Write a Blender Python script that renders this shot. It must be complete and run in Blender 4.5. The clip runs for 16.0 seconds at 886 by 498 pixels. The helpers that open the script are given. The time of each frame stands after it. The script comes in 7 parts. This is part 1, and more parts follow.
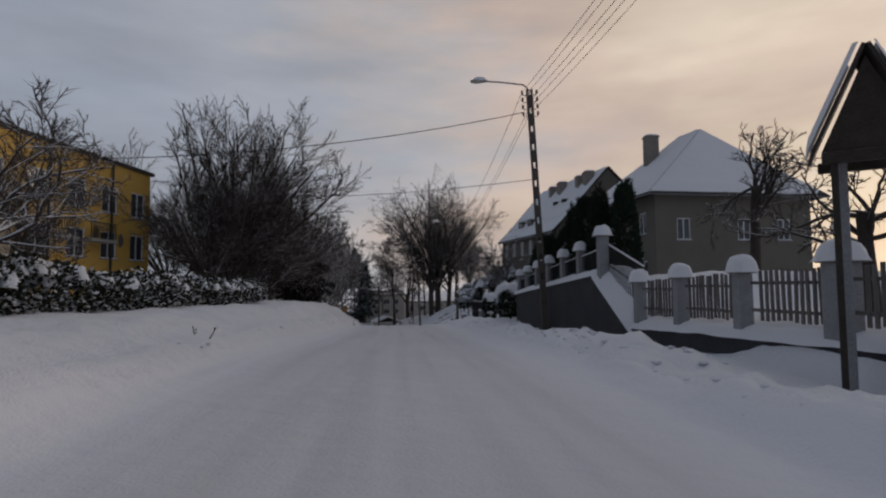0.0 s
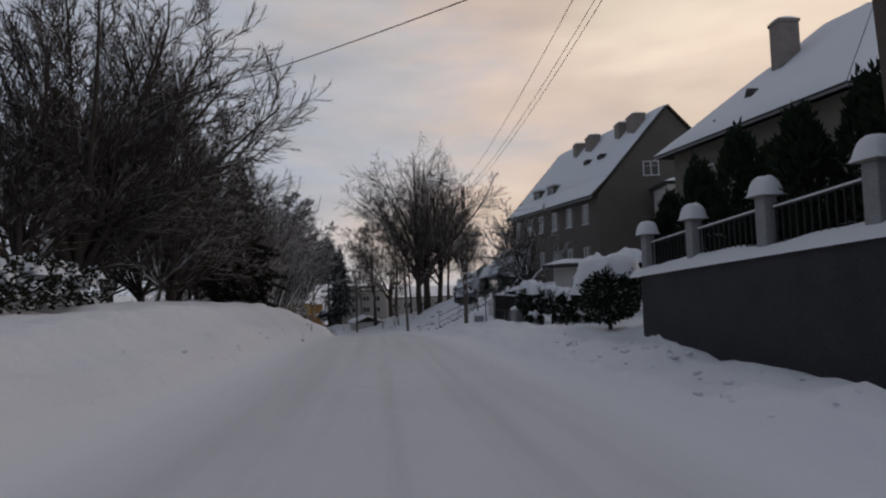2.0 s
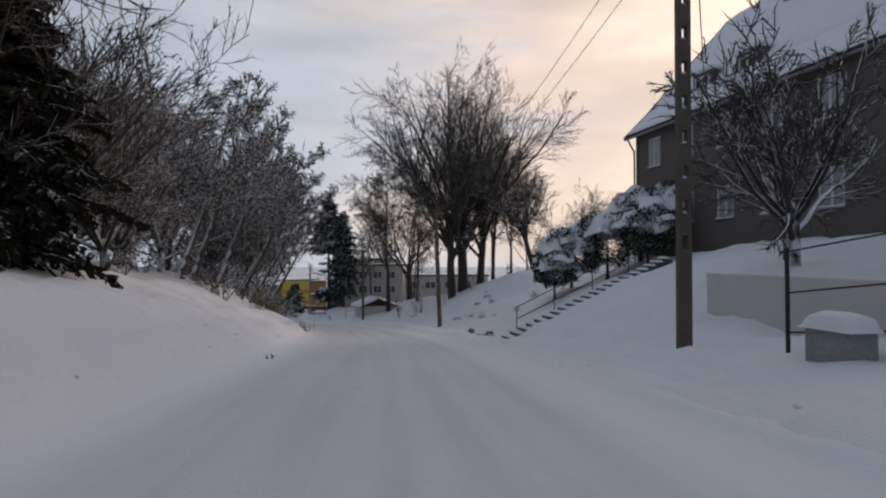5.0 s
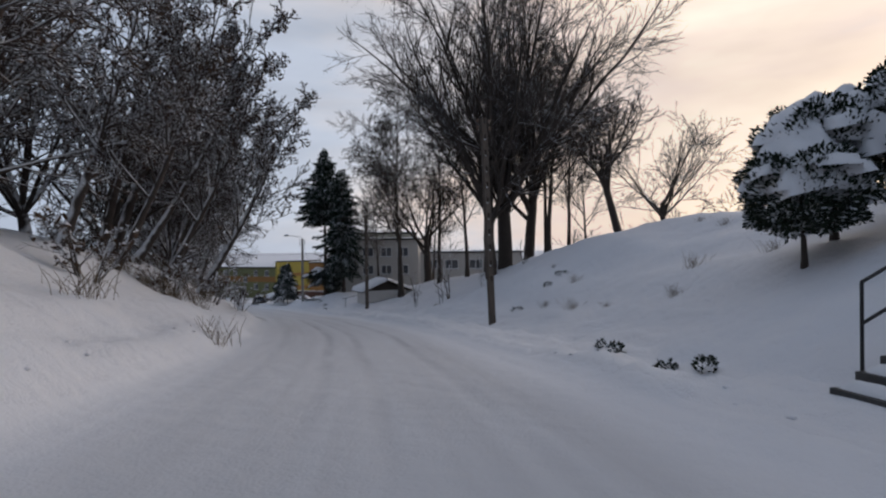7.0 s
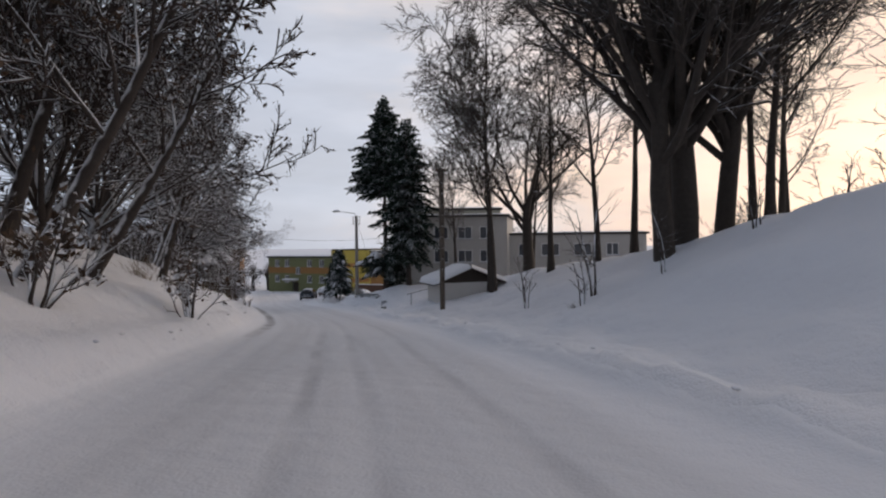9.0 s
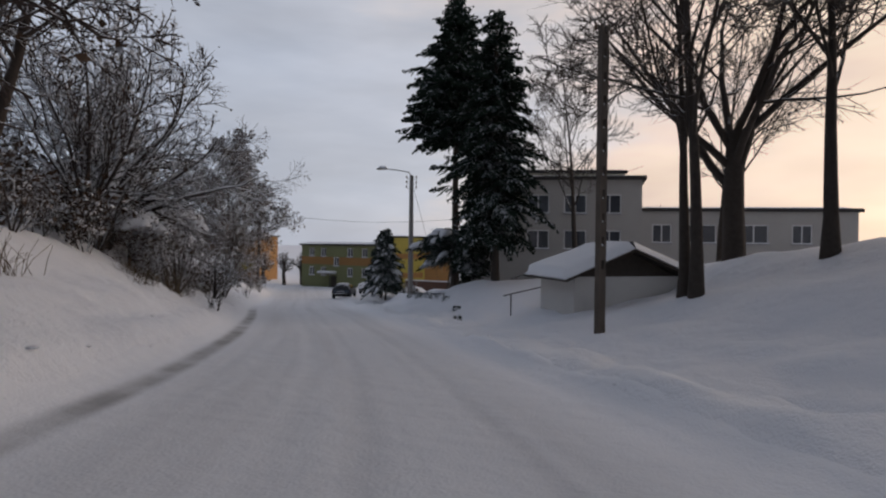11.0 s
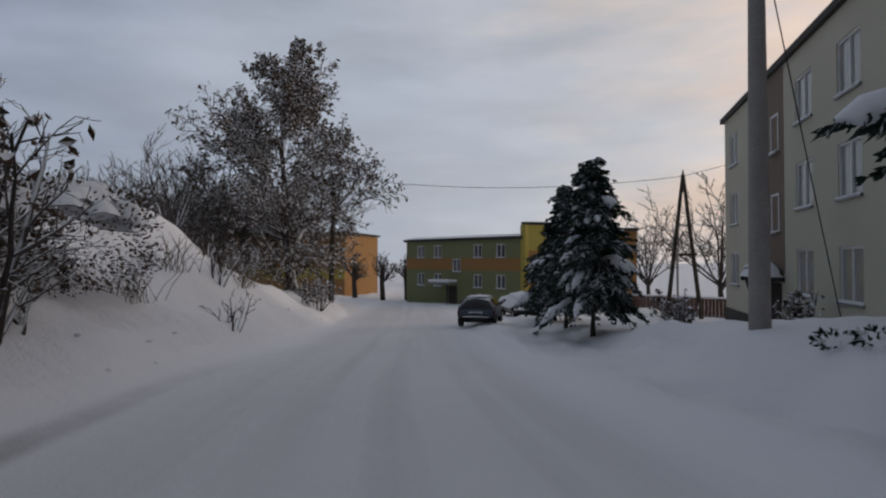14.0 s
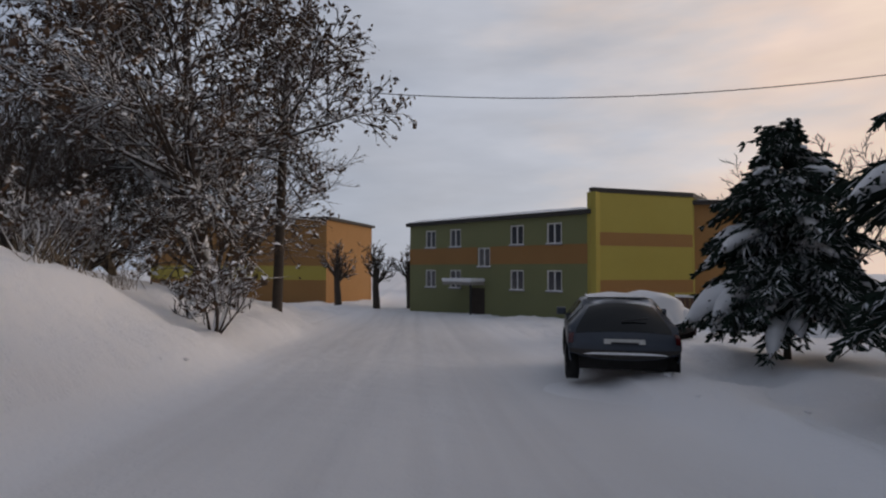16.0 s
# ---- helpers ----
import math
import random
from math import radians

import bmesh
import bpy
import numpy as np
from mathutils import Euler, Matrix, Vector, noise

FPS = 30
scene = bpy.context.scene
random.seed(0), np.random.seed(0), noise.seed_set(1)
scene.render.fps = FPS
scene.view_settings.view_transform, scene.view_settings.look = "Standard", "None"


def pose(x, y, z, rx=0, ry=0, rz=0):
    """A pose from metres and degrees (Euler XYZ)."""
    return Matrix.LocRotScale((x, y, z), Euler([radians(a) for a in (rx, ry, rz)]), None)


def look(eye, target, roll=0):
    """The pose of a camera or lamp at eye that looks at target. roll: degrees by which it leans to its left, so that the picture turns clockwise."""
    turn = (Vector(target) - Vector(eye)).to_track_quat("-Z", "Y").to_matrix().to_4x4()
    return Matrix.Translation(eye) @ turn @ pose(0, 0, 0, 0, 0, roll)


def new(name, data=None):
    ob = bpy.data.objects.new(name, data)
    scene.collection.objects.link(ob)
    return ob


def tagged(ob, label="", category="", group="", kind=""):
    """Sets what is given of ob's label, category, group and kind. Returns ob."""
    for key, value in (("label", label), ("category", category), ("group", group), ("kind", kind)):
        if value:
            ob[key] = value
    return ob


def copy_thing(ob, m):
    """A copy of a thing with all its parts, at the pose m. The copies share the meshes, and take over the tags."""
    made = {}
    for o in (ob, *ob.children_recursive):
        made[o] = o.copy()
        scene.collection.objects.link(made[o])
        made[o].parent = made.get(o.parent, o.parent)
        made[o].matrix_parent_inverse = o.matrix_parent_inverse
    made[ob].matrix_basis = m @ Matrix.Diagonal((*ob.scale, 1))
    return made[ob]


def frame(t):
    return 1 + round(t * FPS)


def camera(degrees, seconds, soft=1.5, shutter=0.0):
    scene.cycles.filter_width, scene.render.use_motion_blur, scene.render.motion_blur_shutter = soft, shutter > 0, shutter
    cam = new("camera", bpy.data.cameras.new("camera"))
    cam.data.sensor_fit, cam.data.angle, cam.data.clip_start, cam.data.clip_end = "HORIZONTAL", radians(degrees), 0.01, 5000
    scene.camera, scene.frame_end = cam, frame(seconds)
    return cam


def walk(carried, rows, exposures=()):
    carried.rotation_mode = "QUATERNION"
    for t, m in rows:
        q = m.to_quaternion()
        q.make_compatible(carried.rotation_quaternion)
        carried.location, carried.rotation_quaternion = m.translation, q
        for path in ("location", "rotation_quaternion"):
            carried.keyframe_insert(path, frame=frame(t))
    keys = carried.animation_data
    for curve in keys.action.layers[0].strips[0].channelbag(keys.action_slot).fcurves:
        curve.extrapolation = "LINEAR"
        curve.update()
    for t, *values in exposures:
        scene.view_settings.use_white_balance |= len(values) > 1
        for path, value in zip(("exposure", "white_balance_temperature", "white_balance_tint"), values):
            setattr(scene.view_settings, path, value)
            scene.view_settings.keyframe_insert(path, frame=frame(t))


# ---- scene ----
cam = camera(77.0, 16.0, soft=2.2)
# seconds, x, y, z, yaw, pitch, roll
PATH = [
    (0.0, 0.000, 0.000, 1.400, 0.73, 3.70, 0.36),
    (0.5, -0.433, 4.364, 1.304, -0.55, 3.90, 0.69),
    (1.0, -0.872, 8.758, 1.223, -1.50, 3.76, 1.66),
    (1.5, -1.299, 13.247, 1.102, -1.56, 3.05, 1.67),
    (2.0, -1.654, 17.805, 0.896, -1.21, 3.18, 1.67),
    (2.5, -2.047, 22.387, 0.660, -0.86, 3.01, 1.16),
    (3.0, -2.452, 26.949, 0.430, -0.56, 3.02, 0.91),
    (3.5, -2.887, 31.539, 0.234, -0.36, 2.59, 0.46),
    (4.0, -3.350, 36.145, 0.066, -0.04, 2.52, 0.66),
    (4.2, -3.524, 38.013, -0.012, -0.29, 2.16, 0.24),
    (6.3, -5.558, 57.006, -1.448, 1.14, 0.39, 0.07),
    (6.5, -5.757, 58.892, -1.608, 1.15, -0.03, 0.11),
    (7.0, -6.342, 63.621, -2.023, 1.35, -0.22, 0.55),
    (7.5, -7.000, 68.289, -2.454, 2.29, -0.26, 0.83),
    (8.0, -7.791, 72.839, -2.883, 3.91, -0.67, 1.55),
    (8.5, -8.717, 77.250, -3.308, 6.32, -0.57, 1.43),
    (9.0, -9.764, 81.646, -3.688, 8.25, -0.56, 0.66),
    (9.2, -10.220, 83.409, -3.842, 9.20, -0.62, 0.64),
    (11.3, -16.697, 102.282, -5.615, 14.15, -0.34, -0.34),
    (11.5, -17.387, 104.003, -5.794, 14.98, -0.12, -0.02),
    (12.0, -19.173, 108.243, -6.229, 17.48, 0.51, -0.04),
    (12.5, -21.140, 112.341, -6.622, 19.81, 0.68, 0.16),
    (13.0, -23.144, 116.277, -6.950, 21.52, 0.60, -0.13),
    (13.5, -25.228, 120.050, -7.266, 23.21, 0.54, -0.24),
    (14.0, -27.307, 123.745, -7.508, 24.50, 1.19, -0.05),
    (14.5, -29.423, 127.258, -7.761, 25.43, 1.04, -0.21),
    (15.0, -31.392, 130.609, -8.027, 25.63, 1.30, 0.05),
    (15.5, -33.271, 134.090, -8.351, 25.47, 1.82, -0.08),
    (16.0, -35.094, 137.635, -8.696, 24.42, 2.14, -0.20),
]
walk(cam, [(t, pose(x, y, z, 90 + pitch, roll, yaw)) for t, x, y, z, yaw, pitch, roll in PATH],
     exposures=[(0.0, -0.95, 6500, 10), (2.5, -0.60, 6580, 10), (4.2, -0.36, 6650, 10), (6.3, -0.30, 6150, 9), (7.5, -0.36, 6250, 9), (9.2, -0.12, 6600, 11), (11.3, -0.40, 6600, 11),
                (12.0, -0.40, 6750, 11), (13.0, -0.46, 6750, 12), (14.0, -0.54, 6550, 9), (15.0, -0.47, 6550, 9), (16.0, -0.50, 6650, 11)])

# ---------------------------------------------------------------- world and light
SUN_AZ, SUN_EL = radians(44), radians(9)          # to the right of straight ahead, low behind cloud
SUN_DIR = Vector((math.sin(SUN_AZ) * math.cos(SUN_EL), math.cos(SUN_AZ) * math.cos(SUN_EL), math.sin(SUN_EL)))


def make_world():
    w = bpy.data.worlds.new("winter_sky")
    scene.world = w
    w.use_nodes = True
    nt = w.node_tree
    nt.nodes.clear()
    n, l = nt.nodes.new, nt.links.new
    out, bg = n("ShaderNodeOutputWorld"), n("ShaderNodeBackground")
    co = n("ShaderNodeTexCoord")
    sky = n("ShaderNodeTexSky")
    sky.sky_type, sky.sun_disc = "NISHITA", False
    sky.sun_elevation, sky.sun_rotation = SUN_EL, SUN_AZ
    sky.air_density, sky.dust_density = 1.0, 2.0
    skys = n("ShaderNodeVectorMath")
    skys.operation = "SCALE"
    skys.inputs["Scale"].default_value = 0.08
    l(sky.outputs["Color"], skys.inputs[0])
    # cloud sheet: grey-blue away from the sun, peach towards it
    dot = n("ShaderNodeVectorMath")
    dot.operation = "DOT_PRODUCT"
    dot.inputs[1].default_value = SUN_DIR
    l(co.outputs["Generated"], dot.inputs[0])
    ramp = n("ShaderNodeValToRGB")
    el = ramp.color_ramp.elements
    el[0].position, el[0].color = 0.0, (0.22, 0.25, 0.32, 1)
    el[1].position, el[1].color = 1.0, (1.46, 1.23, 1.0, 1)
    for p, c in ((0.34, (0.48, 0.55, 0.70, 1)), (0.58, (0.64, 0.70, 0.83, 1)), (0.74, (0.76, 0.80, 0.91, 1)), (0.83, (0.96, 0.90, 0.91, 1)), (0.90, (1.22, 0.98, 0.86, 1)), (0.95, (1.34, 1.08, 0.90, 1))):
        e = el.new(p)
        e.color = c
    mapr = n("ShaderNodeMapRange")
    mapr.inputs["From Min"].default_value, mapr.inputs["From Max"].default_value = -1, 1
    nz = n("ShaderNodeTexNoise")
    nz.inputs["Scale"].default_value, nz.inputs["Detail"].default_value, nz.inputs["Roughness"].default_value = 2.2, 5, 0.55
    stretch = n("ShaderNodeMapping")
    stretch.inputs["Scale"].default_value = (1, 1, 3.2)
    stretch.inputs["Rotation"].default_value = (0.25, -0.35, 0)
    l(co.outputs["Generated"], stretch.inputs[0])
    l(stretch.outputs[0], nz.inputs["Vector"])
    add = n("ShaderNodeMath")
    add.operation = "MULTIPLY_ADD"
    add.inputs[1].default_value, add.inputs[2].default_value = 0.90, -0.47
    l(nz.outputs["Fac"], add.inputs[0])
    sm = n("ShaderNodeMath")
    l(dot.outputs["Value"], sm.inputs[0])
    l(add.outputs[0], sm.inputs[1])
    l(sm.outputs[0], mapr.inputs["Value"])
    l(mapr.outputs[0], ramp.inputs[0])
    mix = n("ShaderNodeMix")
    mix.data_type = "RGBA"
    mix.inputs["Factor"].default_value = 0.88
    l(skys.outputs[0], mix.inputs["A"])
    # darker and lighter streaks in the cloud
    st2 = n("ShaderNodeMapping")
    st2.inputs["Scale"].default_value = (1.0, 1.4, 4.5)
    st2.inputs["Rotation"].default_value = (0.15, -0.5, 0.3)
    l(co.outputs["Generated"], st2.inputs[0])
    nz2 = n("ShaderNodeTexNoise")
    nz2.inputs["Scale"].default_value, nz2.inputs["Detail"].default_value = 2.6, 4
    l(st2.outputs[0], nz2.inputs["Vector"])
    mr2 = n("ShaderNodeMapRange")
    mr2.inputs["From Min"].default_value, mr2.inputs["From Max"].default_value = 0.32, 0.68
    mr2.inputs["To Min"].default_value, mr2.inputs["To Max"].default_value = 0.86, 1.10
    l(nz2.outputs["Fac"], mr2.inputs["Value"])
    shade = n("ShaderNodeVectorMath")
    shade.operation = "SCALE"
    l(ramp.outputs[0], shade.inputs[0])
    # the cloud is thinner and paler low down, heavier overhead
    high = n("ShaderNodeSeparateXYZ")
    l(co.outputs["Generated"], high.inputs[0])
    mr3 = n("ShaderNodeMapRange")
    mr3.interpolation_type = "SMOOTHSTEP"
    mr3.inputs["From Min"].default_value, mr3.inputs["From Max"].default_value = 0.38, 0.85
    mr3.inputs["To Min"].default_value, mr3.inputs["To Max"].default_value = 1.0, 0.74
    l(high.outputs["Z"], mr3.inputs["Value"])
    heavy = n("ShaderNodeMath")
    heavy.operation = "MULTIPLY"
    l(mr2.outputs[0], heavy.inputs[0])
    l(mr3.outputs[0], heavy.inputs[1])
    l(heavy.outputs[0], shade.inputs["Scale"])
    l(shade.outputs[0], mix.inputs["B"])
    l(mix.outputs["Result"], bg.inputs["Color"])
    bg.inputs["Strength"].default_value = 1.0
    l(bg.outputs[0], out.inputs[0])


make_world()
sun = new("sun", bpy.data.lights.new("sun", "SUN"))
sun.data.energy, sun.data.angle, sun.data.color = 1.25, radians(25), (1.0, 0.84, 0.72)
sun.matrix_world = look(SUN_DIR * 100, (0, 0, 0))

# ---------------------------------------------------------------- materials


def material(name, c1, c2, scale=4.0, rough=0.8, bump=0.15, metal=0.0, snow=None, stain=0.25, fine=40.0, island=0.0, rand=0.0, spec=0.35, fringe=0.12):
    """Two colours mixed by noise at two scales, fine relief, and, where snow is given, snow lying on upward faces above that steepness."""
    m = bpy.data.materials.new(name)
    m.use_nodes = True
    nt = m.node_tree
    n, l = nt.nodes.new, nt.links.new
    b = nt.nodes["Principled BSDF"]
    geo = n("ShaderNodeNewGeometry")
    big, small = n("ShaderNodeTexNoise"), n("ShaderNodeTexNoise")
    for t, s in ((big, scale), (small, fine)):
        t.inputs["Scale"].default_value, t.inputs["Detail"].default_value = s, 4
        l(geo.outputs["Position"], t.inputs["Vector"])
    mix = n("ShaderNodeMix")
    mix.data_type = "RGBA"
    mix.inputs["A"].default_value, mix.inputs["B"].default_value = (*c1, 1), (*c2, 1)
    l(big.outputs["Fac"], mix.inputs["Factor"])
    var = n("ShaderNodeMapRange")
    var.inputs["To Min"].default_value, var.inputs["To Max"].default_value = 1 - stain, 1 + stain
    var.inputs["From Min"].default_value, var.inputs["From Max"].default_value = 0.25, 0.75
    l(small.outputs["Fac"], var.inputs["Value"])
    sc = n("ShaderNodeVectorMath")
    sc.operation = "SCALE"
    l(mix.outputs["Result"], sc.inputs[0])
    l(var.outputs[0], sc.inputs["Scale"])
    col = sc.outputs[0]
    if island or rand:
        info = n("ShaderNodeObjectInfo")
        v2 = n("ShaderNodeMapRange")
        k = island or rand
        v2.inputs["To Min"].default_value, v2.inputs["To Max"].default_value = 1 - k, 1 + k
        l(geo.outputs["Random Per Island"] if island else info.outputs["Random"], v2.inputs["Value"])
        s2 = n("ShaderNodeVectorMath")
        s2.operation = "SCALE"
        l(col, s2.inputs[0])
        l(v2.outputs[0], s2.inputs["Scale"])
        col = s2.outputs[0]
    if snow is not None:
        sep = n("ShaderNodeSeparateXYZ")
        l(geo.outputs["Normal"], sep.inputs[0])
        patch = n("ShaderNodeTexNoise")
        patch.inputs["Scale"].default_value, patch.inputs["Detail"].default_value = 2.3, 5
        l(geo.outputs["Position"], patch.inputs["Vector"])
        ad = n("ShaderNodeMath")
        ad.operation = "MULTIPLY_ADD"
        ad.inputs[1].default_value = 1.1
        l(patch.outputs["Fac"], ad.inputs[0])
        l(sep.outputs["Z"], ad.inputs[2])
        th = n("ShaderNodeMapRange")
        th.inputs["From Min"].default_value, th.inputs["From Max"].default_value = snow + 0.55 - fringe, snow + 0.55 + fringe
        l(ad.outputs[0], th.inputs["Value"])
        mx = n("ShaderNodeMix")
        mx.data_type = "RGBA"
        mx.inputs["B"].default_value = (0.80, 0.82, 0.85, 1)
        l(th.outputs[0], mx.inputs["Factor"])
        l(col, mx.inputs["A"])
        col = mx.outputs["Result"]
    l(col, b.inputs["Base Color"])
    b.inputs["Roughness"].default_value, b.inputs["Metallic"].default_value = rough, metal
    b.inputs["Specular IOR Level"].default_value = spec
    if bump:
        bp = n("ShaderNodeBump")
        bp.inputs["Strength"].default_value, bp.inputs["Distance"].default_value = bump, 0.02
        l(small.outputs["Fac"], bp.inputs["Height"])
        l(bp.outputs[0], b.inputs["Normal"])
    return m


def snow_material(name, c1, c2, dirt=None, bump=0.5):
    """Snow: soft drifts, grains, faint grey patches; dirt adds packed streaks along y and a painted edge shade."""
    m = bpy.data.materials.new(name)
    m.use_nodes = True
    nt = m.node_tree
    n, l = nt.nodes.new, nt.links.new
    b = nt.nodes["Principled BSDF"]
    geo = n("ShaderNodeNewGeometry")

    def noise_tex(s, detail, vec=None):
        t = n("ShaderNodeTexNoise")
        t.inputs["Scale"].default_value, t.inputs["Detail"].default_value = s, detail
        l(vec or geo.outputs["Position"], t.inputs["Vector"])
        return t.outputs["Fac"]

    mix = n("ShaderNodeMix")
    mix.data_type = "RGBA"
    mix.inputs["A"].default_value, mix.inputs["B"].default_value = (*c1, 1), (*c2, 1)
    l(noise_tex(0.35, 5), mix.inputs["Factor"])
    col = mix.outputs["Result"]
    if dirt:
        uv = n("ShaderNodeUVMap")
        mp = n("ShaderNodeMapping")
        mp.inputs["Scale"].default_value = (1.7, 0.06, 1)
        l(uv.outputs[0], mp.inputs[0])
        r = n("ShaderNodeMapRange")
        r.inputs["From Min"].default_value, r.inputs["From Max"].default_value = 0.46, 0.72
        r.inputs["To Max"].default_value = 0.42
        l(noise_tex(1.0, 4, mp.outputs[0]), r.inputs["Value"])
        mx = n("ShaderNodeMix")
        mx.data_type = "RGBA"
        mx.inputs["B"].default_value = (*dirt, 1)
        l(r.outputs[0], mx.inputs["Factor"])
        l(col, mx.inputs["A"])
        col = mx.outputs["Result"]
        # shade of the step along the lower stretch's ploughed edge, painted as dark line
        xyz = n("ShaderNodeSeparateXYZ")
        l(uv.outputs[0], xyz.inputs[0])
        fac = None
        ab = n("ShaderNodeMath")
        ab.operation = "ABSOLUTE"
        l(xyz.outputs[0], ab.inputs[0])
        er = n("ShaderNodeMapRange")
        er.interpolation_type = "SMOOTHSTEP"
        er.inputs["From Min"].default_value, er.inputs["From Max"].default_value = 1.9, 3.2
        l(ab.outputs[0], er.inputs["Value"])
        me_ = n("ShaderNodeMix")
        me_.data_type = "RGBA"
        me_.inputs["B"].default_value = (0.80, 0.81, 0.845, 1)
        l(er.outputs[0], me_.inputs["Factor"])
        l(col, me_.inputs["A"])
        col = me_.outputs["Result"]
        for src, lo_, hi_ in ((xyz.outputs[0], -2.66, -2.92), (xyz.outputs[0], -3.32, -3.06), (xyz.outputs[1], 92, 108), (xyz.outputs[1], 134, 122)):
            mr = n("ShaderNodeMapRange")
            mr.interpolation_type = "SMOOTHSTEP"
            mr.inputs["From Min"].default_value, mr.inputs["From Max"].default_value = lo_, hi_
            l(src, mr.inputs["Value"])
            if fac is None:
                fac = mr.outputs[0]
            else:
                mu = n("ShaderNodeMath")
                mu.operation = "MULTIPLY"
                l(fac, mu.inputs[0])
                l(mr.outputs[0], mu.inputs[1])
                fac = mu.outputs[0]
        mr = n("ShaderNodeMapRange")
        mr.inputs["From Min"].default_value, mr.inputs["From Max"].default_value = 0.3, 0.62
        mr.inputs["To Min"].default_value, mr.inputs["To Max"].default_value = 0.25, 0.85
        l(noise_tex(0.7, 5), mr.inputs["Value"])
        mu = n("ShaderNodeMath")
        mu.operation = "MULTIPLY"
        l(fac, mu.inputs[0])
        l(mr.outputs[0], mu.inputs[1])
        mz = n("ShaderNodeMix")
        mz.data_type = "RGBA"
        mz.inputs["B"].default_value = (0.26, 0.25, 0.24, 1)
        l(mu.outputs[0], mz.inputs["Factor"])
        l(col, mz.inputs["A"])
        col = mz.outputs["Result"]
        # polished wheel tracks, worn deepest in the bend
        worn = None
        wander = n("ShaderNodeMath")
        wander.operation = "MULTIPLY_ADD"
        wander.inputs[1].default_value = 0.5
        mp2 = n("ShaderNodeMapping")
        mp2.inputs["Scale"].default_value = (0.0, 0.05, 1)
        l(uv.outputs[0], mp2.inputs[0])
        l(noise_tex(1.0, 2, mp2.outputs[0]), wander.inputs[0])
        l(xyz.outputs[0], wander.inputs[2])
        for track in (-0.50, 0.32, 1.70):
            gap = n("ShaderNodeMath")
            gap.operation = "SUBTRACT"
            gap.inputs[1].default_value = track
            l(wander.outputs[0], gap.inputs[0])
            ga = n("ShaderNodeMath")
            ga.operation = "ABSOLUTE"
            l(gap.outputs[0], ga.inputs[0])
            gr = n("ShaderNodeMapRange")
            gr.interpolation_type = "SMOOTHSTEP"
            gr.inputs["From Min"].default_value, gr.inputs["From Max"].default_value = 0.21, 0.03
            l(ga.outputs[0], gr.inputs["Value"])
            if worn is None:
                worn = gr.outputs[0]
            else:
                mx_ = n("ShaderNodeMath")
                mx_.operation = "MAXIMUM"
                l(worn, mx_.inputs[0])
                l(gr.outputs[0], mx_.inputs[1])
                worn = mx_.outputs[0]
        bend = n("ShaderNodeMapRange")
        bend.interpolation_type = "SMOOTHSTEP"
        bend.inputs["From Min"].default_value, bend.inputs["From Max"].default_value = 62, 84
        bend.inputs["To Min"].default_value, bend.inputs["To Max"].default_value = 0.06, 0.30
        l(xyz.outputs[1], bend.inputs["Value"])
        past = n("ShaderNodeMapRange")
        past.interpolation_type = "SMOOTHSTEP"
        past.inputs["From Min"].default_value, past.inputs["From Max"].default_value = 92, 108
        past.inputs["To Min"].default_value, past.inputs["To Max"].default_value = 1.0, 0.30
        l(xyz.outputs[1], past.inputs["Value"])
        patchy = n("ShaderNodeMapRange")
        patchy.inputs["From Min"].default_value, patchy.inputs["From Max"].default_value = 0.3, 0.6
        mp3 = n("ShaderNodeMapping")
        mp3.inputs["Scale"].default_value = (1.2, 0.35, 1)
        l(uv.outputs[0], mp3.inputs[0])
        l(noise_tex(1.0, 4, mp3.outputs[0]), patchy.inputs["Value"])
        for other in (bend.outputs[0], past.outputs[0], patchy.outputs[0]):
            mw = n("ShaderNodeMath")
            mw.operation = "MULTIPLY"
            l(worn, mw.inputs[0])
            l(other, mw.inputs[1])
            worn = mw.outputs[0]
        mr_ = n("ShaderNodeMix")
        mr_.data_type = "RGBA"
        mr_.inputs["B"].default_value = (0.30, 0.30, 0.32, 1)
        l(worn, mr_.inputs["Factor"])
        l(col, mr_.inputs["A"])
        col = mr_.outputs["Result"]
    l(col, b.inputs["Base Color"])
    b.inputs["Roughness"].default_value = 0.75
    b.inputs["Specular IOR Level"].default_value = 0.2
    add = n("ShaderNodeMath")
    add.operation = "MULTIPLY_ADD"
    add.inputs[1].default_value = 0.25
    l(noise_tex(28, 3), add.inputs[0])
    l(noise_tex(2.2, 5), add.inputs[2])
    bp = n("ShaderNodeBump")
    bp.inputs["Strength"].default_value, bp.inputs["Distance"].default_value = bump, 0.12
    l(add.outputs[0], bp.inputs["Height"])
    l(bp.outputs[0], b.inputs["Normal"])
    return m


def glass_material(name, tint):
    m = bpy.data.materials.new(name)
    m.use_nodes = True
    b = m.node_tree.nodes["Principled BSDF"]
    b.inputs["Base Color"].default_value = (*tint, 1)
    b.inputs["Roughness"].default_value = 0.06
    b.inputs["Specular IOR Level"].default_value = 0.6
    return m


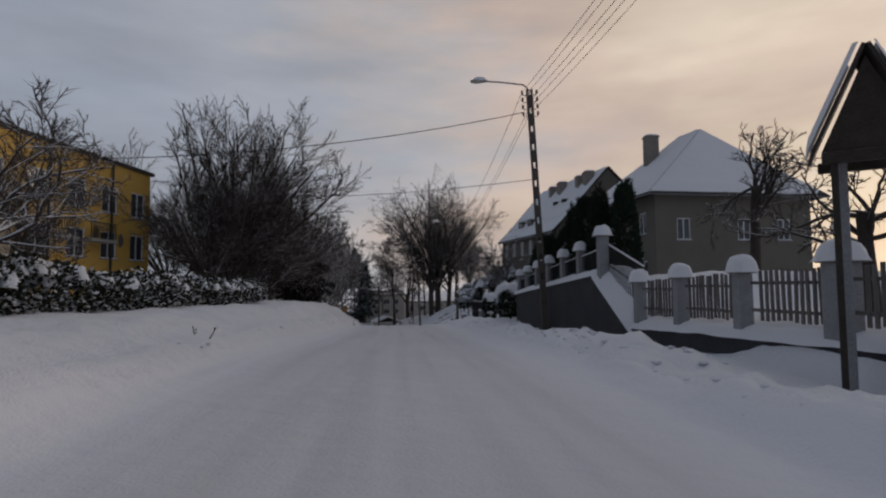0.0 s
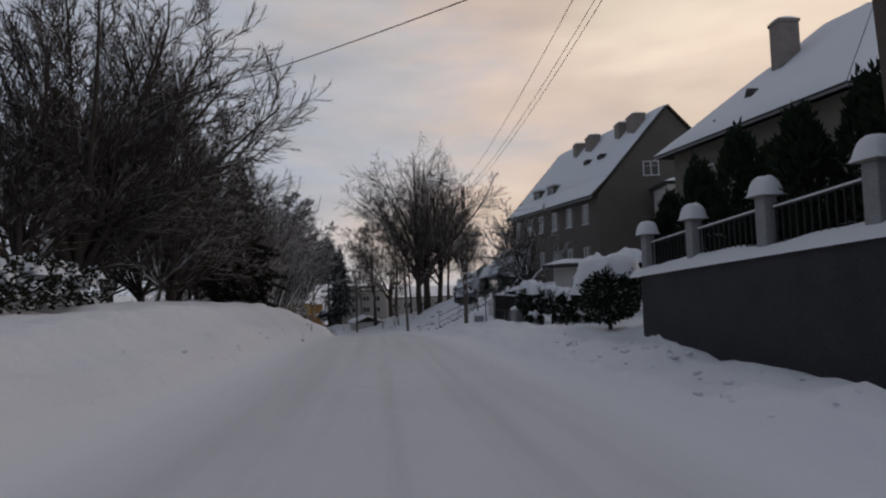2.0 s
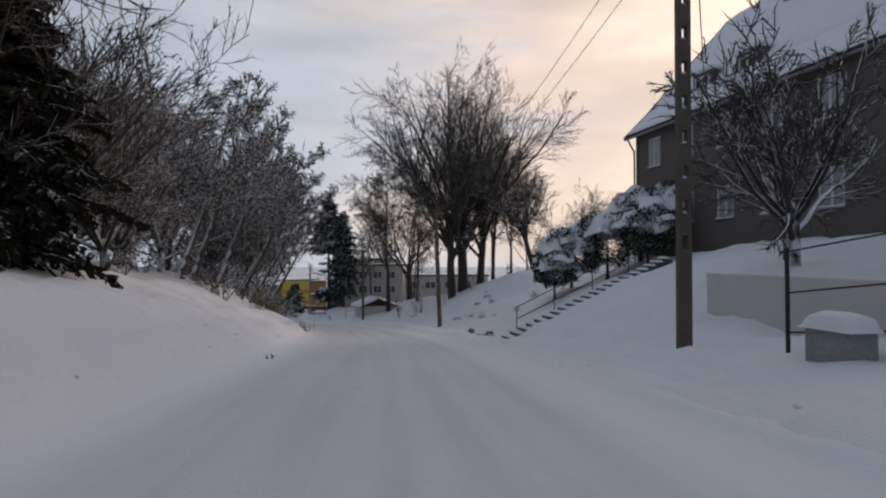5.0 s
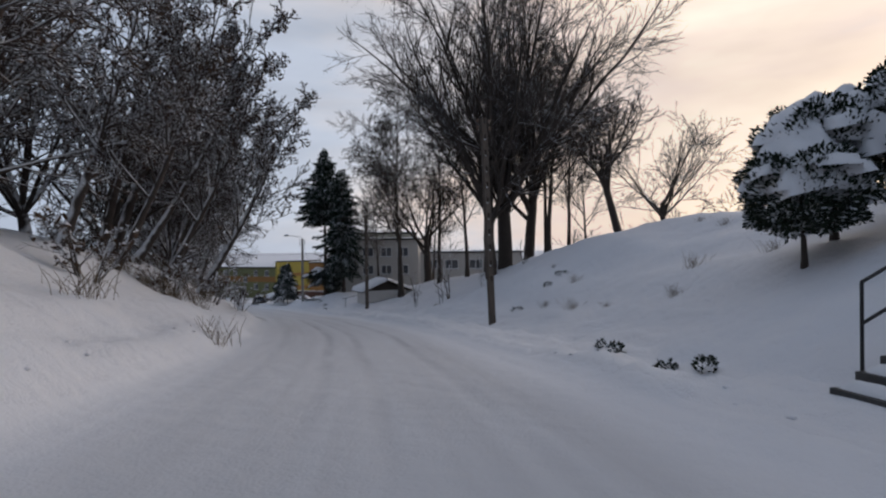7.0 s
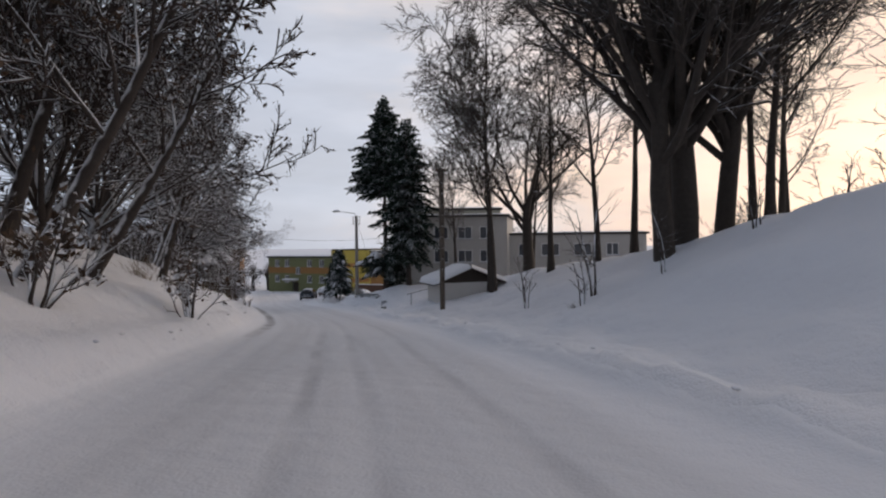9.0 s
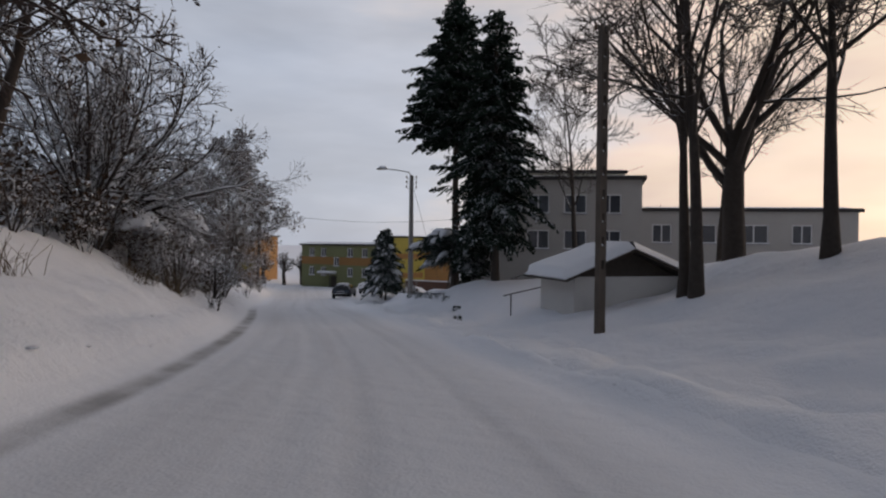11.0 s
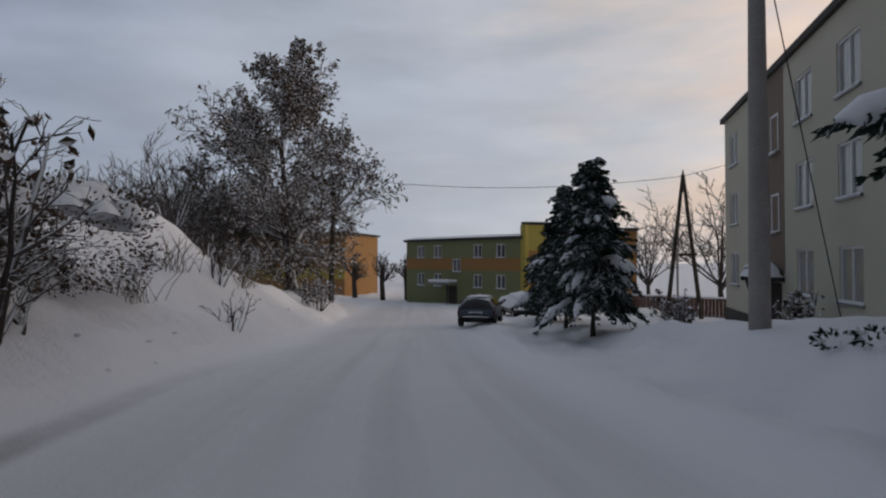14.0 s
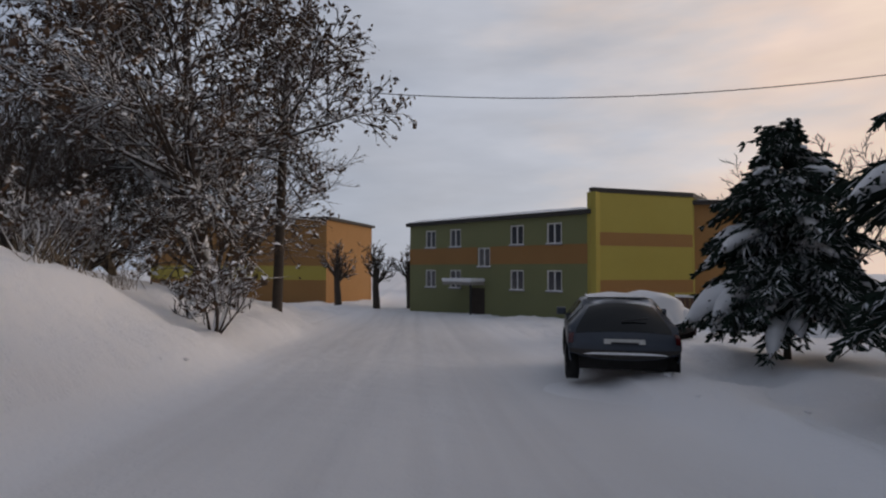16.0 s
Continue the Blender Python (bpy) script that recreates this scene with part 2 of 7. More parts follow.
M_SNOW = snow_material("snow", (0.84, 0.85, 0.88), (0.75, 0.76, 0.80), bump=0.7)
M_ROAD = snow_material("packed_snow", (0.75, 0.755, 0.78), (0.66, 0.665, 0.69), dirt=(0.54, 0.535, 0.55), bump=0.35)
M_CAP = snow_material("snow_cap", (0.82, 0.83, 0.86), (0.76, 0.77, 0.80), bump=0.25)
M_BARK = material("bark_dark", (0.035, 0.028, 0.024), (0.075, 0.062, 0.052), 6, 0.9, 0.5, snow=0.72)
M_TWIG = material("twig_brown", (0.045, 0.034, 0.029), (0.085, 0.066, 0.056), 3, 0.9, 0.0, snow=0.80)
M_TWIG_SNOWY = material("twig_snowy", (0.036, 0.026, 0.023), (0.072, 0.053, 0.046), 3, 0.9, 0.0, snow=0.48)
M_BARK_SNOWY = material("bark_snowy", (0.030, 0.023, 0.020), (0.066, 0.052, 0.044), 6, 0.9, 0.5, snow=0.10)
M_BARK_LADEN = material("bark_laden", (0.026, 0.021, 0.019), (0.058, 0.047, 0.041), 6, 0.9, 0.4, snow=-.12, fringe=.06)
M_TWIG_FROST = material("twig_frosted", (0.060, 0.047, 0.044), (0.105, 0.084, 0.077), 3, 0.9, 0.0, snow=0.24)
M_TWIG_GREY = material("twig_grey", (0.07, 0.058, 0.05), (0.12, 0.10, 0.09), 3, 0.9, 0.0, snow=0.85)
M_LEAF_DRY = material("dry_leaves", (0.055, 0.035, 0.024), (0.11, 0.07, 0.045), 3, 0.9, 0.0, snow=0.30)
M_NEEDLE = material("spruce_needles", (0.012, 0.022, 0.016), (0.028, 0.042, 0.030), 2, 0.95, 0.0, spec=0.1, snow=0.80)
M_NEEDLE_BROWN = material("brownish_needles", (0.020, 0.017, 0.013), (0.036, 0.030, 0.022), 2, 0.95, 0.0, spec=0.1, snow=0.92)
M_NEEDLE_SNOWY = material("snowy_needles", (0.016, 0.028, 0.022), (0.035, 0.05, 0.04), 2, 0.95, 0.0, spec=0.1, snow=0.58)
M_THUJA = material("thuja_green", (0.014, 0.024, 0.014), (0.032, 0.045, 0.028), 2, 0.95, 0.0, spec=0.1, snow=0.85)
M_YEW = material("yew_needles", (0.012, 0.02, 0.014), (0.028, 0.038, 0.026), 2, 0.95, 0.0, spec=0.1, snow=0.55)
M_HEDGE = material("hedge_leaves", (0.018, 0.022, 0.015), (0.045, 0.045, 0.032), 3, 0.95, 0.0, spec=0.1, snow=0.48)
M_CONCRETE = material("weathered_concrete", (0.20, 0.19, 0.18), (0.32, 0.31, 0.29), 3, 0.85, 0.35)
M_POLE = material("pole_concrete", (0.07, 0.058, 0.048), (0.14, 0.115, 0.095), 2, 0.85, 0.3)
M_POLE_GREY = material("pole_grey", (0.24, 0.225, 0.215), (0.33, 0.31, 0.29), 2, 0.85, 0.25)
M_DARKWALL = material("dark_retaining_wall", (0.030, 0.030, 0.034), (0.062, 0.062, 0.067), 1.2, 0.85, 0.5, stain=0.4)
M_PILLAR = material("pillar_stone", (0.22, 0.22, 0.23), (0.36, 0.36, 0.37), 3, 0.85, 0.4)
M_BLACKMETAL = material("black_painted_metal", (0.015, 0.015, 0.017), (0.03, 0.03, 0.032), 8, 0.5, 0.1)
M_WOOD_DARK = material("dark_wood", (0.03, 0.025, 0.02), (0.07, 0.055, 0.045), 5, 0.85, 0.4, snow=0.85)
M_PICKET = material("weathered_picket", (0.10, 0.09, 0.085), (0.18, 0.165, 0.155), 5, 0.85, 0.3, rand=0.2)
M_PLASTER_GREY = material("grey_brown_plaster", (0.105, 0.092, 0.080), (0.155, 0.138, 0.12), 0.7, 0.9, 0.4, stain=0.15)
M_PLASTER_H1 = material("olive_grey_plaster", (0.135, 0.125, 0.105), (0.185, 0.17, 0.14), 0.7, 0.9, 0.4, stain=0.15)
M_YELLOW = material("ochre_plaster", (0.52, 0.32, 0.075), (0.60, 0.38, 0.10), 0.6, 0.9, 0.3, stain=0.12)
M_BUFF = material("buff_plaster", (0.33, 0.28, 0.21), (0.40, 0.35, 0.27), 0.6, 0.9, 0.3, stain=0.12)
M_WHITEWALL = material("off_white_render", (0.52, 0.51, 0.49), (0.64, 0.63, 0.60), 0.6, 0.9, 0.3, stain=0.12)
M_BEIGE = material("beige_render", (0.44, 0.42, 0.34), (0.54, 0.52, 0.42), 0.5, 0.9, 0.3, stain=0.1)
M_GREEN = material("moss_green_render", (0.165, 0.175, 0.085), (0.21, 0.22, 0.11), 0.5, 0.9, 0.3, stain=0.1)
M_ORANGE = material("orange_brown_render", (0.27, 0.145, 0.055), (0.34, 0.185, 0.07), 0.5, 0.9, 0.3, stain=0.1)
M_LIME = material("mustard_render", (0.36, 0.295, 0.065), (0.42, 0.35, 0.085), 0.5, 0.9, 0.3, stain=0.1)
M_PANEL = material("brown_panel_render", (0.17, 0.13, 0.10), (0.22, 0.17, 0.13), 0.6, 0.9, 0.3, stain=0.12)
M_FRAME = material("white_window_frame", (0.62, 0.62, 0.62), (0.74, 0.74, 0.73), 6, 0.5, 0.1)
M_GLASS = glass_material("window_glass", (0.05, 0.055, 0.065))
M_CURTAIN = glass_material("curtained_glass", (0.30, 0.30, 0.29))
M_STAIR = material("dark_wet_concrete", (0.05, 0.05, 0.05), (0.10, 0.098, 0.095), 3, 0.85, 0.3)
M_CARGLASS = material("car_glass", (0.004, 0.005, 0.007), (0.007, 0.009, 0.011), 2, 0.12, 0.0, spec=0.35, stain=0.05)
M_OFFICE = material("grey_beige_render", (0.34, 0.32, 0.30), (0.44, 0.42, 0.39), 0.6, 0.9, 0.3, stain=0.15)
M_ROOF_EDGE = material("dark_roof_edge", (0.03, 0.028, 0.027), (0.06, 0.055, 0.05), 5, 0.8, 0.2)
M_ZINC = material("zinc_gutter", (0.20, 0.20, 0.21), (0.32, 0.32, 0.33), 5, 0.5, 0.1, metal=0.6)
M_BRICK_CHIM = material("chimney_plaster", (0.20, 0.17, 0.15), (0.33, 0.29, 0.26), 3, 0.9, 0.4)
M_CAR = material("dark_blue_car_paint", (0.045, 0.055, 0.075), (0.065, 0.078, 0.10), 2, 0.34, 0.0, snow=0.97, stain=0.1, spec=0.25)
M_CAR2 = material("maroon_car_paint", (0.06, 0.03, 0.03), (0.09, 0.05, 0.05), 2, 0.3, 0.0, stain=0.1)
M_TYRE = material("tyre_rubber", (0.012, 0.012, 0.012), (0.03, 0.03, 0.03), 12, 0.85, 0.3)
M_RIM = material("wheel_rim", (0.30, 0.30, 0.31), (0.42, 0.42, 0.43), 8, 0.4, 0.0, metal=0.7)
M_TAIL = glass_material("tail_light_red", (0.07, 0.008, 0.010))
M_PLATE = material("plate_white", (0.5, 0.5, 0.48), (0.6, 0.6, 0.58), 9, 0.5, 0.0)
M_LAMPGLASS = material("lamp_cover", (0.40, 0.38, 0.34), (0.52, 0.50, 0.45), 8, 0.4, 0.0)
M_CERAMIC = material("insulator_ceramic", (0.10, 0.06, 0.04), (0.16, 0.10, 0.07), 8, 0.35, 0.0)
M_CABLE = material("black_cable", (0.015, 0.015, 0.015), (0.03, 0.03, 0.03), 8, 0.6, 0.0)
M_BRICKWALL = material("dark_brick", (0.09, 0.05, 0.04), (0.14, 0.08, 0.06), 3, 0.9, 0.5)
M_GRASS = material("dry_stalks", (0.10, 0.075, 0.045), (0.17, 0.13, 0.085), 4, 0.9, 0.0, snow=0.75)

# ---------------------------------------------------------------- ground
PX = [r[2] for r in PATH]


def smooth_curve(ys, vs):
    ys, vs = np.array(ys, float), np.array(vs, float)
    h = np.diff(ys)
    dl = np.diff(vs, axis=0) / (h[:, None] if vs.ndim > 1 else h)
    m = np.zeros_like(vs)
    m[0], m[-1] = dl[0], dl[-1]
    m[1:-1] = np.where(dl[:-1] * dl[1:] > 0, 2 * dl[:-1] * dl[1:] / (dl[:-1] + dl[1:] + 1e-12), 0)

    def at(y):
        y = np.clip(np.asarray(y, float), ys[0], ys[-1])
        i = np.clip(np.searchsorted(ys, y) - 1, 0, len(ys) - 2)
        t = (y - ys[i]) / h[i]
        hh = h[i]
        if vs.ndim > 1:
            t, hh = t[..., None], hh[..., None]
        return (2 * t**3 - 3 * t**2 + 1) * vs[i] + (t**3 - 2 * t**2 + t) * hh * m[i] + (3 * t**2 - 2 * t**3) * vs[i + 1] + (t**3 - t**2) * hh * m[i + 1]
    return at


EYE = 1.35
_ys = [-300, -60, -15] + PX + [150, 163, 180, 220, 1500]
_xs = [15, 5, 1.2] + [r[1] for r in PATH] + [-41.5, -48.2, -57, -78, -700]
_zs = [6.5, 1.6, 0.42] + [r[3] - EYE for r in PATH] + [-10.7, -11.2, -11.6, -12.2, -14]
centre_x, centre_z = smooth_curve(_ys, _xs), smooth_curve(_ys, _zs)

LEFT = (0, 3.3, 3.6, 4.4, 6, 9, 14, 25, 70, 300)
RIGHT = (0, 3.4, 4.6, 6.0, 6.65, 6.95, 9, 12, 16, 21, 30, 70, 300)
BANKS = []


def bank(y, left, right):
    """Height over the road at the LEFT and RIGHT distances from the road's middle line, for one station along the road."""
    BANKS.append((y, (0, 0) + left, (0, 0) + right))


bank(-300, (.05, .3, .5, .6, .7, .8, 1, 1), (.1, .2, .3, .5, .6, .7, .8, .8, .8, .9, 1))
bank(-10, (.05, .35, .70, .80, .9, 1.0, 1, 1), (.12, .06, -.05, .60, .70, .8, .8, .8, .8, .9, 1))
bank(10, (.02, .40, .80, .90, 1.0, 1.1, 1, 1), (.16, .08, -.05, .75, .85, .9, 1.0, 1.0, 1.0, 1, 1))
bank(15.5, (.05, .45, .95, 1.05, 1.1, 1.2, 1, 1), (.16, .10, -.05, .95, 1.1, 1.2, 1.3, 1.4, 1.4, 1, 1))
bank(18.5, (.06, .50, 1.05, 1.15, 1.2, 1.3, 1, 1), (.18, .12, -.02, 2.1, 2.2, 2.2, 2.2, 2.2, 2.2, 2, 1))
bank(30, (.03, .60, 1.35, 1.5, 1.5, 1.6, 1.5, 1.5), (.24, .26, .05, 2.0, 2.1, 2.1, 2.1, 2.1, 2.1, 2, 1))
bank(34, (.03, .65, 1.45, 1.6, 1.6, 1.7, 1.5, 1.5), (.28, .40, .35, .42, .55, .9, 1.3, 1.5, 1.7, 2, 1))
bank(46, (.04, .80, 1.75, 2.0, 2.0, 2.1, 2, 2), (.22, .48, .45, .48, .55, 1.0, 1.6, 2.0, 2.1, 2, 1))
bank(56, (.10, .85, 1.80, 2.2, 2.3, 2.5, 2.5, 2.5), (.14, .44, .55, .75, 1.2, 1.8, 2.5, 2.8, 3.0, 3, 1))
bank(66, (.05, .70, 1.35, 2.6, 3.4, 3.2, 3.2, 3.2), (.06, .20, .60, .80, 1.75, 3.1, 4.0, 4.3, 4.4, 4, 2))
bank(78, (.06, .60, 1.45, 3.0, 4.0, 3.8, 4, 4), (.05, .08, .30, .45, 1.3, 2.8, 4.4, 5.6, 6.0, 5, 3))
bank(90, (.07, .62, 1.50, 3.2, 4.5, 4.2, 4.5, 4.5), (.14, .05, .14, .22, .85, 2.2, 4.0, 5.7, 6.8, 6, 3))
bank(97, (.08, .60, 1.45, 3.1, 4.4, 4.6, 4.6, 4.5), (.16, .05, .14, .21, .95, 2.7, 5.0, 6.1, 6.6, 6, 3))
bank(104, (.08, .58, 1.40, 3.0, 4.2, 4.6, 4.6, 4.5), (.18, .05, .14, .20, .85, 2.3, 4.5, 5.8, 6.5, 6, 3))
bank(116, (.08, .50, 1.35, 3.0, 4.2, 4.6, 4.6, 4.6), (.12, .12, .25, .34, .80, 2.0, 3.6, 4.4, 4.4, 2.5, 2))
bank(124, (.08, .50, 1.2, 3.0, 4.3, 4.8, 4.8, 4.8), (.06, .14, .32, .45, .85, 1.5, 3.2, 3.7, 3.6, 2.3, 2))
bank(130, (.08, .55, 1.4, 3.3, 4.6, 5.0, 5, 5), (.06, .55, .95, 1.1, 1.9, 2.1, 2.2, 2.2, 2.2, 2.2, 2))
bank(137, (.08, .70, 2.2, 4.4, 5.4, 5.5, 5.2, 5), (.06, .40, 1.05, 1.12, 1.25, 1.3, 1.3, 1.3, 1.3, 1.3, 1))
bank(143, (.08, .65, 1.7, 2.4, 2.9, 3.0, 3, 3), (.05, .12, .45, .55, .70, .75, .8, .8, .8, .8, 1))
bank(149, (.07, .50, 1.15, 1.55, 1.8, 2.0, 2.2, 2), (.03, .08, .25, .30, .40, .45, .45, .45, .45, .5, 1))
bank(155, (.05, .35, .90, 1.25, 1.5, 1.6, 1.6, 1.6), (.02, .06, .14, .18, .25, .30, .3, .3, .3, .5, 1))
bank(162, (.05, .12, .25, .40, .5, .6, .8, 1), (.0, .03, .05, .06, .08, .10, .1, .1, .1, .3, 1))
bank(175, (.0, .0, .03, .05, .1, .2, .5, 1), (.0, .0, .0, .0, .0, .0, .0, .0, .0, .2, 1))
bank(1500, (.0, .0, .0, .0, .0, .0, .0, 0), (.0, .0, .0, .0, .0, .0, .0, .0, .0, 0, 0))
left_at = smooth_curve([b[0] for b in BANKS], [b[1] for b in BANKS])
right_at = smooth_curve([b[0] for b in BANKS], [b[2] for b in BANKS])


def offset(x, y):
    """Distance across the road from its middle line, right positive."""
    e = 0.5
    sl = (float(centre_x(y + e)) - float(centre_x(y - e))) / (2 * e)
    return (x - float(centre_x(y))) / math.sqrt(1 + sl * sl)


def profile(y, d):
    side, hs = (LEFT, left_at(y)) if d < 0 else (RIGHT, right_at(y))
    a = abs(d)
    i = 1
    while i < len(side) - 1 and a > side[i]:
        i += 1
    t = min(1, (a - side[i - 1]) / (side[i] - side[i - 1]))
    k = t * t * (3 - 2 * t) * 0.5 + t * 0.5
    return float(hs[i - 1] + (hs[i] - hs[i - 1]) * k)


def side_seed(d):
    return 3.3 if d < 0 else 9.1


def lumps(x, y, d):
    """Drifts and clods of the snow, calm on the road and rough on the banks."""
    a = abs(d)
    k = min(1, max(0, (a - 3.2) / 1.6))
    z = k * 0.22 * noise.noise((x * .35, y * .35, 1.3)) + k * 0.13 * noise.noise((x * 1.0, y * 1.0, 7.1)) + k * 0.05 * noise.noise((x * 2.6, y * 2.6, 5.1))
    if d > 3.2 and y < 34:
        z += max(0, 1 - abs(d - 4.5) / 1.3) * (0.34 * (noise.noise((x * 1.0, y * .8, 2.2)) + .25) + 0.30 * abs(noise.noise((x * 2.3, y * 1.9, 4.2))))
    if 3.2 < a < 6 and -14 < y < 152:
        z += math.exp(-((a - 4.0 - .3 * noise.noise((y * .21, side_seed(d), 1.7))) / .42) ** 2) * (.12 + .18 * noise.noise((y * .45, side_seed(d), 8.8)) + .20 * abs(noise.noise((x * 2.2, y * 1.8, 6.1))))
    if 144 < y < 150:
        z += 0.17 * math.exp(-((x + 36.15) / 1.5) ** 2 - ((y - 146.5) / 1.3) ** 2)
    if 3.6 < a < 7.2:
        w = math.sin(math.pi * (a - 3.6) / 3.6)
        z += w * 0.19 * noise.noise((x * 1.6, y * 1.6, 3.3)) + w * 0.12 * abs(noise.noise((x * 3.6, y * 3.6, 9)))
    return z


def ground_z(x, y):
    d = offset(x, y)
    return float(centre_z(y)) + profile(y, d) + lumps(x, y, d)


def grid_mesh(name, ys, ds, fz, mat, uv=False):
    vs, uvs = [], []
    for y in ys:
        cx, cz = float(centre_x(y)), float(centre_z(y))
        sl = (float(centre_x(y + .5)) - float(centre_x(y - .5)))
        c = math.sqrt(1 + sl * sl)
        for d in ds:
            x = cx + d * c
            vs.append((x, y, cz + fz(x, y, d)))
            uvs.append((d, y))
    w = len(ds)
    fs = [(r * w + i, r * w + i + 1, (r + 1) * w + i + 1, (r + 1) * w + i) for r in range(len(ys) - 1) for i in range(w - 1)]
    me = bpy.data.meshes.new(name)
    me.from_pydata(vs, [], fs)
    if uv:
        lay = me.uv_layers.new(name="along")
        idx = np.zeros(len(me.loops), dtype=np.int32)
        me.loops.foreach_get("vertex_index", idx)
        lay.data.foreach_set("uv", np.array(uvs, dtype=np.float32)[idx].ravel())
    me.polygons.foreach_set("use_smooth", [True] * len(me.polygons))
    me.materials.append(mat)
    return new(name, me)


def steps(*spans):
    out = []
    for a, b, st in spans:
        out += list(np.arange(a, b - 1e-6, st))
    return out + [spans[-1][1]]


rows_y = steps((-300, -60, 60), (-60, -14, 4), (-14, 170, 0.42), (170, 220, 5), (220, 400, 45), (400, 1500, 275))
cols_d = steps((-900, -200, 175), (-200, -60, 28), (-60, -20, 4), (-20, -12, 0.9), (-12, -3, 0.3), (-3, 3, 1.0), (3, 8.4, 0.24), (8.4, 22, 0.6), (22, 60, 4), (60, 200, 28), (200, 900, 175))
ground = grid_mesh("ground", rows_y, cols_d, lambda x, y, d: profile(y, d) + lumps(x, y, d) - (0.09 if abs(d) < 3.15 else 0), M_SNOW)
tagged(ground, "deep fresh snow over verges, banks and gardens", "ground", kind="structure")


def road_z(x, y, d):
    """Packed road: shallow wheel ruts, edges sunk into the banks."""
    z = 0.0
    for c in (-2.30, -0.75, 0.05, 1.40):
        z -= 0.012 * math.exp(-((d - c + 0.12 * noise.noise((c * 9, y * .06, 2))) / 0.17) ** 2)
    z += 0.016 * noise.noise((x * .9, y * .5, 5)) + 0.008 * noise.noise((x * 4, y * 1.4, 8))
    a = abs(d)
    if a > 3.0:
        k = min(1, (a - 3.0) / .3)
        z = z * (1 - k) + k * (profile(y, d) + lumps(x, y, d)) + .03 * k
    return z - max(0, a - 3.75) * .35


road = grid_mesh("road", steps((-60, -14, 2), (-14, 170, 0.5)), steps((-4.3, 4.3, 0.1)), road_z, M_ROAD, uv=True)
tagged(road, "snow-covered street with packed grey wheel tracks", "road", kind="structure")

# ---------------------------------------------------------------- builders


def part(name, data, mat, parent=None, label="", smooth=False):
    """Links a bmesh, or a (verts, faces) pair, as one mesh object under parent."""
    me = bpy.data.meshes.new(name)
    if isinstance(data, tuple):
        me.from_pydata(data[0], [], data[1])
    else:
        data.normal_update()
        data.to_mesh(me)
        data.free()
    if smooth:
        me.polygons.foreach_set("use_smooth", [True] * len(me.polygons))
    me.materials.append(mat)
    ob = new(name, me)
    if parent is not None:
        ob.parent = parent
    if label:
        ob["label"] = label
    return ob


def empty(name, x, y, z, rz=0.0, label="", category="", group="", kind=""):
    ob = new(name)
    ob.empty_display_size = 0.2
    ob.matrix_world = pose(x, y, z, 0, 0, rz)
    return tagged(ob, label, category, group, kind)


def box(bm, x0, y0, z0, x1, y1, z1, m=None, taper=1.0):
    cx, cy = (x0 + x1) / 2, (y0 + y1) / 2
    vs = []
    for z, k in ((z0, 1.0), (z1, taper)):
        for x, y in ((x0, y0), (x1, y0), (x1, y1), (x0, y1)):
            p = Vector((cx + (x - cx) * k, cy + (y - cy) * k, z))
            vs.append(bm.verts.new(m @ p if m else p))
    for f in ((3, 2, 1, 0), (4, 5, 6, 7), (0, 1, 5, 4), (1, 2, 6, 5), (2, 3, 7, 6), (3, 0, 4, 7)):
        bm.faces.new([vs[i] for i in f])
    return bm


def boxes(*args, bevel=0.0, m=None):
    bm = bmesh.new()
    for a in args:
        box(bm, *a, m=m)
    if bevel:
        bmesh.ops.bevel(bm, geom=list(bm.edges), offset=bevel, segments=2, affect="EDGES", profile=0.5)
    return bm


def prism(poly, a, b, axis="y"):
    """A polygon of (u, v) points swept from a to b along an axis."""
    bm = bmesh.new()
    put = (lambda u, v, w: (u, w, v)) if axis == "y" else (lambda u, v, w: (w, u, v)) if axis == "x" else (lambda u, v, w: (u, v, w))
    lo = [bm.verts.new(put(u, v, a)) for u, v in poly]
    hi = [bm.verts.new(put(u, v, b)) for u, v in poly]
    bm.faces.new(lo)
    bm.faces.new(hi[::-1])
    n = len(poly)
    for i in range(n):
        bm.faces.new((lo[i], hi[i], hi[(i + 1) % n], lo[(i + 1) % n]))
    bmesh.ops.recalc_face_normals(bm, faces=bm.faces)
    return bm


def tube_data(P, R, k):
    """Tubes of k sides along many polylines at once: P (B, N, 3), R (B, N)."""
    B, N, _ = P.shape
    D = P[:, -1] - P[:, 0]
    D /= np.linalg.norm(D, axis=1, keepdims=True) + 1e-9
    ref = np.where(np.abs(D[:, 2:3]) < 0.8, np.array([[0, 0, 1.0]]), np.array([[1.0, 0, 0]]))
    U = np.cross(D, ref)
    U /= np.linalg.norm(U, axis=1, keepdims=True) + 1e-9
    W = np.cross(D, U)
    a = np.arange(k) * 2 * np.pi / k
    ring = U[:, None, :] * np.cos(a)[None, :, None] + W[:, None, :] * np.sin(a)[None, :, None]
    V = P[:, :, None, :] + ring[:, None, :, :] * R[:, :, None, None]
    idx = np.arange(B * N * k).reshape(B, N, k)
    nx = np.roll(idx, -1, axis=2)
    F = np.stack([idx[:, :-1], nx[:, :-1], nx[:, 1:], idx[:, 1:]], axis=-1).reshape(-1, 4)
    return V.reshape(-1, 3), F


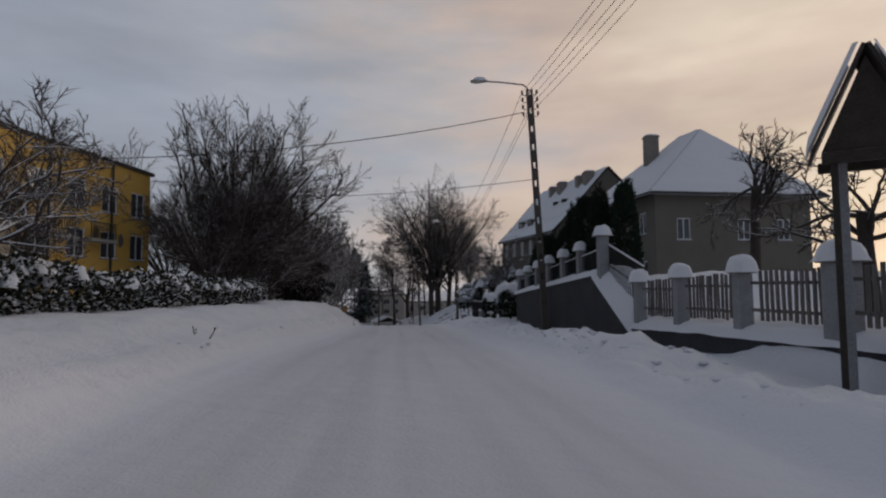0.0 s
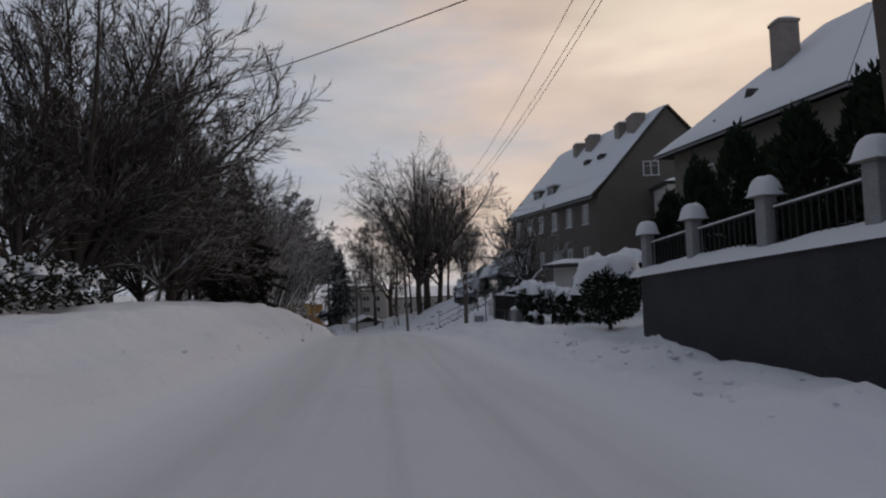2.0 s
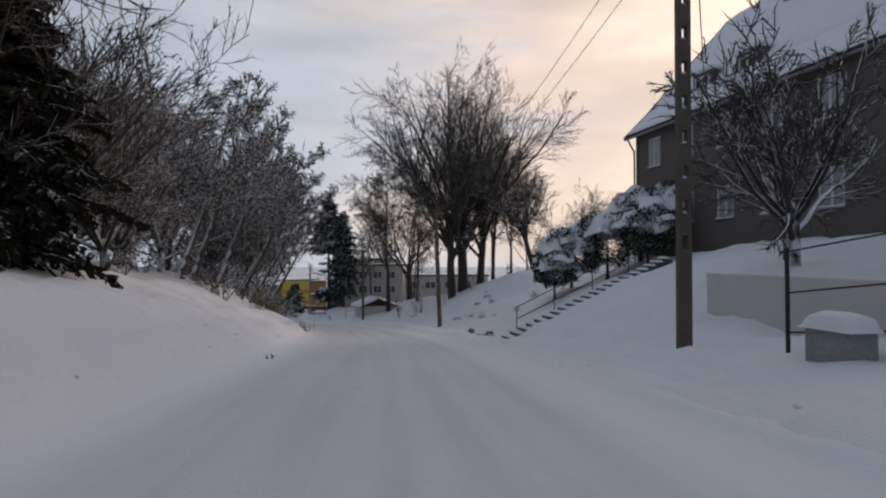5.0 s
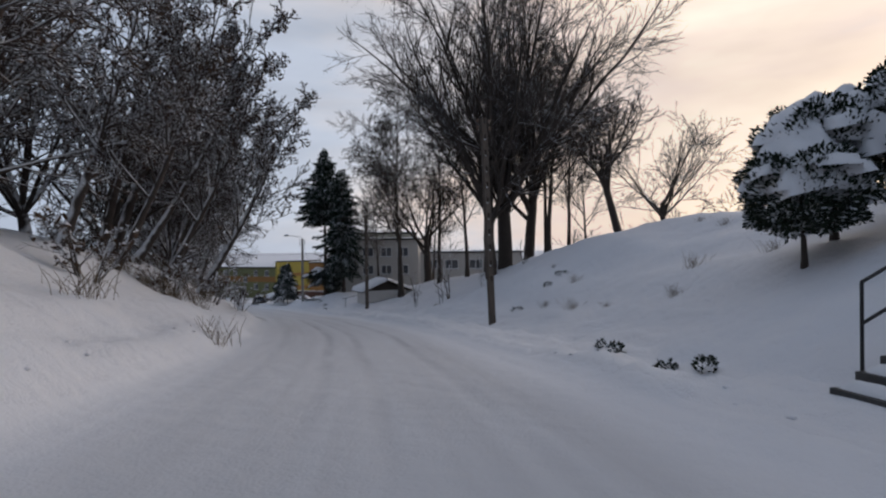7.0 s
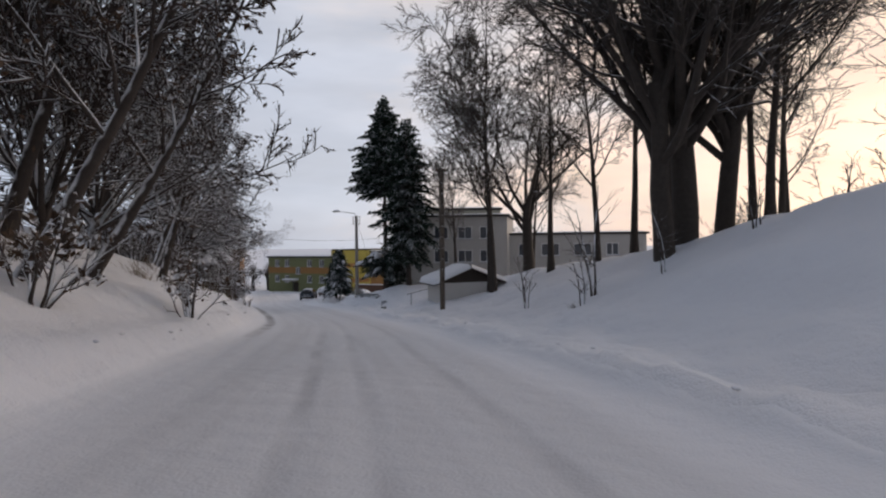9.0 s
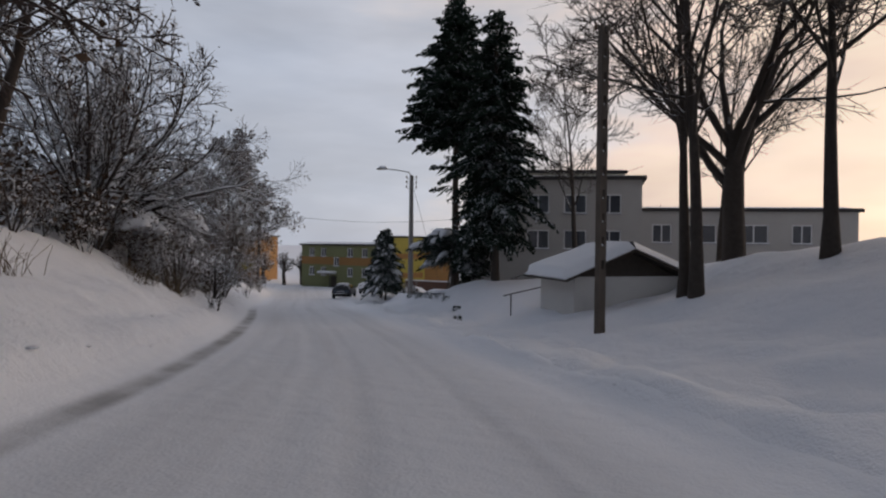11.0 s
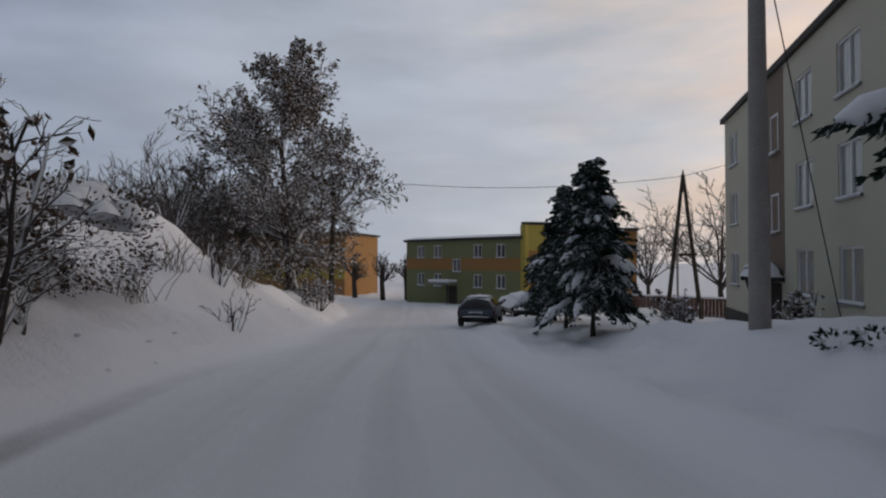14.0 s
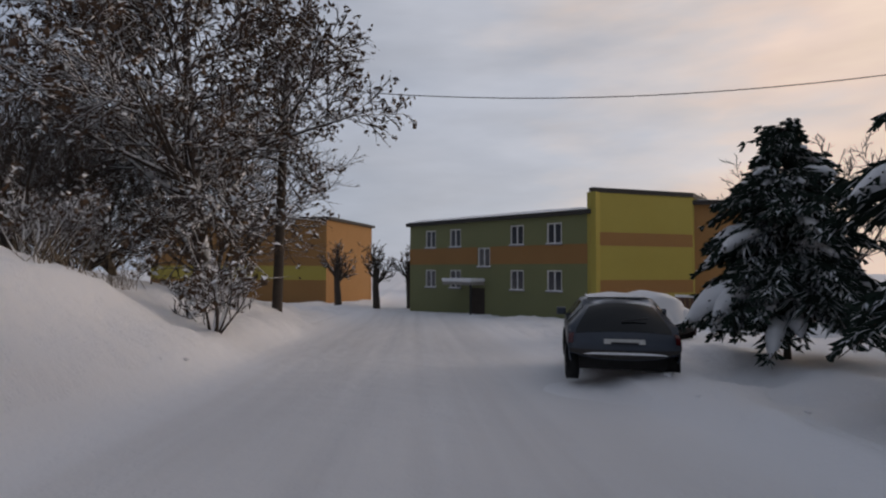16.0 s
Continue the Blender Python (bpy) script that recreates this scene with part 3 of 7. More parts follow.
def spike_data(P, R):
    """Three-sided pointed twigs along straight lines P (B, 2, 3)."""
    B = len(P)
    D = unit(P[:, 1] - P[:, 0])
    ref = np.where(np.abs(D[:, 2:3]) < 0.8, np.array([[0, 0, 1.0]]), np.array([[1.0, 0, 0]]))
    U = unit(np.cross(D, ref))
    W = np.cross(D, U)
    a = np.arange(3) * 2 * np.pi / 3
    ring = P[:, None, 0] + (U[:, None, :] * np.cos(a)[None, :, None] + W[:, None, :] * np.sin(a)[None, :, None]) * R[:, 0, None, None]
    V = np.concatenate([ring, P[:, 1:2]], 1).reshape(-1, 3)
    o = np.arange(B)[:, None] * 4
    return V, np.concatenate([o + np.array([[0, 1, 3]]), o + np.array([[1, 2, 3]]), o + np.array([[2, 0, 3]])])


def join_data(items):
    vs, fs, o = [], [], 0
    for v, f in items:
        vs.append(v)
        fs.append(f + o)
        o += len(v)
    return np.concatenate(vs), fs


def mesh_from(name, items, mat, parent, smooth=True, label=""):
    v, fs = join_data(items)
    me = bpy.data.meshes.new(name)
    faces = [tuple(q) for f in fs for q in f.tolist()]
    me.from_pydata(v.tolist(), [], faces)
    if smooth:
        me.polygons.foreach_set("use_smooth", [True] * len(me.polygons))
    me.materials.append(mat)
    ob = new(name, me)
    ob.parent = parent
    if label:
        ob["label"] = label
    return ob


def tube(name, pts, r, mat, parent=None, k=6, label="", r_end=None):
    P = np.array(pts, float)[None]
    R = np.linspace(r, r if r_end is None else r_end, P.shape[1])[None]
    v, f = tube_data(P, R, k)
    return part(name, (v.tolist(), [tuple(q) for q in f.tolist()]), mat, parent, label, True)


def unit(v):
    return v / (np.linalg.norm(v, axis=-1, keepdims=True) + 1e-9)


def grow(rng, P, R, n, u0, u1, ratio, angle, N, up, wiggle, rk, taper=0.25, short=0.5, var=(.7, 1.3), lv=.3):
    """Child branches of every branch in (P, R): n each, between u0 and u1 of its length."""
    B, M, _ = P.shape
    u = u0 + (u1 - u0) * (np.arange(n)[None] + rng.random((B, n))) / n
    f = u * (M - 1)
    i = np.minimum(f.astype(int), M - 2)
    t = (f - i)[..., None]
    b = np.arange(B)[:, None]
    start = P[b, i] * (1 - t) + P[b, i + 1] * t
    rad = (R[b, i] * (1 - t[..., 0]) + R[b, i + 1] * t[..., 0]) * rk
    tang = unit(P[b, i + 1] - P[b, i])
    side = unit(np.cross(tang, rng.normal(size=tang.shape)))
    ang = np.radians(angle * (var[0] + (var[1] - var[0]) * rng.random((B, n))))[..., None]
    d = unit(tang * np.cos(ang) + side * np.sin(ang))
    plen = np.linalg.norm(np.diff(P, axis=1), axis=2).sum(1)[:, None]
    ln = plen * ratio * (1 - short * u) * (1 - lv + 2 * lv * rng.random((B, n)))
    start, d, ln, rad = start.reshape(-1, 3), d.reshape(-1, 3), ln.ravel(), rad.ravel()
    pts = [start]
    for k in range(N - 1):
        pts.append(pts[-1] + d * (ln / (N - 1))[:, None])
        d = unit(d + np.array([0, 0, up]) / (N - 1) + wiggle * rng.normal(size=d.shape))
    Pn = np.stack(pts, 1)
    Rn = rad[:, None] * np.linspace(1, taper, N)[None]
    return Pn, np.maximum(Rn, 0.0055)


def trunk_line(rng, h, r, N, lean=(0, 0), wig=0.03, start=(0, 0, -0.3)):
    pts = [np.array(start, float)]
    d = unit(np.array([lean[0], lean[1], 1.0]))
    for k in range(N - 1):
        pts.append(pts[-1] + d * h / (N - 1))
        d = unit(d + wig * rng.normal(size=3) + np.array([0, 0, 0.05]))
    R = r * np.linspace(1, 0.28, N)
    R[0] *= 1.3
    return np.stack(pts)[None], R[None]


def tufts(rng, P, n, size):
    """Small curled leaf clumps set at random along the given twigs."""
    B, M, _ = P.shape
    pick = rng.integers(0, B, n)
    at = P[pick, rng.integers(1, M, n)] + rng.normal(size=(n, 3)) * 0.05
    a = unit(rng.normal(size=(n, 3)))
    b = unit(np.cross(a, rng.normal(size=(n, 3))))
    c = np.cross(a, b)
    s = size * (0.5 + rng.random((n, 1)))
    V = np.stack([at - a * s, at + b * s * .6, at + a * s, at - b * s * .6, at + c * s * .5], 1).reshape(-1, 3)
    o = np.arange(n)[:, None] * 5
    F = np.concatenate([o + np.array([[0, 1, 4]]), o + np.array([[1, 2, 4]]), o + np.array([[2, 3, 4]]), o + np.array([[3, 0, 4]])])
    return V, F


def bare_tree(name, x, y, seed, h, r, label, limbs=9, spread=50, dens=(8, 8, 7), twig=M_TWIG, bark=M_BARK, lean=(0, 0), bole=.28, crown=.72, up=0.35, z=None, leaves=0, droop=0.0, group="", rz=0.0, leafsize=0.10, wig=0.07, rmin=.010, u0=.55, tall=False, tips=2, ang=44, bough=.46):
    """A leafless tree: a bole that parts into limbs (or, tall, a mast with limbs along it), boughs and two orders of twigs."""
    rng = np.random.default_rng(seed)
    gz = ground_z(x, y) if z is None else z
    th = empty(name, x, y, gz, rz, label, "tree", group)
    if tall:
        P0, R0 = trunk_line(rng, h * .95, r, 12, lean, .03)
        R0 = R0 * np.linspace(1, .35, 12)[None]
        P1, R1 = grow(rng, P0, R0, limbs, u0, .98, crown, spread, 8, up, wig, .5, .2, .62)
    else:
        P0, R0 = trunk_line(rng, h * bole + .3, r, 6, lean, .04)
        R0 = r * np.linspace(1.15, .8, 6)[None]
        P1, R1 = grow(rng, P0, R0, limbs, u0, 1.0, crown * h / (h * bole + .3), spread, 9, up, wig, .50, .14, 0.0, (.10, 1.2), .12)
    P2, R2 = grow(rng, P1, R1, dens[0], .16, .97, bough, ang, 6, up * .7 - droop, .10, .55, .25, .35)
    P3, R3 = grow(rng, P2, R2, dens[1], .10, 1.0, .58, ang, 4, up * .5 - droop * 2, .12, .55, .3)
    P4, R4 = grow(rng, P3, R3, dens[2], .08, 1.0, .66, ang * .9, tips, up * .3 - droop * 3, .14, .6, .6)
    mesh_from("trunk", [tube_data(P0, R0, 9)], bark, th)
    mesh_from("branchwork", [tube_data(P1, np.maximum(R1, .02), 6), tube_data(P2, np.maximum(R2, .014), 4)], bark, th)
    mesh_from("crown", [tube_data(P3, np.maximum(R3, rmin * 1.15), 3), spike_data(P4, np.maximum(R4, rmin * 1.25)) if tips == 2 else tube_data(P4, np.maximum(R4, rmin), 3)], twig, th)
    if leaves:
        mesh_from("dry_foliage", [tufts(rng, P4, leaves, leafsize)], M_LEAF_DRY, th, False, "withered brown leaves with snow")
    return th


def bush(name, x, y, seed, h, label, stems=9, n=(6, 6), twig=M_TWIG_FROST, spread=0.8, leaves=0, group="", z=None):
    """A many-stemmed leafless shrub."""
    rng = np.random.default_rng(seed)
    th = empty(name, x, y, ground_z(x, y) if z is None else z, 0, label, "shrub", group)
    P, R = [], []
    for s in range(stems):
        a, k = rng.random() * 6.28, spread * (0.2 + rng.random())
        p, q = trunk_line(rng, h * (0.6 + .5 * rng.random()), 0.022 + .012 * h * rng.random(), 7, (k * math.cos(a), k * math.sin(a)), 0.10, (.12 * math.cos(a), .12 * math.sin(a), -.15))
        P.append(p)
        R.append(q)
    P0, R0 = np.concatenate(P), np.concatenate(R)
    P1, R1 = grow(rng, P0, R0, n[0], 0.25, 1, 0.45, 40, 5, 0.3, 0.12, 0.7, 0.4)
    P2, R2 = grow(rng, P1, R1, n[1], 0.2, 1, 0.5, 40, 4, 0.1, 0.14, 0.7, 0.5)
    mesh_from("stem_frame", [tube_data(P0, R0, 5)], M_BARK_SNOWY, th)
    mesh_from("crown", [tube_data(P1, R1, 4), tube_data(P2, R2, 3)], twig, th)
    if leaves:
        mesh_from("dry_foliage", [tufts(rng, P2, leaves, 0.09)], M_LEAF_DRY, th, False, "withered leaves holding snow")
    return th


def spruce(name, x, y, seed, h, rad, label, mat=M_NEEDLE, whorls=34, per=9, clear=0.08, droop=0.25, gap=0.12, z=None, flat_top=False, category="tree", shape=0.75, low=0.0, fine=False):
    """A conifer: trunk, whorls of drooping boughs, each a spray of many narrow needle blades."""
    rng = np.random.default_rng(seed)
    gz = ground_z(x, y) if z is None else z
    th = empty(name, x, y, gz, 0, label, category)
    p, q = trunk_line(rng, h * 0.98, max(0.06, h * 0.014), 8, (0, 0), 0.008)
    mesh_from("trunk", [tube_data(p, q, 8)], M_BARK, th)
    V, F, S, SR = [], [], [], []
    o = 0
    for w in range(whorls):
        t = clear + (1 - clear) * ((w + 1.6 * rng.random()) / (whorls + 1)) ** 1.08
        t = min(t, .985)
        L0 = rad * ((1 - t) / (1 - clear)) ** shape * (0.75 + 0.5 * rng.random())
        if t < clear + 0.12:
            L0 *= 0.75
        if flat_top and t > 0.9:
            L0 = max(L0, rad * 0.25)
        for b in range(per):
            if rng.random() < gap:
                continue
            L = max(0.25, L0 * (0.65 + 0.55 * rng.random()))
            a = rng.random() * 6.283
            if low and rng.random() < low:
                base_t = clear * (.12 + .8 * rng.random())
            else:
                base_t = t
            dx, dy = math.cos(a), math.sin(a)
            base = np.array([0, 0, h * base_t + rng.normal() * 0.22])
            n = max(7, int(L / 0.085))
            us = np.linspace(0.12, 1, n)
            pts = base + np.outer(us * L, [dx, dy, 0]) + np.outer(0.12 * L * us - droop * L * us ** 2.2 * (1.2 - t), [0, 0, 1])
            S.append(base + np.outer(np.linspace(0, 1, 5) * L, [dx, dy, 0]) + np.outer(0.12 * L * np.linspace(0, 1, 5) - droop * L * np.linspace(0, 1, 5) ** 2.2 * (1.2 - t), [0, 0, 1]))
            SR.append(np.linspace(0.012 + .01 * L, 0.006, 5))
            pts = pts + rng.normal(size=pts.shape) * .045
            for i, c in enumerate(pts):
                w_ = L * 0.34 * (1.05 - us[i]) + 0.14
                for sgn in ((-1, 1, -1, 1, -1, 1) if fine else (-1, 1)):
                    an = a + sgn * (0.25 + 1.05 * rng.random())
                    ln = w_ * (0.45 + .8 * rng.random())
                    tip = c + np.array([math.cos(an) * ln, math.sin(an) * ln, -ln * (0.10 + 0.80 * rng.random())])
                    wd = (0.009 + 0.013 * rng.random()) if fine else (0.024 + 0.030 * rng.random())
                    px_, py_ = -math.sin(an) * wd, math.cos(an) * wd
                    mid = (c * .45 + tip * .55)
                    dip = (.03 + .05 * rng.random()) if fine else (.07 + .10 * rng.random())
                    V += [c, mid + [px_, py_, .02], tip, mid - [px_, py_, -.02], mid - [0, 0, dip]]
                    F += [(o, o + 1, o + 2), (o, o + 2, o + 3), (o, o + 4, o + 2)]
                    o += 5
    mesh_from("bough_frame", [tube_data(np.stack(S), np.stack(SR), 3)], M_BARK, th)["kind"] = "stuff"
    mesh_from("needle_foliage", [(np.array(V), np.array(F))], mat, th, False)
    if mat == M_NEEDLE_SNOWY:
        # pillows of snow lying along the boughs
        P, R = [], []
        for p in S:
            L = np.linalg.norm(p[-1] - p[0])
            if L < .3 or rng.random() < .74:
                continue
            w = (.04 + .065 * L) * (.6 + .7 * rng.random())
            u0_ = .15 + .25 * rng.random()
            us = np.linspace(u0_, .98, 7)
            q = np.stack([np.interp(us, np.linspace(0, 1, 5), p[:, k]) for k in range(3)], 1)
            q[:, 2] += .02 + .25 * w
            P.append(q)
            R.append(w * np.array([.15, .7, 1, .85, 1, .7, .12]) * (.75 + .5 * rng.random(7)))
        mesh_from("bough_snow", [tube_data(np.stack(P), np.stack(R), 7)], M_CAP, th, True, "thick white snow lying on the boughs")["kind"] = "stuff"
    return th


def blades(rng, pts, dirs, length, width):
    """Pointed leaf blades at pts, pointing along dirs."""
    n = len(pts)
    d = unit(dirs)
    s = unit(np.cross(d, rng.normal(size=(n, 3))))
    L = length * (0.6 + .8 * rng.random((n, 1)))
    W = width * (0.6 + .8 * rng.random((n, 1)))
    V = np.stack([pts, pts + d * L * .5 + s * W, pts + d * L, pts + d * L * .5 - s * W], 1).reshape(-1, 3)
    o = np.arange(n)[:, None] * 4
    return V, o + np.array([[0, 1, 2, 3]])


def snow_lump(name, sx, sy, h, seed, parent=None, m=None, res=(12, 10), rough=0.25, label="", drop=0.25, square=3.0):
    """A pillow of snow: domed, uneven, overhanging a little at its rim; base at z = 0."""
    nx, ny = res
    vs, fs = [], []
    for j in range(ny + 1):
        for i in range(nx + 1):
            u, v = 2 * i / nx - 1, 2 * j / ny - 1
            e = max(0.0, 1 - (abs(u) ** square + abs(v) ** square))
            k = 1 + 0.06 * noise.noise((u * 2 + seed, v * 2, 4.2))
            z = h * e ** 0.42 * (1 + rough * noise.noise((u * 1.7 + seed * 3.1, v * 1.7, seed)))
            rim = max(abs(u), abs(v)) > 0.999
            vs.append((u * sx / 2 * k, v * sy / 2 * k, (-drop * h if rim else z)))
    w = nx + 1
    fs = [(j * w + i, j * w + i + 1, (j + 1) * w + i + 1, (j + 1) * w + i) for j in range(ny) for i in range(nx)]
    if m is not None:
        vs = [tuple(m @ Vector(p)) for p in vs]
    return part(name, (vs, fs), M_CAP, parent, label, True)


def clump_bush(name, x, y, seed, rx, ry, h, label, mat, n=2600, length=0.16, width=0.035, base=0.0, category="shrub", z=None, snow=0, upward=0.5, trunk=True, rz=0.0, group="", cone=0.0):
    """An evergreen shrub or hedge block: thousands of small blades on and in an uneven rounded body, with pillows of snow."""
    rng = np.random.default_rng(seed)
    gz = ground_z(x, y) if z is None else z
    th = empty(name, x, y, gz, rz, label, category, group)
    d = unit(rng.normal(size=(n, 3)))
    rad = (0.55 + 0.45 * rng.random((n, 1)) ** 0.5)
    q = d * rad
    q = np.sign(q) * np.abs(q) ** 0.75
    bulge = np.array([1 + 0.28 * noise.noise((a[0] * 2.1 + seed, a[1] * 2.1, a[2] * 2.1)) for a in d])[:, None]
    pts = q * bulge * np.array([rx, ry, h / 2]) + np.array([0, 0, base + h / 2])
    if cone:
        k = 1 - cone * np.clip((pts[:, 2:3] - base) / h, 0, 1)
        pts[:, :2] *= k
    dirs = d * np.array([1, 1, .6]) + np.array([0, 0, upward]) + 0.5 * rng.normal(size=(n, 3))
    mesh_from("foliage", [blades(rng, pts, dirs, length, width)], mat, th, False)
    if trunk:
        p, r_ = trunk_line(rng, base + h * 0.6, 0.05 + 0.02 * h, 5, (0, 0), 0.02)
        mesh_from("trunk", [tube_data(p, r_, 6)], M_BARK, th)
    for s in range(snow):
        a = rng.random() * 6.28
        k = 0.85 * math.sqrt((s + .5) / snow) if snow > 1 else 0
        sx, sy = k * rx * math.cos(a + s * 2.4), k * ry * math.sin(a + s * 2.4)
        zz = base + h * (0.40 + 0.52 * math.sqrt(max(0, 1 - k * k)))
        w = (.22 + .22 * rng.random()) if snow > 20 else (.42 + .35 * rng.random()) if snow > 3 else (.9 if snow > 1 else 1.38)
        snow_lump("snow_pillow", rx * w * 1.25, ry * w * 1.25, (.12 + .07 * h * w) * (1.45 if snow < 4 else 1), seed * 7 + s, th, pose(sx, sy, zz, 14 * math.sin(a) * k, -14 * math.cos(a) * k, 60 * rng.random()), (6, 6) if snow > 20 else (12, 10), rough=0.7, drop=0.7, square=2.2)
    return th

# ---------------------------------------------------------------- buildings


def window(parent, m, w, h, panes=2, frame=0.07, depth=0.10, sill=True, bars=False, glass=None):
    """A white-framed window set in a wall; m: its lower left corner, x along the wall, z up, y into the wall."""
    win = part("window", boxes((0, -0.02, 0, w, depth, frame), (0, -0.02, h - frame, w, depth, h), (0, -0.02, frame, frame, depth, h - frame), (w - frame, -0.02, frame, w, depth, h - frame), m=m), M_FRAME, parent)
    for i in range(panes):
        a, b = frame + (w - 2 * frame) * i / panes, frame + (w - 2 * frame) * (i + 1) / panes
        part("pane", boxes((a, 0.04, frame, b, 0.05, h - frame), m=m), glass or M_GLASS, win)
        if i:
            part("mullion", boxes((a - 0.035, -0.01, frame, a + 0.035, 0.08, h - frame), m=m), M_FRAME, win)
        if bars:
            part("glazing_bar", boxes((a, 0.0, h * .66, b, 0.038, h * .66 + .04), m=m), M_FRAME, win)
    if sill:
        part("window_sill", boxes((-0.06, -0.14, -0.07, w + 0.06, 0.02, 0.0), m=m), M_ZINC, win)
        part("sill_snow", boxes((-0.05, -0.13, 0.002, w + 0.05, -0.02, 0.05), m=m), M_CAP, win)
    return win


def wall_frame(a, b, z=0.0):
    """The pose of a wall seen from outside: origin at a, x towards b, y into the house, z up."""
    a, b = Vector((a[0], a[1], 0)), Vector((b[0], b[1], 0))
    x = (b - a).normalized()
    y = Vector((-x.y, x.x, 0))
    return Matrix(((x.x, y.x, 0, a.x), (x.y, y.y, 0, a.y), (0, 0, 1, z), (0, 0, 0, 1)))


def wall_run(name, parent, a, b, z0, z1, mat, holes=(), thick=0.3, label="", glass=None):
    """A wall from a to b (outside on the right hand going from a to b), pierced by holes (x, z, width, height, panes), each filled with a window."""
    m = wall_frame(a, b)
    L = math.hypot(b[0] - a[0], b[1] - a[1])
    xs = sorted({0.0, L, *[h[0] for h in holes], *[h[0] + h[2] for h in holes]})
    zs = sorted({z0, z1, *[h[1] for h in holes], *[h[1] + h[3] for h in holes]})
    bm = bmesh.new()
    for i in range(len(xs) - 1):
        cx = (xs[i] + xs[i + 1]) / 2
        for k in range(len(zs) - 1):
            cz = (zs[k] + zs[k + 1]) / 2
            if not any(h[0] < cx < h[0] + h[2] and h[1] < cz < h[1] + h[3] for h in holes):
                box(bm, xs[i], 0, zs[k], xs[i + 1], thick, zs[k + 1], m=m)
    bmesh.ops.remove_doubles(bm, verts=bm.verts, dist=1e-4)
    w = part(name, bm, mat, parent, label)
    for h in holes:
        window(parent, m @ pose(h[0], 0.06, h[1]), h[2], h[3], h[4] if len(h) > 4 else 2, glass=glass)
    return w


def slab(name, quad, thick, mat, parent, up=None, label=""):
    """A sloping sheet: a polygon given by its lower corners, thickened upwards."""
    q = [Vector(p) for p in quad]
    n = (q[1] - q[0]).cross(q[2] - q[0]).normalized()
    if n.z < 0:
        n = -n
    bm = bmesh.new()
    lo = [bm.verts.new(p) for p in q]
    hi = [bm.verts.new(p + n * thick) for p in q]
    bm.faces.new(lo[::-1])
    bm.faces.new(hi)
    for i in range(len(q)):
        j = (i + 1) % len(q)
        bm.faces.new((lo[i], lo[j], hi[j], hi[i]))
    bmesh.ops.recalc_face_normals(bm, faces=bm.faces)
    return part(name, bm, mat, parent, label)


def roof_snow(quad, parent, thick=0.22, sag=0.05, n=14, seed=1):
    """Snow lying on a sloping roof: an uneven blanket over a quad (eave a, eave b, ridge b, ridge a)."""
    a, b, c, d = [Vector(p) for p in quad]
    nrm = (b - a).cross(d - a).normalized()
    if nrm.z < 0:
        nrm = -nrm
    vs, fs = [], []
    for j in range(n + 1):
        for i in range(n + 1):
            u, v = i / n, j / n
            p = (a.lerp(b, u)).lerp(d.lerp(c, u), v)
            edge = 0.0 if i in (0, n) or j == 0 else 1.0
            t = thick * (0.85 + 0.35 * noise.noise((p.x * .5, p.y * .5, seed))) if edge else 0.03
            vs.append(p + nrm * t)
    w = n + 1
    fs = [(j * w + i, j * w + i + 1, (j + 1) * w + i + 1, (j + 1) * w + i) for j in range(n) for i in range(n)]
    return part("roof_snow", ([tuple(v) for v in vs], fs), M_CAP, parent, "thick fresh snow blanket", True)


def chimney(parent, x, y, z0, z1, w=0.7, d=0.5):
    c = part("chimney", boxes((x - w / 2, y - d / 2, z0, x + w / 2, y + d / 2, z1), (x - w / 2 - .05, y - d / 2 - .05, z1 - .18, x + w / 2 + .05, y + d / 2 + .05, z1 - .06)), M_BRICK_CHIM, parent)
    snow_lump("snow_cap", w + .1, d + .1, 0.13, x, c, pose(x, y, z1))
    return c


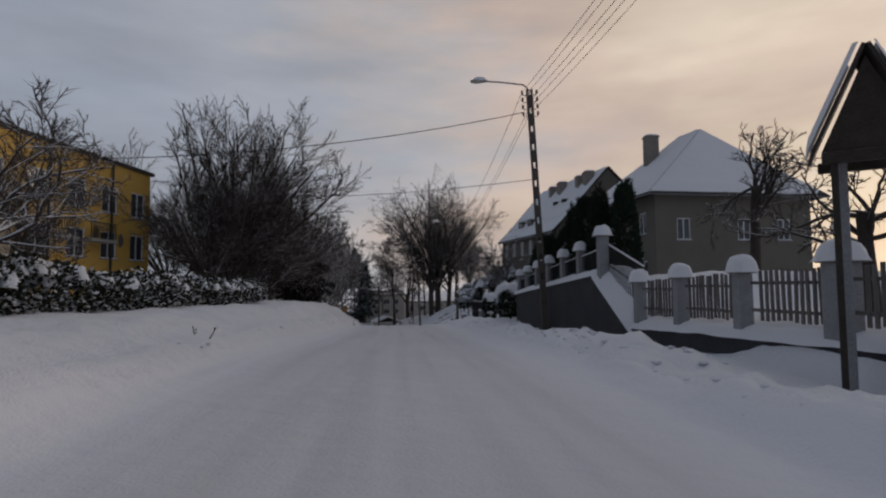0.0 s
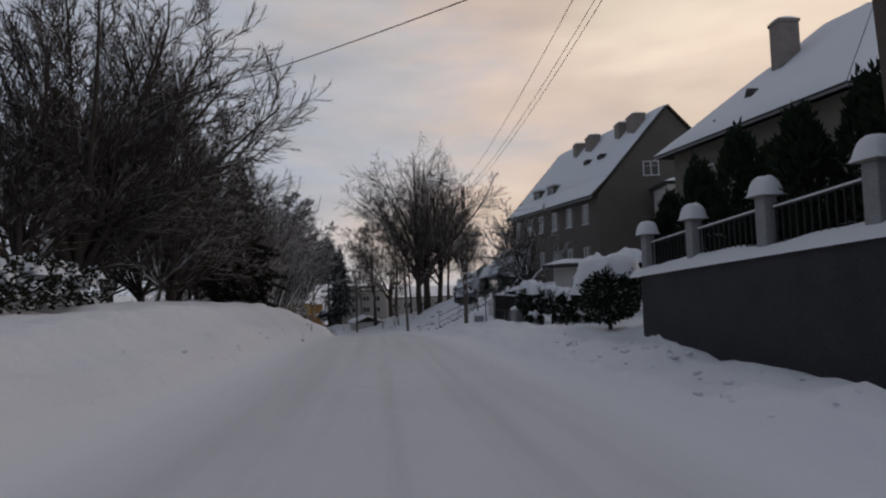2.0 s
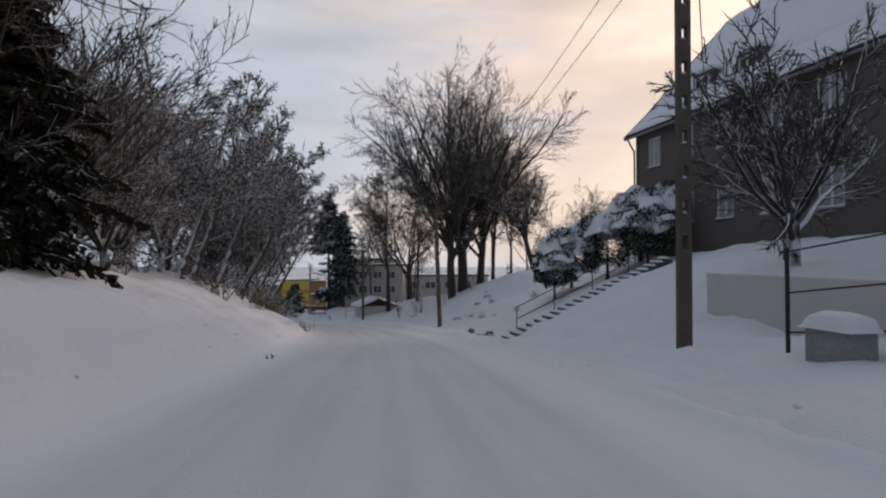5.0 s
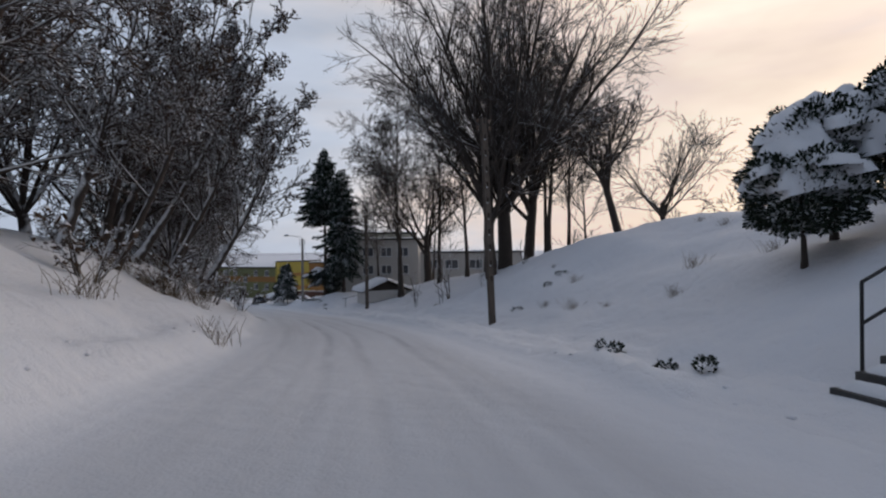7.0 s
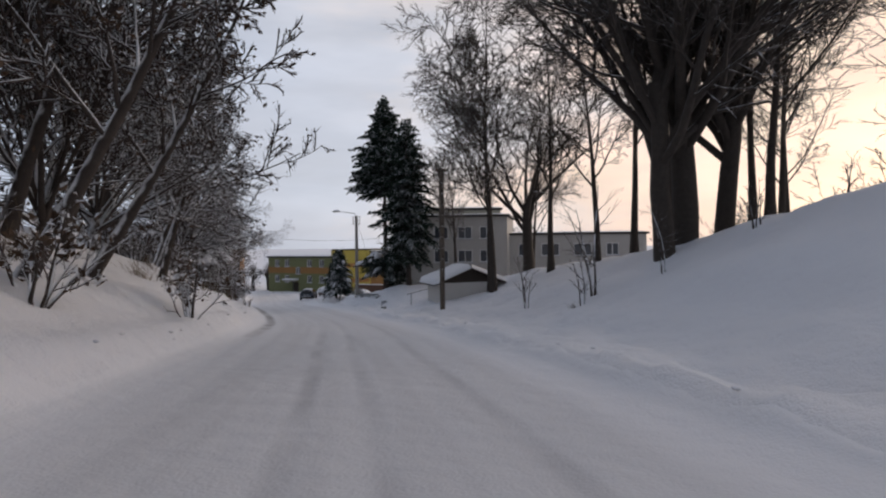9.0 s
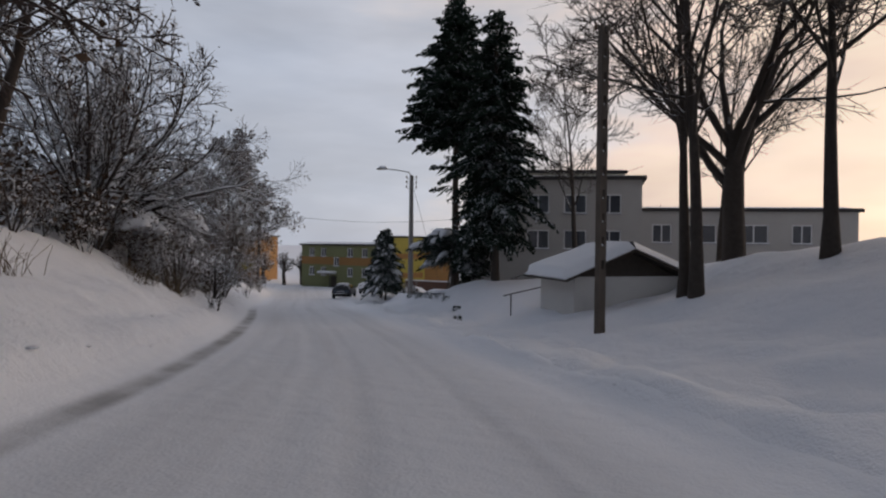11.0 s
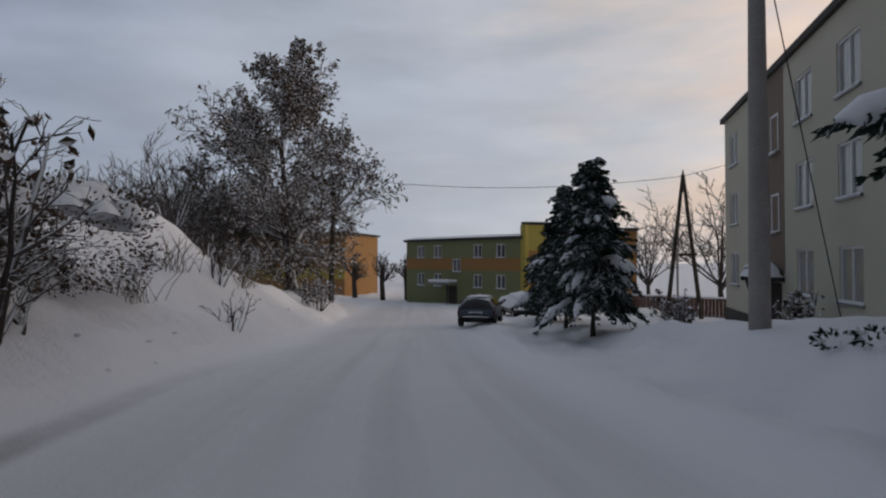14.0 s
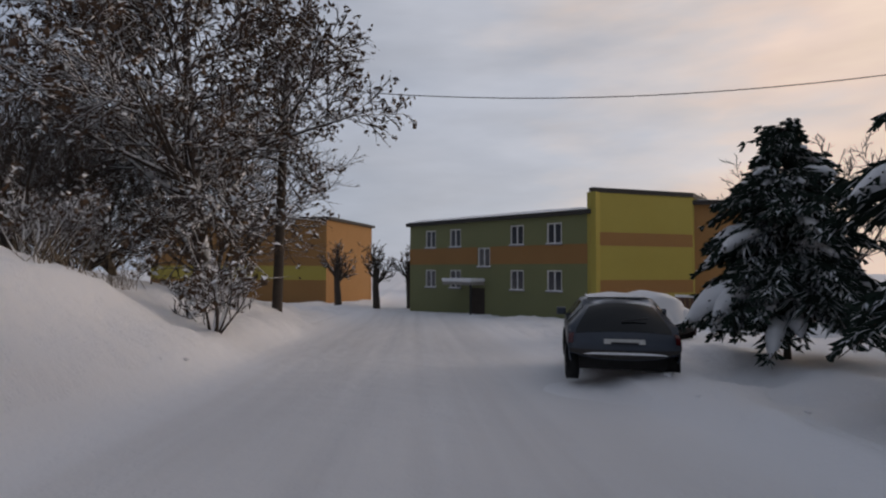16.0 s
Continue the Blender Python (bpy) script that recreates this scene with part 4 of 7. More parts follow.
# olive-grey villa with a hipped, snow-covered roof
def villa():
    h = tagged(new("house"), "olive-grey plastered villa with snow-covered hipped roof and chimney", "house")
    A, B, C, D = (14.0, 37.9), (25.8, 39.9), (24.0, 50.6), (12.2, 48.55)        # SW SE NE NW
    z0, z1 = -1.0, 7.5
    wall_run("wall", h, A, B, z0, z1, M_PLASTER_H1, [(1.6, 4.4, 1.0, 1.5), (6.2, 4.4, 1.0, 1.5), (9.3, 4.4, 1.0, 1.5), (6.2, 1.6, 1.0, 1.4)])
    wall_run("wall", h, D, A, z0, z1, M_PLASTER_H1, [(2.28, 4.9, 1.0, 1.5), (5.4, 4.9, 1.0, 1.5), (8.6, 4.9, 1.0, 1.5), (2.28, 1.6, 1.0, 1.4), (8.6, 1.6, 1.0, 1.4)])
    wall_run("wall", h, B, C, z0, z1, M_PLASTER_H1)
    wall_run("wall", h, C, D, z0, z1, M_PLASTER_H1)
    cx, cy = 19.1, 45.0
    out = lambda p, k=1.142: (cx + (p[0] - cx) * k, cy + (p[1] - cy) * k, z1 - 0.1)
    a, b, c, d = out(A), out(B), out(C), out(D)
    r1, r2 = (19.4, 42.7, 13.1), (18.9, 45.4, 13.1)
    for q in ((a, b, r1), (b, c, r2, r1), (c, d, r2), (d, a, r1, r2)):
        slab("roof", q, 0.12, M_ROOF_EDGE, h)
    for k, q in enumerate(((a, b, r1, r1), (b, c, r2, r1), (c, d, r2, r2), (d, a, r1, r2))):
        roof_snow([(p[0], p[1], p[2] + 0.12) for p in q], h, seed=k)
    chimney(h, 16.3, 44.6, 9.5, 13.3, 1.0, 0.8)
    tube("gutter", [(d[0], d[1], d[2]), (a[0], a[1], a[2]), (b[0], b[1], b[2])], 0.07, M_ZINC, h)
    for x, y, z, w in ((14.45, 44.2, 9.05, .50), (13.1, 44.9, 8.15, .22)):
        bm = prism([(-w, 0), (w, 0), (0, w * 1.5)], 0, 1.3, "x")
        bmesh.ops.transform(bm, matrix=pose(x - .45, y, z), verts=bm.verts)
        part("roof_vent", bm, M_ROOF_EDGE, h, "small dark triangular roof vent")
    return h


villa()


# long grey tenement: gable to the road's start, dormers, four chimneys
def tenement():
    h = tagged(new("house"), "long grey-brown plastered house with steep snowy gable roof and dormers", "house")
    A, B = Vector((12.0, 62.3)), Vector((23.4, 61.2))           # gable end, west and east corner
    u = Vector((-4.40, 17.7))                                  # along the house
    C, D = B + u, A + u
    z0, ze, zr = -2.5, 7.5, 14.3
    L = u.length
    facade = []
    for k in range(6):
        facade.append((1.3 + k * 2.85, 5.2, 1.15, 1.7))
        facade.append((1.3 + k * 2.85, 1.7, 1.15, 1.6))
    wall_run("wall", h, D, A, z0, ze, M_PLASTER_GREY, facade, glass=M_CURTAIN)
    wall_run("wall", h, B, C, z0, ze, M_PLASTER_GREY)
    # gable walls with their triangles
    for P, Q, outward in ((A, B, True), (C, D, False)):
        m = wall_frame(P, Q)
        W = (Q - P).length
        tri = [(0, z0), (W, z0), (W, ze), (W / 2, zr), (0, ze)]
        bm = prism(tri, 0.0, 0.3, "y")
        bmesh.ops.transform(bm, matrix=m, verts=bm.verts)
        part("gable_wall", bm, M_PLASTER_GREY, h)
        if outward:
            for x in (W / 2 - 2.05, W / 2 + 0.55):
                window(h, m @ pose(x, -0.04, 8.80), 1.25, 1.2, 2, bars=True, glass=M_CURTAIN)
    # roof with a flared foot
    mA = (A + B) / 2
    ua = u.normalized()
    va = (B - A).normalized()
    for sgn in (-1, 1):
        foot = mA + va * sgn * ((B - A).length / 2 + 0.55)
        knee = mA + va * sgn * ((B - A).length / 2 - 0.9)
        s0, s1 = -ua * 0.25, u + ua * 0.25
        quads = [((foot + s0, ze - 0.25), (foot + s1, ze - 0.25), (knee + s1, ze + 1.25), (knee + s0, ze + 1.25)),
                 ((knee + s0, ze + 1.25), (knee + s1, ze + 1.25), (mA + s1, zr + 0.05), (mA + s0, zr + 0.05))]
        for k, q in enumerate(quads):
            pts = [(p.x, p.y, z) for p, z in q]
            slab("roof", pts, 0.14, M_ROOF_EDGE, h)
            roof_snow([(x, y, z + 0.14) for x, y, z in pts], h, 0.14, seed=5 + k, n=18)
        p, q = foot + s0, foot + s1
        tube("gutter", [(p.x, p.y, ze - 0.28), (q.x, q.y, ze - 0.28)], 0.08, M_ZINC, h)
    p = D - va * 0.5
    tube("downpipe", [(p.x, p.y, ze - .3), (p.x + .25 * va.x, p.y, ze - .8), (D.x - .12 * va.x, D.y - .05, ze - 1.1), (D.x - .12 * va.x, D.y - .05, z0)], 0.06, M_ZINC, h)
    # dormers on the road side and chimneys along the ridge
    for s in (10.2, 13.4):
        c = A + ua * s - va * (-0.9)
        dm = wall_frame(c + ua * 0.75, c - ua * 0.75)
        d = part("dormer", boxes((0, -0.1, 8.3, 1.5, 2.4, 9.75), m=dm), M_PLASTER_GREY, h)
        window(d, dm @ pose(.2, -0.14, 8.55), 1.1, 1.0, 2, sill=False)
        part("dormer_snow", boxes((-0.15, -0.25, 9.76, 1.65, 2.7, 10.0), m=dm, bevel=0.08), M_CAP, d)
    for s, w in ((2.4, 1.7), (4.4, 1.2), (9.4, 1.7), (12.0, 1.1)):
        c = A + ua * s + va * 4.7
        chimney(h, c.x, c.y, 11.5, 14.25 + (0.15 if w > 1.3 else 0), 1.0, w)
    for s in (4.4, 6.8):
        c = A + ua * s + va * 2.9
        part("skylight", boxes((c.x - .35, c.y - .5, 11.2, c.x + .35, c.y + .5, 11.55)), M_ROOF_EDGE, h)
    return h


tenement()


def flat_building(name, label, corners, z0, z1, mat, holes, snow=0.25, trim=M_ROOF_EDGE, bands=(), category="building", overhang=0.25, glass=None):
    """A flat-roofed block. corners anticlockwise from above; holes: {side: [windows]}; bands: (side, z, height, material)."""
    h = tagged(new(name), label, category)
    n = len(corners)
    for i in range(n):
        a, b = corners[i], corners[(i + 1) % n]
        wall_run("wall", h, a, b, z0, z1, mat, holes.get(i, ()), glass=glass)
    for side, z, hh, bm_ in bands:
        a, b = corners[side], corners[(side + 1) % n]
        m = wall_frame(a, b)
        L = math.hypot(b[0] - a[0], b[1] - a[1])
        xs = sorted({0.0, L, *[q[0] - .02 for q in holes.get(side, ()) if q[1] < z + hh and q[1] + q[3] > z], *[q[0] + q[2] + .02 for q in holes.get(side, ()) if q[1] < z + hh and q[1] + q[3] > z]})
        for k in range(0, len(xs) - 1, 2):
            part("painted_band", boxes((xs[k], -0.012, z, xs[k + 1], 0.0, z + hh), m=m), bm_, h)
    cx, cy = sum(c[0] for c in corners) / n, sum(c[1] for c in corners) / n
    ex = []
    for x, y in corners:
        v = Vector((x - cx, y - cy))
        v = v.normalized() * (v.length + overhang * 1.3)
        ex.append((cx + v.x, cy + v.y))
    bm = bmesh.new()
    lo = [bm.verts.new((x, y, z1)) for x, y in ex]
    hi = [bm.verts.new((x, y, z1 + 0.22)) for x, y in ex]
    bm.faces.new(lo[::-1]), bm.faces.new(hi)
    for i in range(n):
        bm.faces.new((lo[i], lo[(i + 1) % n], hi[(i + 1) % n], hi[i]))
    part("roof", bm, trim, h)
    if snow and n == 4:
        roof_snow([(x, y, z1 + 0.222) for x, y in ex], h, snow, seed=3)
    return h


# white annex and low garage between the two houses
flat_building("annex", "white plastered annex with snow on its flat roof", [(15.95, 58.1), (25.0, 57.2), (25.3, 60.6), (16.25, 61.5)], -2, 7.45, M_WHITEWALL, {}, 0.3)
flat_building("garage", "low white garage with dark fascia and deep roof snow", [(7.6, 53.2), (17.5, 52.2), (18.0, 56.8), (6.9, 56.6)], -2.2, 1.48, M_WHITEWALL, {}, 0.36, overhang=0.6)


# ochre apartment block behind the hedge
def ochre_block():
    a, b, c, d = (-22.6, 15.5), (-21.4, 39.2), (-33.0, 40.0), (-34.2, 16.3)
    wins = []
    for k in range(8):
        for z in (3.2, 6.1):
            wins.append((1.3 + k * 2.9, z, 1.5, 1.7, 2))
    h = flat_building("apartment_block", "ochre two-storey apartment block with brown windows", [a, b, c, d], 0.0, 9.3, M_YELLOW, {0: wins}, 0.3)
    m = wall_frame(a, b)
    part("buff_bay", boxes((0, -0.10, 1.0, 12.0, -0.003, 5.6), m=m), M_BUFF, h, "buff-coloured lower bay")
    for x in (5.6, 14.2, 19.4):
        part("downpipe", boxes((x, -0.2, 0.5, x + .12, -0.103, 9.2), m=m), M_ROOF_EDGE, h)
    for x in (13.0, 16.5):
        for z in (4.3, 5.2):
            part("balcony_rail", boxes((x, -1.0, z, x + 2.2, -0.95, z + .06), m=m), M_BLACKMETAL, h)
        for i in range(12):
            part("baluster", boxes((x + i * .195, -1.0, 4.36, x + i * .195 + .03, -.96, 5.2), m=m), M_BLACKMETAL, h)
        part("balcony_slab", boxes((x - .1, -1.05, 4.1, x + 2.3, -0.104, 4.26), m=m), M_CONCRETE, h)


ochre_block()

# white block with a flat roof, above the shed
_w = []
for _x in (1.4, 3.6, 6.0, 8.2):
    for _z in (-5.6, -3.25):
        _w.append((_x, _z, 1.45, 1.25, 2))
flat_building("office_block", "pale two-storey flat-roofed block with white windows", [(-22.3, 136.7), (-11.4, 137.7), (-11.0, 147.1), (-21.9, 146.1)], -9.5, -1.05, M_OFFICE, {0: _w}, 0.15)
flat_building("low_wing", "low pale wing with snow on its flat roof", [(-11.3, 141.1), (3.0, 142.6), (2.5, 150.0), (-11.5, 148.5)], -9.0, -2.9, M_OFFICE, {0: [(1.0, -5.1, 1.3, 1.3), (3.4, -5.1, 1.9, 1.3), (6.8, -5.1, 1.9, 1.3), (10.2, -5.1, 1.3, 1.3)]}, 0.15)

# beige three-storey block along the street
_w = []
for _x in (1.1, 4.6, 10.4, 13.8):
    for _z in (-8.7, -5.7, -2.7):
        _w.append((_x, _z, 1.5, 1.6, 2))
_e = flat_building("apartment_block", "beige rendered three-storey apartment block with pale windows", [(-25.9, 157.0), (-22.9, 139.9), (-12.2, 141.8), (-15.2, 158.9)], -10.8, -0.15, M_BEIGE, {0: _w}, 0.2, glass=M_CURTAIN)

_m = wall_frame((-25.9, 157.0), (-22.9, 139.9))
part("plinth", boxes((-.03, -.06, -11.2, 17.38, -.004, -9.95), m=_m), M_ROOF_EDGE, _e, "dark brown plinth")
_x = 7.45
part("stair_panel", boxes((_x - .15, -.012, -8.0, _x + 1.75, -.001, -0.2), m=_m), M_PANEL, _e, "brown vertical panel over the entrance")
for _z in (-6.4, -3.3):
    window(_e, _m @ pose(_x + .35, -.03, _z), .9, 1.5, 1, glass=M_CURTAIN)
part("entrance_door", boxes((_x + .25, -.05, -10.9, _x + 1.35, -.005, -8.35), m=_m), M_WOOD_DARK, _e)
_arch = [(_x + .8 + r * math.cos(a), -8.3 + r * .55 * math.sin(a)) for r, k in ((1.0, 1), (.9, -1)) for a in [math.pi * (q / 12 if k > 0 else 1 - q / 12) for q in range(13)]]
_bm = prism(_arch, -1.05, -.03, "y")
bmesh.ops.transform(_bm, matrix=_m, verts=_bm.verts)
part("entrance_hood", _bm, M_ROOF_EDGE, _e, "dark arched hood over the entrance")
_bm = prism([(-.9, -8.3), (-.05, -8.3), (-.05, -10.3), (-.35, -10.3)], _x - .16, _x - .06, "x")
bmesh.ops.transform(_bm, matrix=_m, verts=_bm.verts)
part("entrance_screen", _bm, M_ROOF_EDGE, _e, "dark tapering side screen")
snow_lump("hood_snow", 2.0, 1.1, .5, 5, _e, _m @ pose(_x + .8, -.58, -8.02), (14, 8), .2, "rounded snow on the hood", .2, 2.4)

# moss-green block with orange bands, and its mustard wing
_w = [(_x, _z, .95, 1.15) for _x in (1.5, 3.7, 8.5, 11.0) for _z in (-7.25, -9.85)] + [(6.05, -8.5, .95, 1.15)]
_g = flat_building("apartment_block", "moss-green rendered block with orange bands and white windows", [(-53.0, 171.6), (-40.2, 167.2), (-37.0, 177.0), (-49.8, 181.4)], -12.3, -5.75, M_GREEN, {0: _w}, 0.3, bands=[(0, -8.35, 1.05, M_ORANGE)])
_m = wall_frame((-53.0, 171.6), (-40.2, 167.2))
part("entrance_canopy", boxes((4.3, -1.3, -9.6, 6.6, -0.02, -9.42), m=_m), M_CONCRETE, _g)
part("canopy_snow", boxes((4.25, -1.35, -9.418, 6.65, -0.02, -9.2), m=_m, bevel=0.06), M_CAP, _g)
part("entrance_door", boxes((5.6, -0.04, -11.9, 6.6, 0.0, -9.8), m=_m), M_WOOD_DARK, _g)
part("canopy_post", boxes((6.45, -1.25, -11.9, 6.55, -1.15, -9.6), m=_m), M_BLACKMETAL, _g)
flat_building("apartment_block", "mustard rendered wing with orange bands", [(-40.05, 167.0), (-35.25, 171.5), (-34.0, 176.8), (-38.4, 172.8)], -12.3, -4.62, M_LIME, {}, 0.08, overhang=0.06, bands=[(0, -7.4, .7, M_ORANGE), (0, -9.9, .7, M_ORANGE)])
flat_building("apartment_block", "orange rendered wing behind the spruces", [(-35.2, 171.9), (-31.9, 173.05), (-34.3, 180.55), (-37.5, 179.2)], -12.3, -5.0, M_ORANGE, {}, 0.12)
flat_building("apartment_block", "orange-brown block partly hidden by the oak", [(-80.0, 172.6), (-63.3, 176.1), (-65.0, 186.0), (-81.7, 182.5)], -12.3, -4.5, M_ORANGE, {}, 0.15, bands=[(0, -9.6, 1.2, M_LIME)])
flat_building("house", "far pale house with a snowy roof", [(-72, 226), (-58, 229), (-60, 238), (-74, 235)], -13, -6.8, M_WHITEWALL, {0: [(3, -9.5, 1.2, 1.5), (7, -9.5, 1.2, 1.5)]}, 0.3)


def board_fence():
    f = tagged(new("board_fence"), "dark weathered board fence with a snow ridge", "fence")
    a, b = Vector((-36.0, 166.0)), Vector((-23.5, 162.6))
    m = wall_frame(a, b)
    L = (b - a).length
    z = float(centre_z(164)) - .1
    n = int(L / .22)
    bm = boxes((0, 0, 0, .2, .03, 1.45))
    me = bpy.data.meshes.new("board")
    bm.to_mesh(me)
    bm.free()
    me.materials.append(M_BRICKWALL)
    for i in range(n):
        o = new("board", me)
        o.parent = f
        o.matrix_basis = m @ pose(i * .22, 0, z + random.uniform(-.04, .04))
    p, q = m @ Vector((0, .01, z + 1.45)), m @ Vector((L, .01, z + 1.45))
    tube("snow_ridge", [tuple(p), tuple(p.lerp(q, .5)), tuple(q)], .07, M_CAP, f)


board_fence()
for _i, (_x, _y, _s) in enumerate(((-33.5, 160.6, 2.6), (-30.5, 161.2, 2.2), (-36.5, 162.0, 2.0))):
    _l = snow_lump("snow_drift", _s * 1.3, _s, .75, 80 + _i, None, pose(_x, _y, ground_z(_x, _y) - .1, 0, 0, 20), (14, 12), .5, "", .1, 2.2)
    tagged(_l, "shovelled heap of snow before the fence", "snow heap", "snow heaps")

# ---------------------------------------------------------------- walls and fences of the first gardens
def wall_x(y):
    return float(np.interp(y, (-14, 9, 11.2, 13.5, 15.6, 18.2, 20.7, 25.2, 29.9, 32.3, 60), (8.6, 5.98, 5.58, 5.30, 5.03, 4.80, 4.62, 4.25, 3.93, 3.80, 1.6)))


def retaining_wall():
    w = tagged(new("retaining_wall"), "dark stained concrete retaining wall capped with snow", "wall")
    top = lambda y: 0.85 + (32.7 - y) * 0.062
    ys = list(np.arange(18.7, 32.8, 0.9))
    vs, fs = [], []
    prof = [(15.3, -0.12)] + [(18.7, top(18.7))] + [(y, top(y)) for y in ys[1:]]
    for y, z in prof:
        x = wall_x(y)
        vs += [(x, y, -2.4), (x, y, z), (x + .34, y, z), (x + .34, y, -2.4)]
    n = len(prof)
    for i in range(n - 1):
        a, b = i * 4, i * 4 + 4
        fs += [(a, a + 1, b + 1, b), (a + 1, a + 2, b + 2, b + 1), (a + 2, a + 3, b + 3, b + 2)]
    fs += [(0, 3, 2, 1), (4 * n - 4, 4 * n - 3, 4 * n - 2, 4 * n - 1)]
    part("wall_body", (vs, fs), M_DARKWALL, w)
    # snow along the top
    vs, fs = [], []
    k = 7
    pts = [(y, -.12 + (y - 15.3) * .53) for y in np.arange(15.3, 18.6, .3)] + [(y, top(y)) for y in np.arange(18.7, 32.9, .3)]
    for r, (y, z) in enumerate(pts):
        x = wall_x(y)
        for j in range(k):
            u = j / (k - 1)
            hh = 0.20 * math.sin(math.pi * min(1, max(0, u))) ** 0.5 * (1 + .5 * noise.noise((y * 1.3, u, 2)))
            deep = .42 * min(1, max(0, (18.9 - y) / .8))
            vs.append((x - .06 + u * (.75 + deep), y, z + hh * (1 + deep) - (0.05 if j == 0 else 0) + u * (.10 + deep * 1.1)))
    fs = [(r * k + j, r * k + j + 1, r * k + k + j + 1, r * k + k + j) for r in range(len(pts) - 1) for j in range(k - 1)]
    part("snow_cover", (vs, fs), M_CAP, w, "rounded ridge of snow", True)
    return w


retaining_wall()


def low_plinth():
    w = tagged(new("plinth_wall"), "low dark plinth wall under the picket fence", "wall")
    vs, fs = [], []
    ys = list(np.arange(-8, 15.7, 1.2)) + [15.7]
    for y in ys:
        x = wall_x(y)
        z = float(centre_z(y)) + 0.55
        vs += [(x, y, z - 1.2), (x, y, z), (x + .3, y, z), (x + .3, y, z - 1.2)]
    n = len(ys)
    for i in range(n - 1):
        a, b = i * 4, i * 4 + 4
        fs += [(a, a + 1, b + 1, b), (a + 1, a + 2, b + 2, b + 1), (a + 2, a + 3, b + 3, b + 2)]
    fs += [(0, 3, 2, 1), (4 * n - 4, 4 * n - 3, 4 * n - 2, 4 * n - 1)]
    part("wall_body", (vs, fs), M_DARKWALL, w)
    k, vs = 8, []
    ys = np.arange(-8, 16, .3)
    for y in ys:
        x = wall_x(y)
        z = float(centre_z(y)) + 0.55
        for j in range(k):
            u = j / (k - 1)
            vs.append((x - .05 + u * .95, y, z - .04 * (j == 0) + 0.10 * min(1, u * 5) + u * .28 + .05 * noise.noise((y * 1.1, u * 2, 5))))
    fs = [(r * k + j, r * k + j + 1, r * k + k + j + 1, r * k + k + j) for r in range(len(ys) - 1) for j in range(k - 1)]
    part("snow_cover", (vs, fs), M_CAP, w, "", True)
    return w


low_plinth()


def pillar(x, y, z0, h, w, seed, label="grey stone gate pillar with a round snow cap", rows=0):
    p = empty("pillar", x, y, z0, 5, label, "pillar", "garden wall pillars")
    bm = boxes((-w / 2, -w / 2, -0.5, w / 2, w / 2, h), bevel=0.02)
    part("shaft", bm, M_PILLAR, p)
    part("capstone", boxes((-w / 2 - .06, -w / 2 - .06, h, w / 2 + .06, w / 2 + .06, h + .08), bevel=0.02), M_CONCRETE, p)
    snow_lump("snow_cap", w + .24, w + .24, 0.30, seed, p, pose(0, 0, h + .08), (10, 10), 0.15, "", 0.2, 2.4)
    return p


for _i, _y in enumerate((18.3, 20.7, 22.9, 25.2, 27.5, 29.9, 32.2)):
    _z = 0.85 + (32.7 - _y) * 0.062
    pillar(wall_x(_y) + .22, _y, _z, 1.02 if _i else 1.22, .26 if _i else .32, _i)
for _i, _y in enumerate((15.6, 13.5, 11.2, 6.6)):
    pillar(wall_x(_y) + .24, _y, float(centre_z(_y)) + .80, 0.98, .28, 20 + _i)
pillar(wall_x(8.95) + .24, 8.95, float(centre_z(8.95)) + .80, 1.05, .40, 31, "broad grey gate pillar with snow on top")


def metal_fence():
    """Dark panels between the pillars on the wall."""
    ys = (18.3, 20.7, 22.9, 25.2, 27.5, 29.9, 32.2)
    for a, b in zip(ys, ys[1:]):
        z = lambda y: 0.85 + (32.7 - y) * 0.062
        f = tagged(new("metal_fence"), "black metal fence panel between stone pillars", "fence", "wall fence panels")
        for t in (0.20, 0.80):
            tube("rail", [(wall_x(a + .2) + .22, a + .2, z(a) + t), (wall_x(b - .2) + .22, b - .2, z(b) + t)], 0.022, M_BLACKMETAL, f, 5)
        n = 12
        for i in range(n):
            y = a + .25 + (b - a - .5) * i / (n - 1)
            part("bar", boxes((wall_x(y) + .21, y - .012, z(y) + .10, wall_x(y) + .235, y + .012, z(y) + .88)), M_BLACKMETAL, f)
        tube("snow_line", [(wall_x(a + .2) + .22, a + .2, z(a) + .83), (wall_x((a + b) / 2) + .22, (a + b) / 2, z((a + b) / 2) + .825), (wall_x(b - .2) + .22, b - .2, z(b) + .83)], 0.022, M_CAP, f, 6)


metal_fence()


def sloping_fence():
    """Black bars stepping down the snowy end of the wall."""
    f = tagged(new("metal_fence"), "black metal fence stepping down the snowy wall end", "fence", "wall fence panels")
    z = lambda y: .95 + (y - 15.4) * .31
    x = lambda y: wall_x(y) + .36
    for t in (.22, .86):
        tube("rail", [(x(y), y, z(y) + t) for y in (15.4, 16.9, 18.4)], .02, M_BLACKMETAL, f, 5)
    for y in np.arange(15.5, 18.4, .145):
        part("bar", boxes((x(y) - .012, y - .012, z(y) - .25, x(y) + .012, y + .012, z(y) + .95)), M_BLACKMETAL, f)
    tube("snow_line", [(x(y), y, z(y) + .89) for y in (15.5, 16.4, 17.4, 18.3)], .03, M_CAP, f, 6)


sloping_fence()


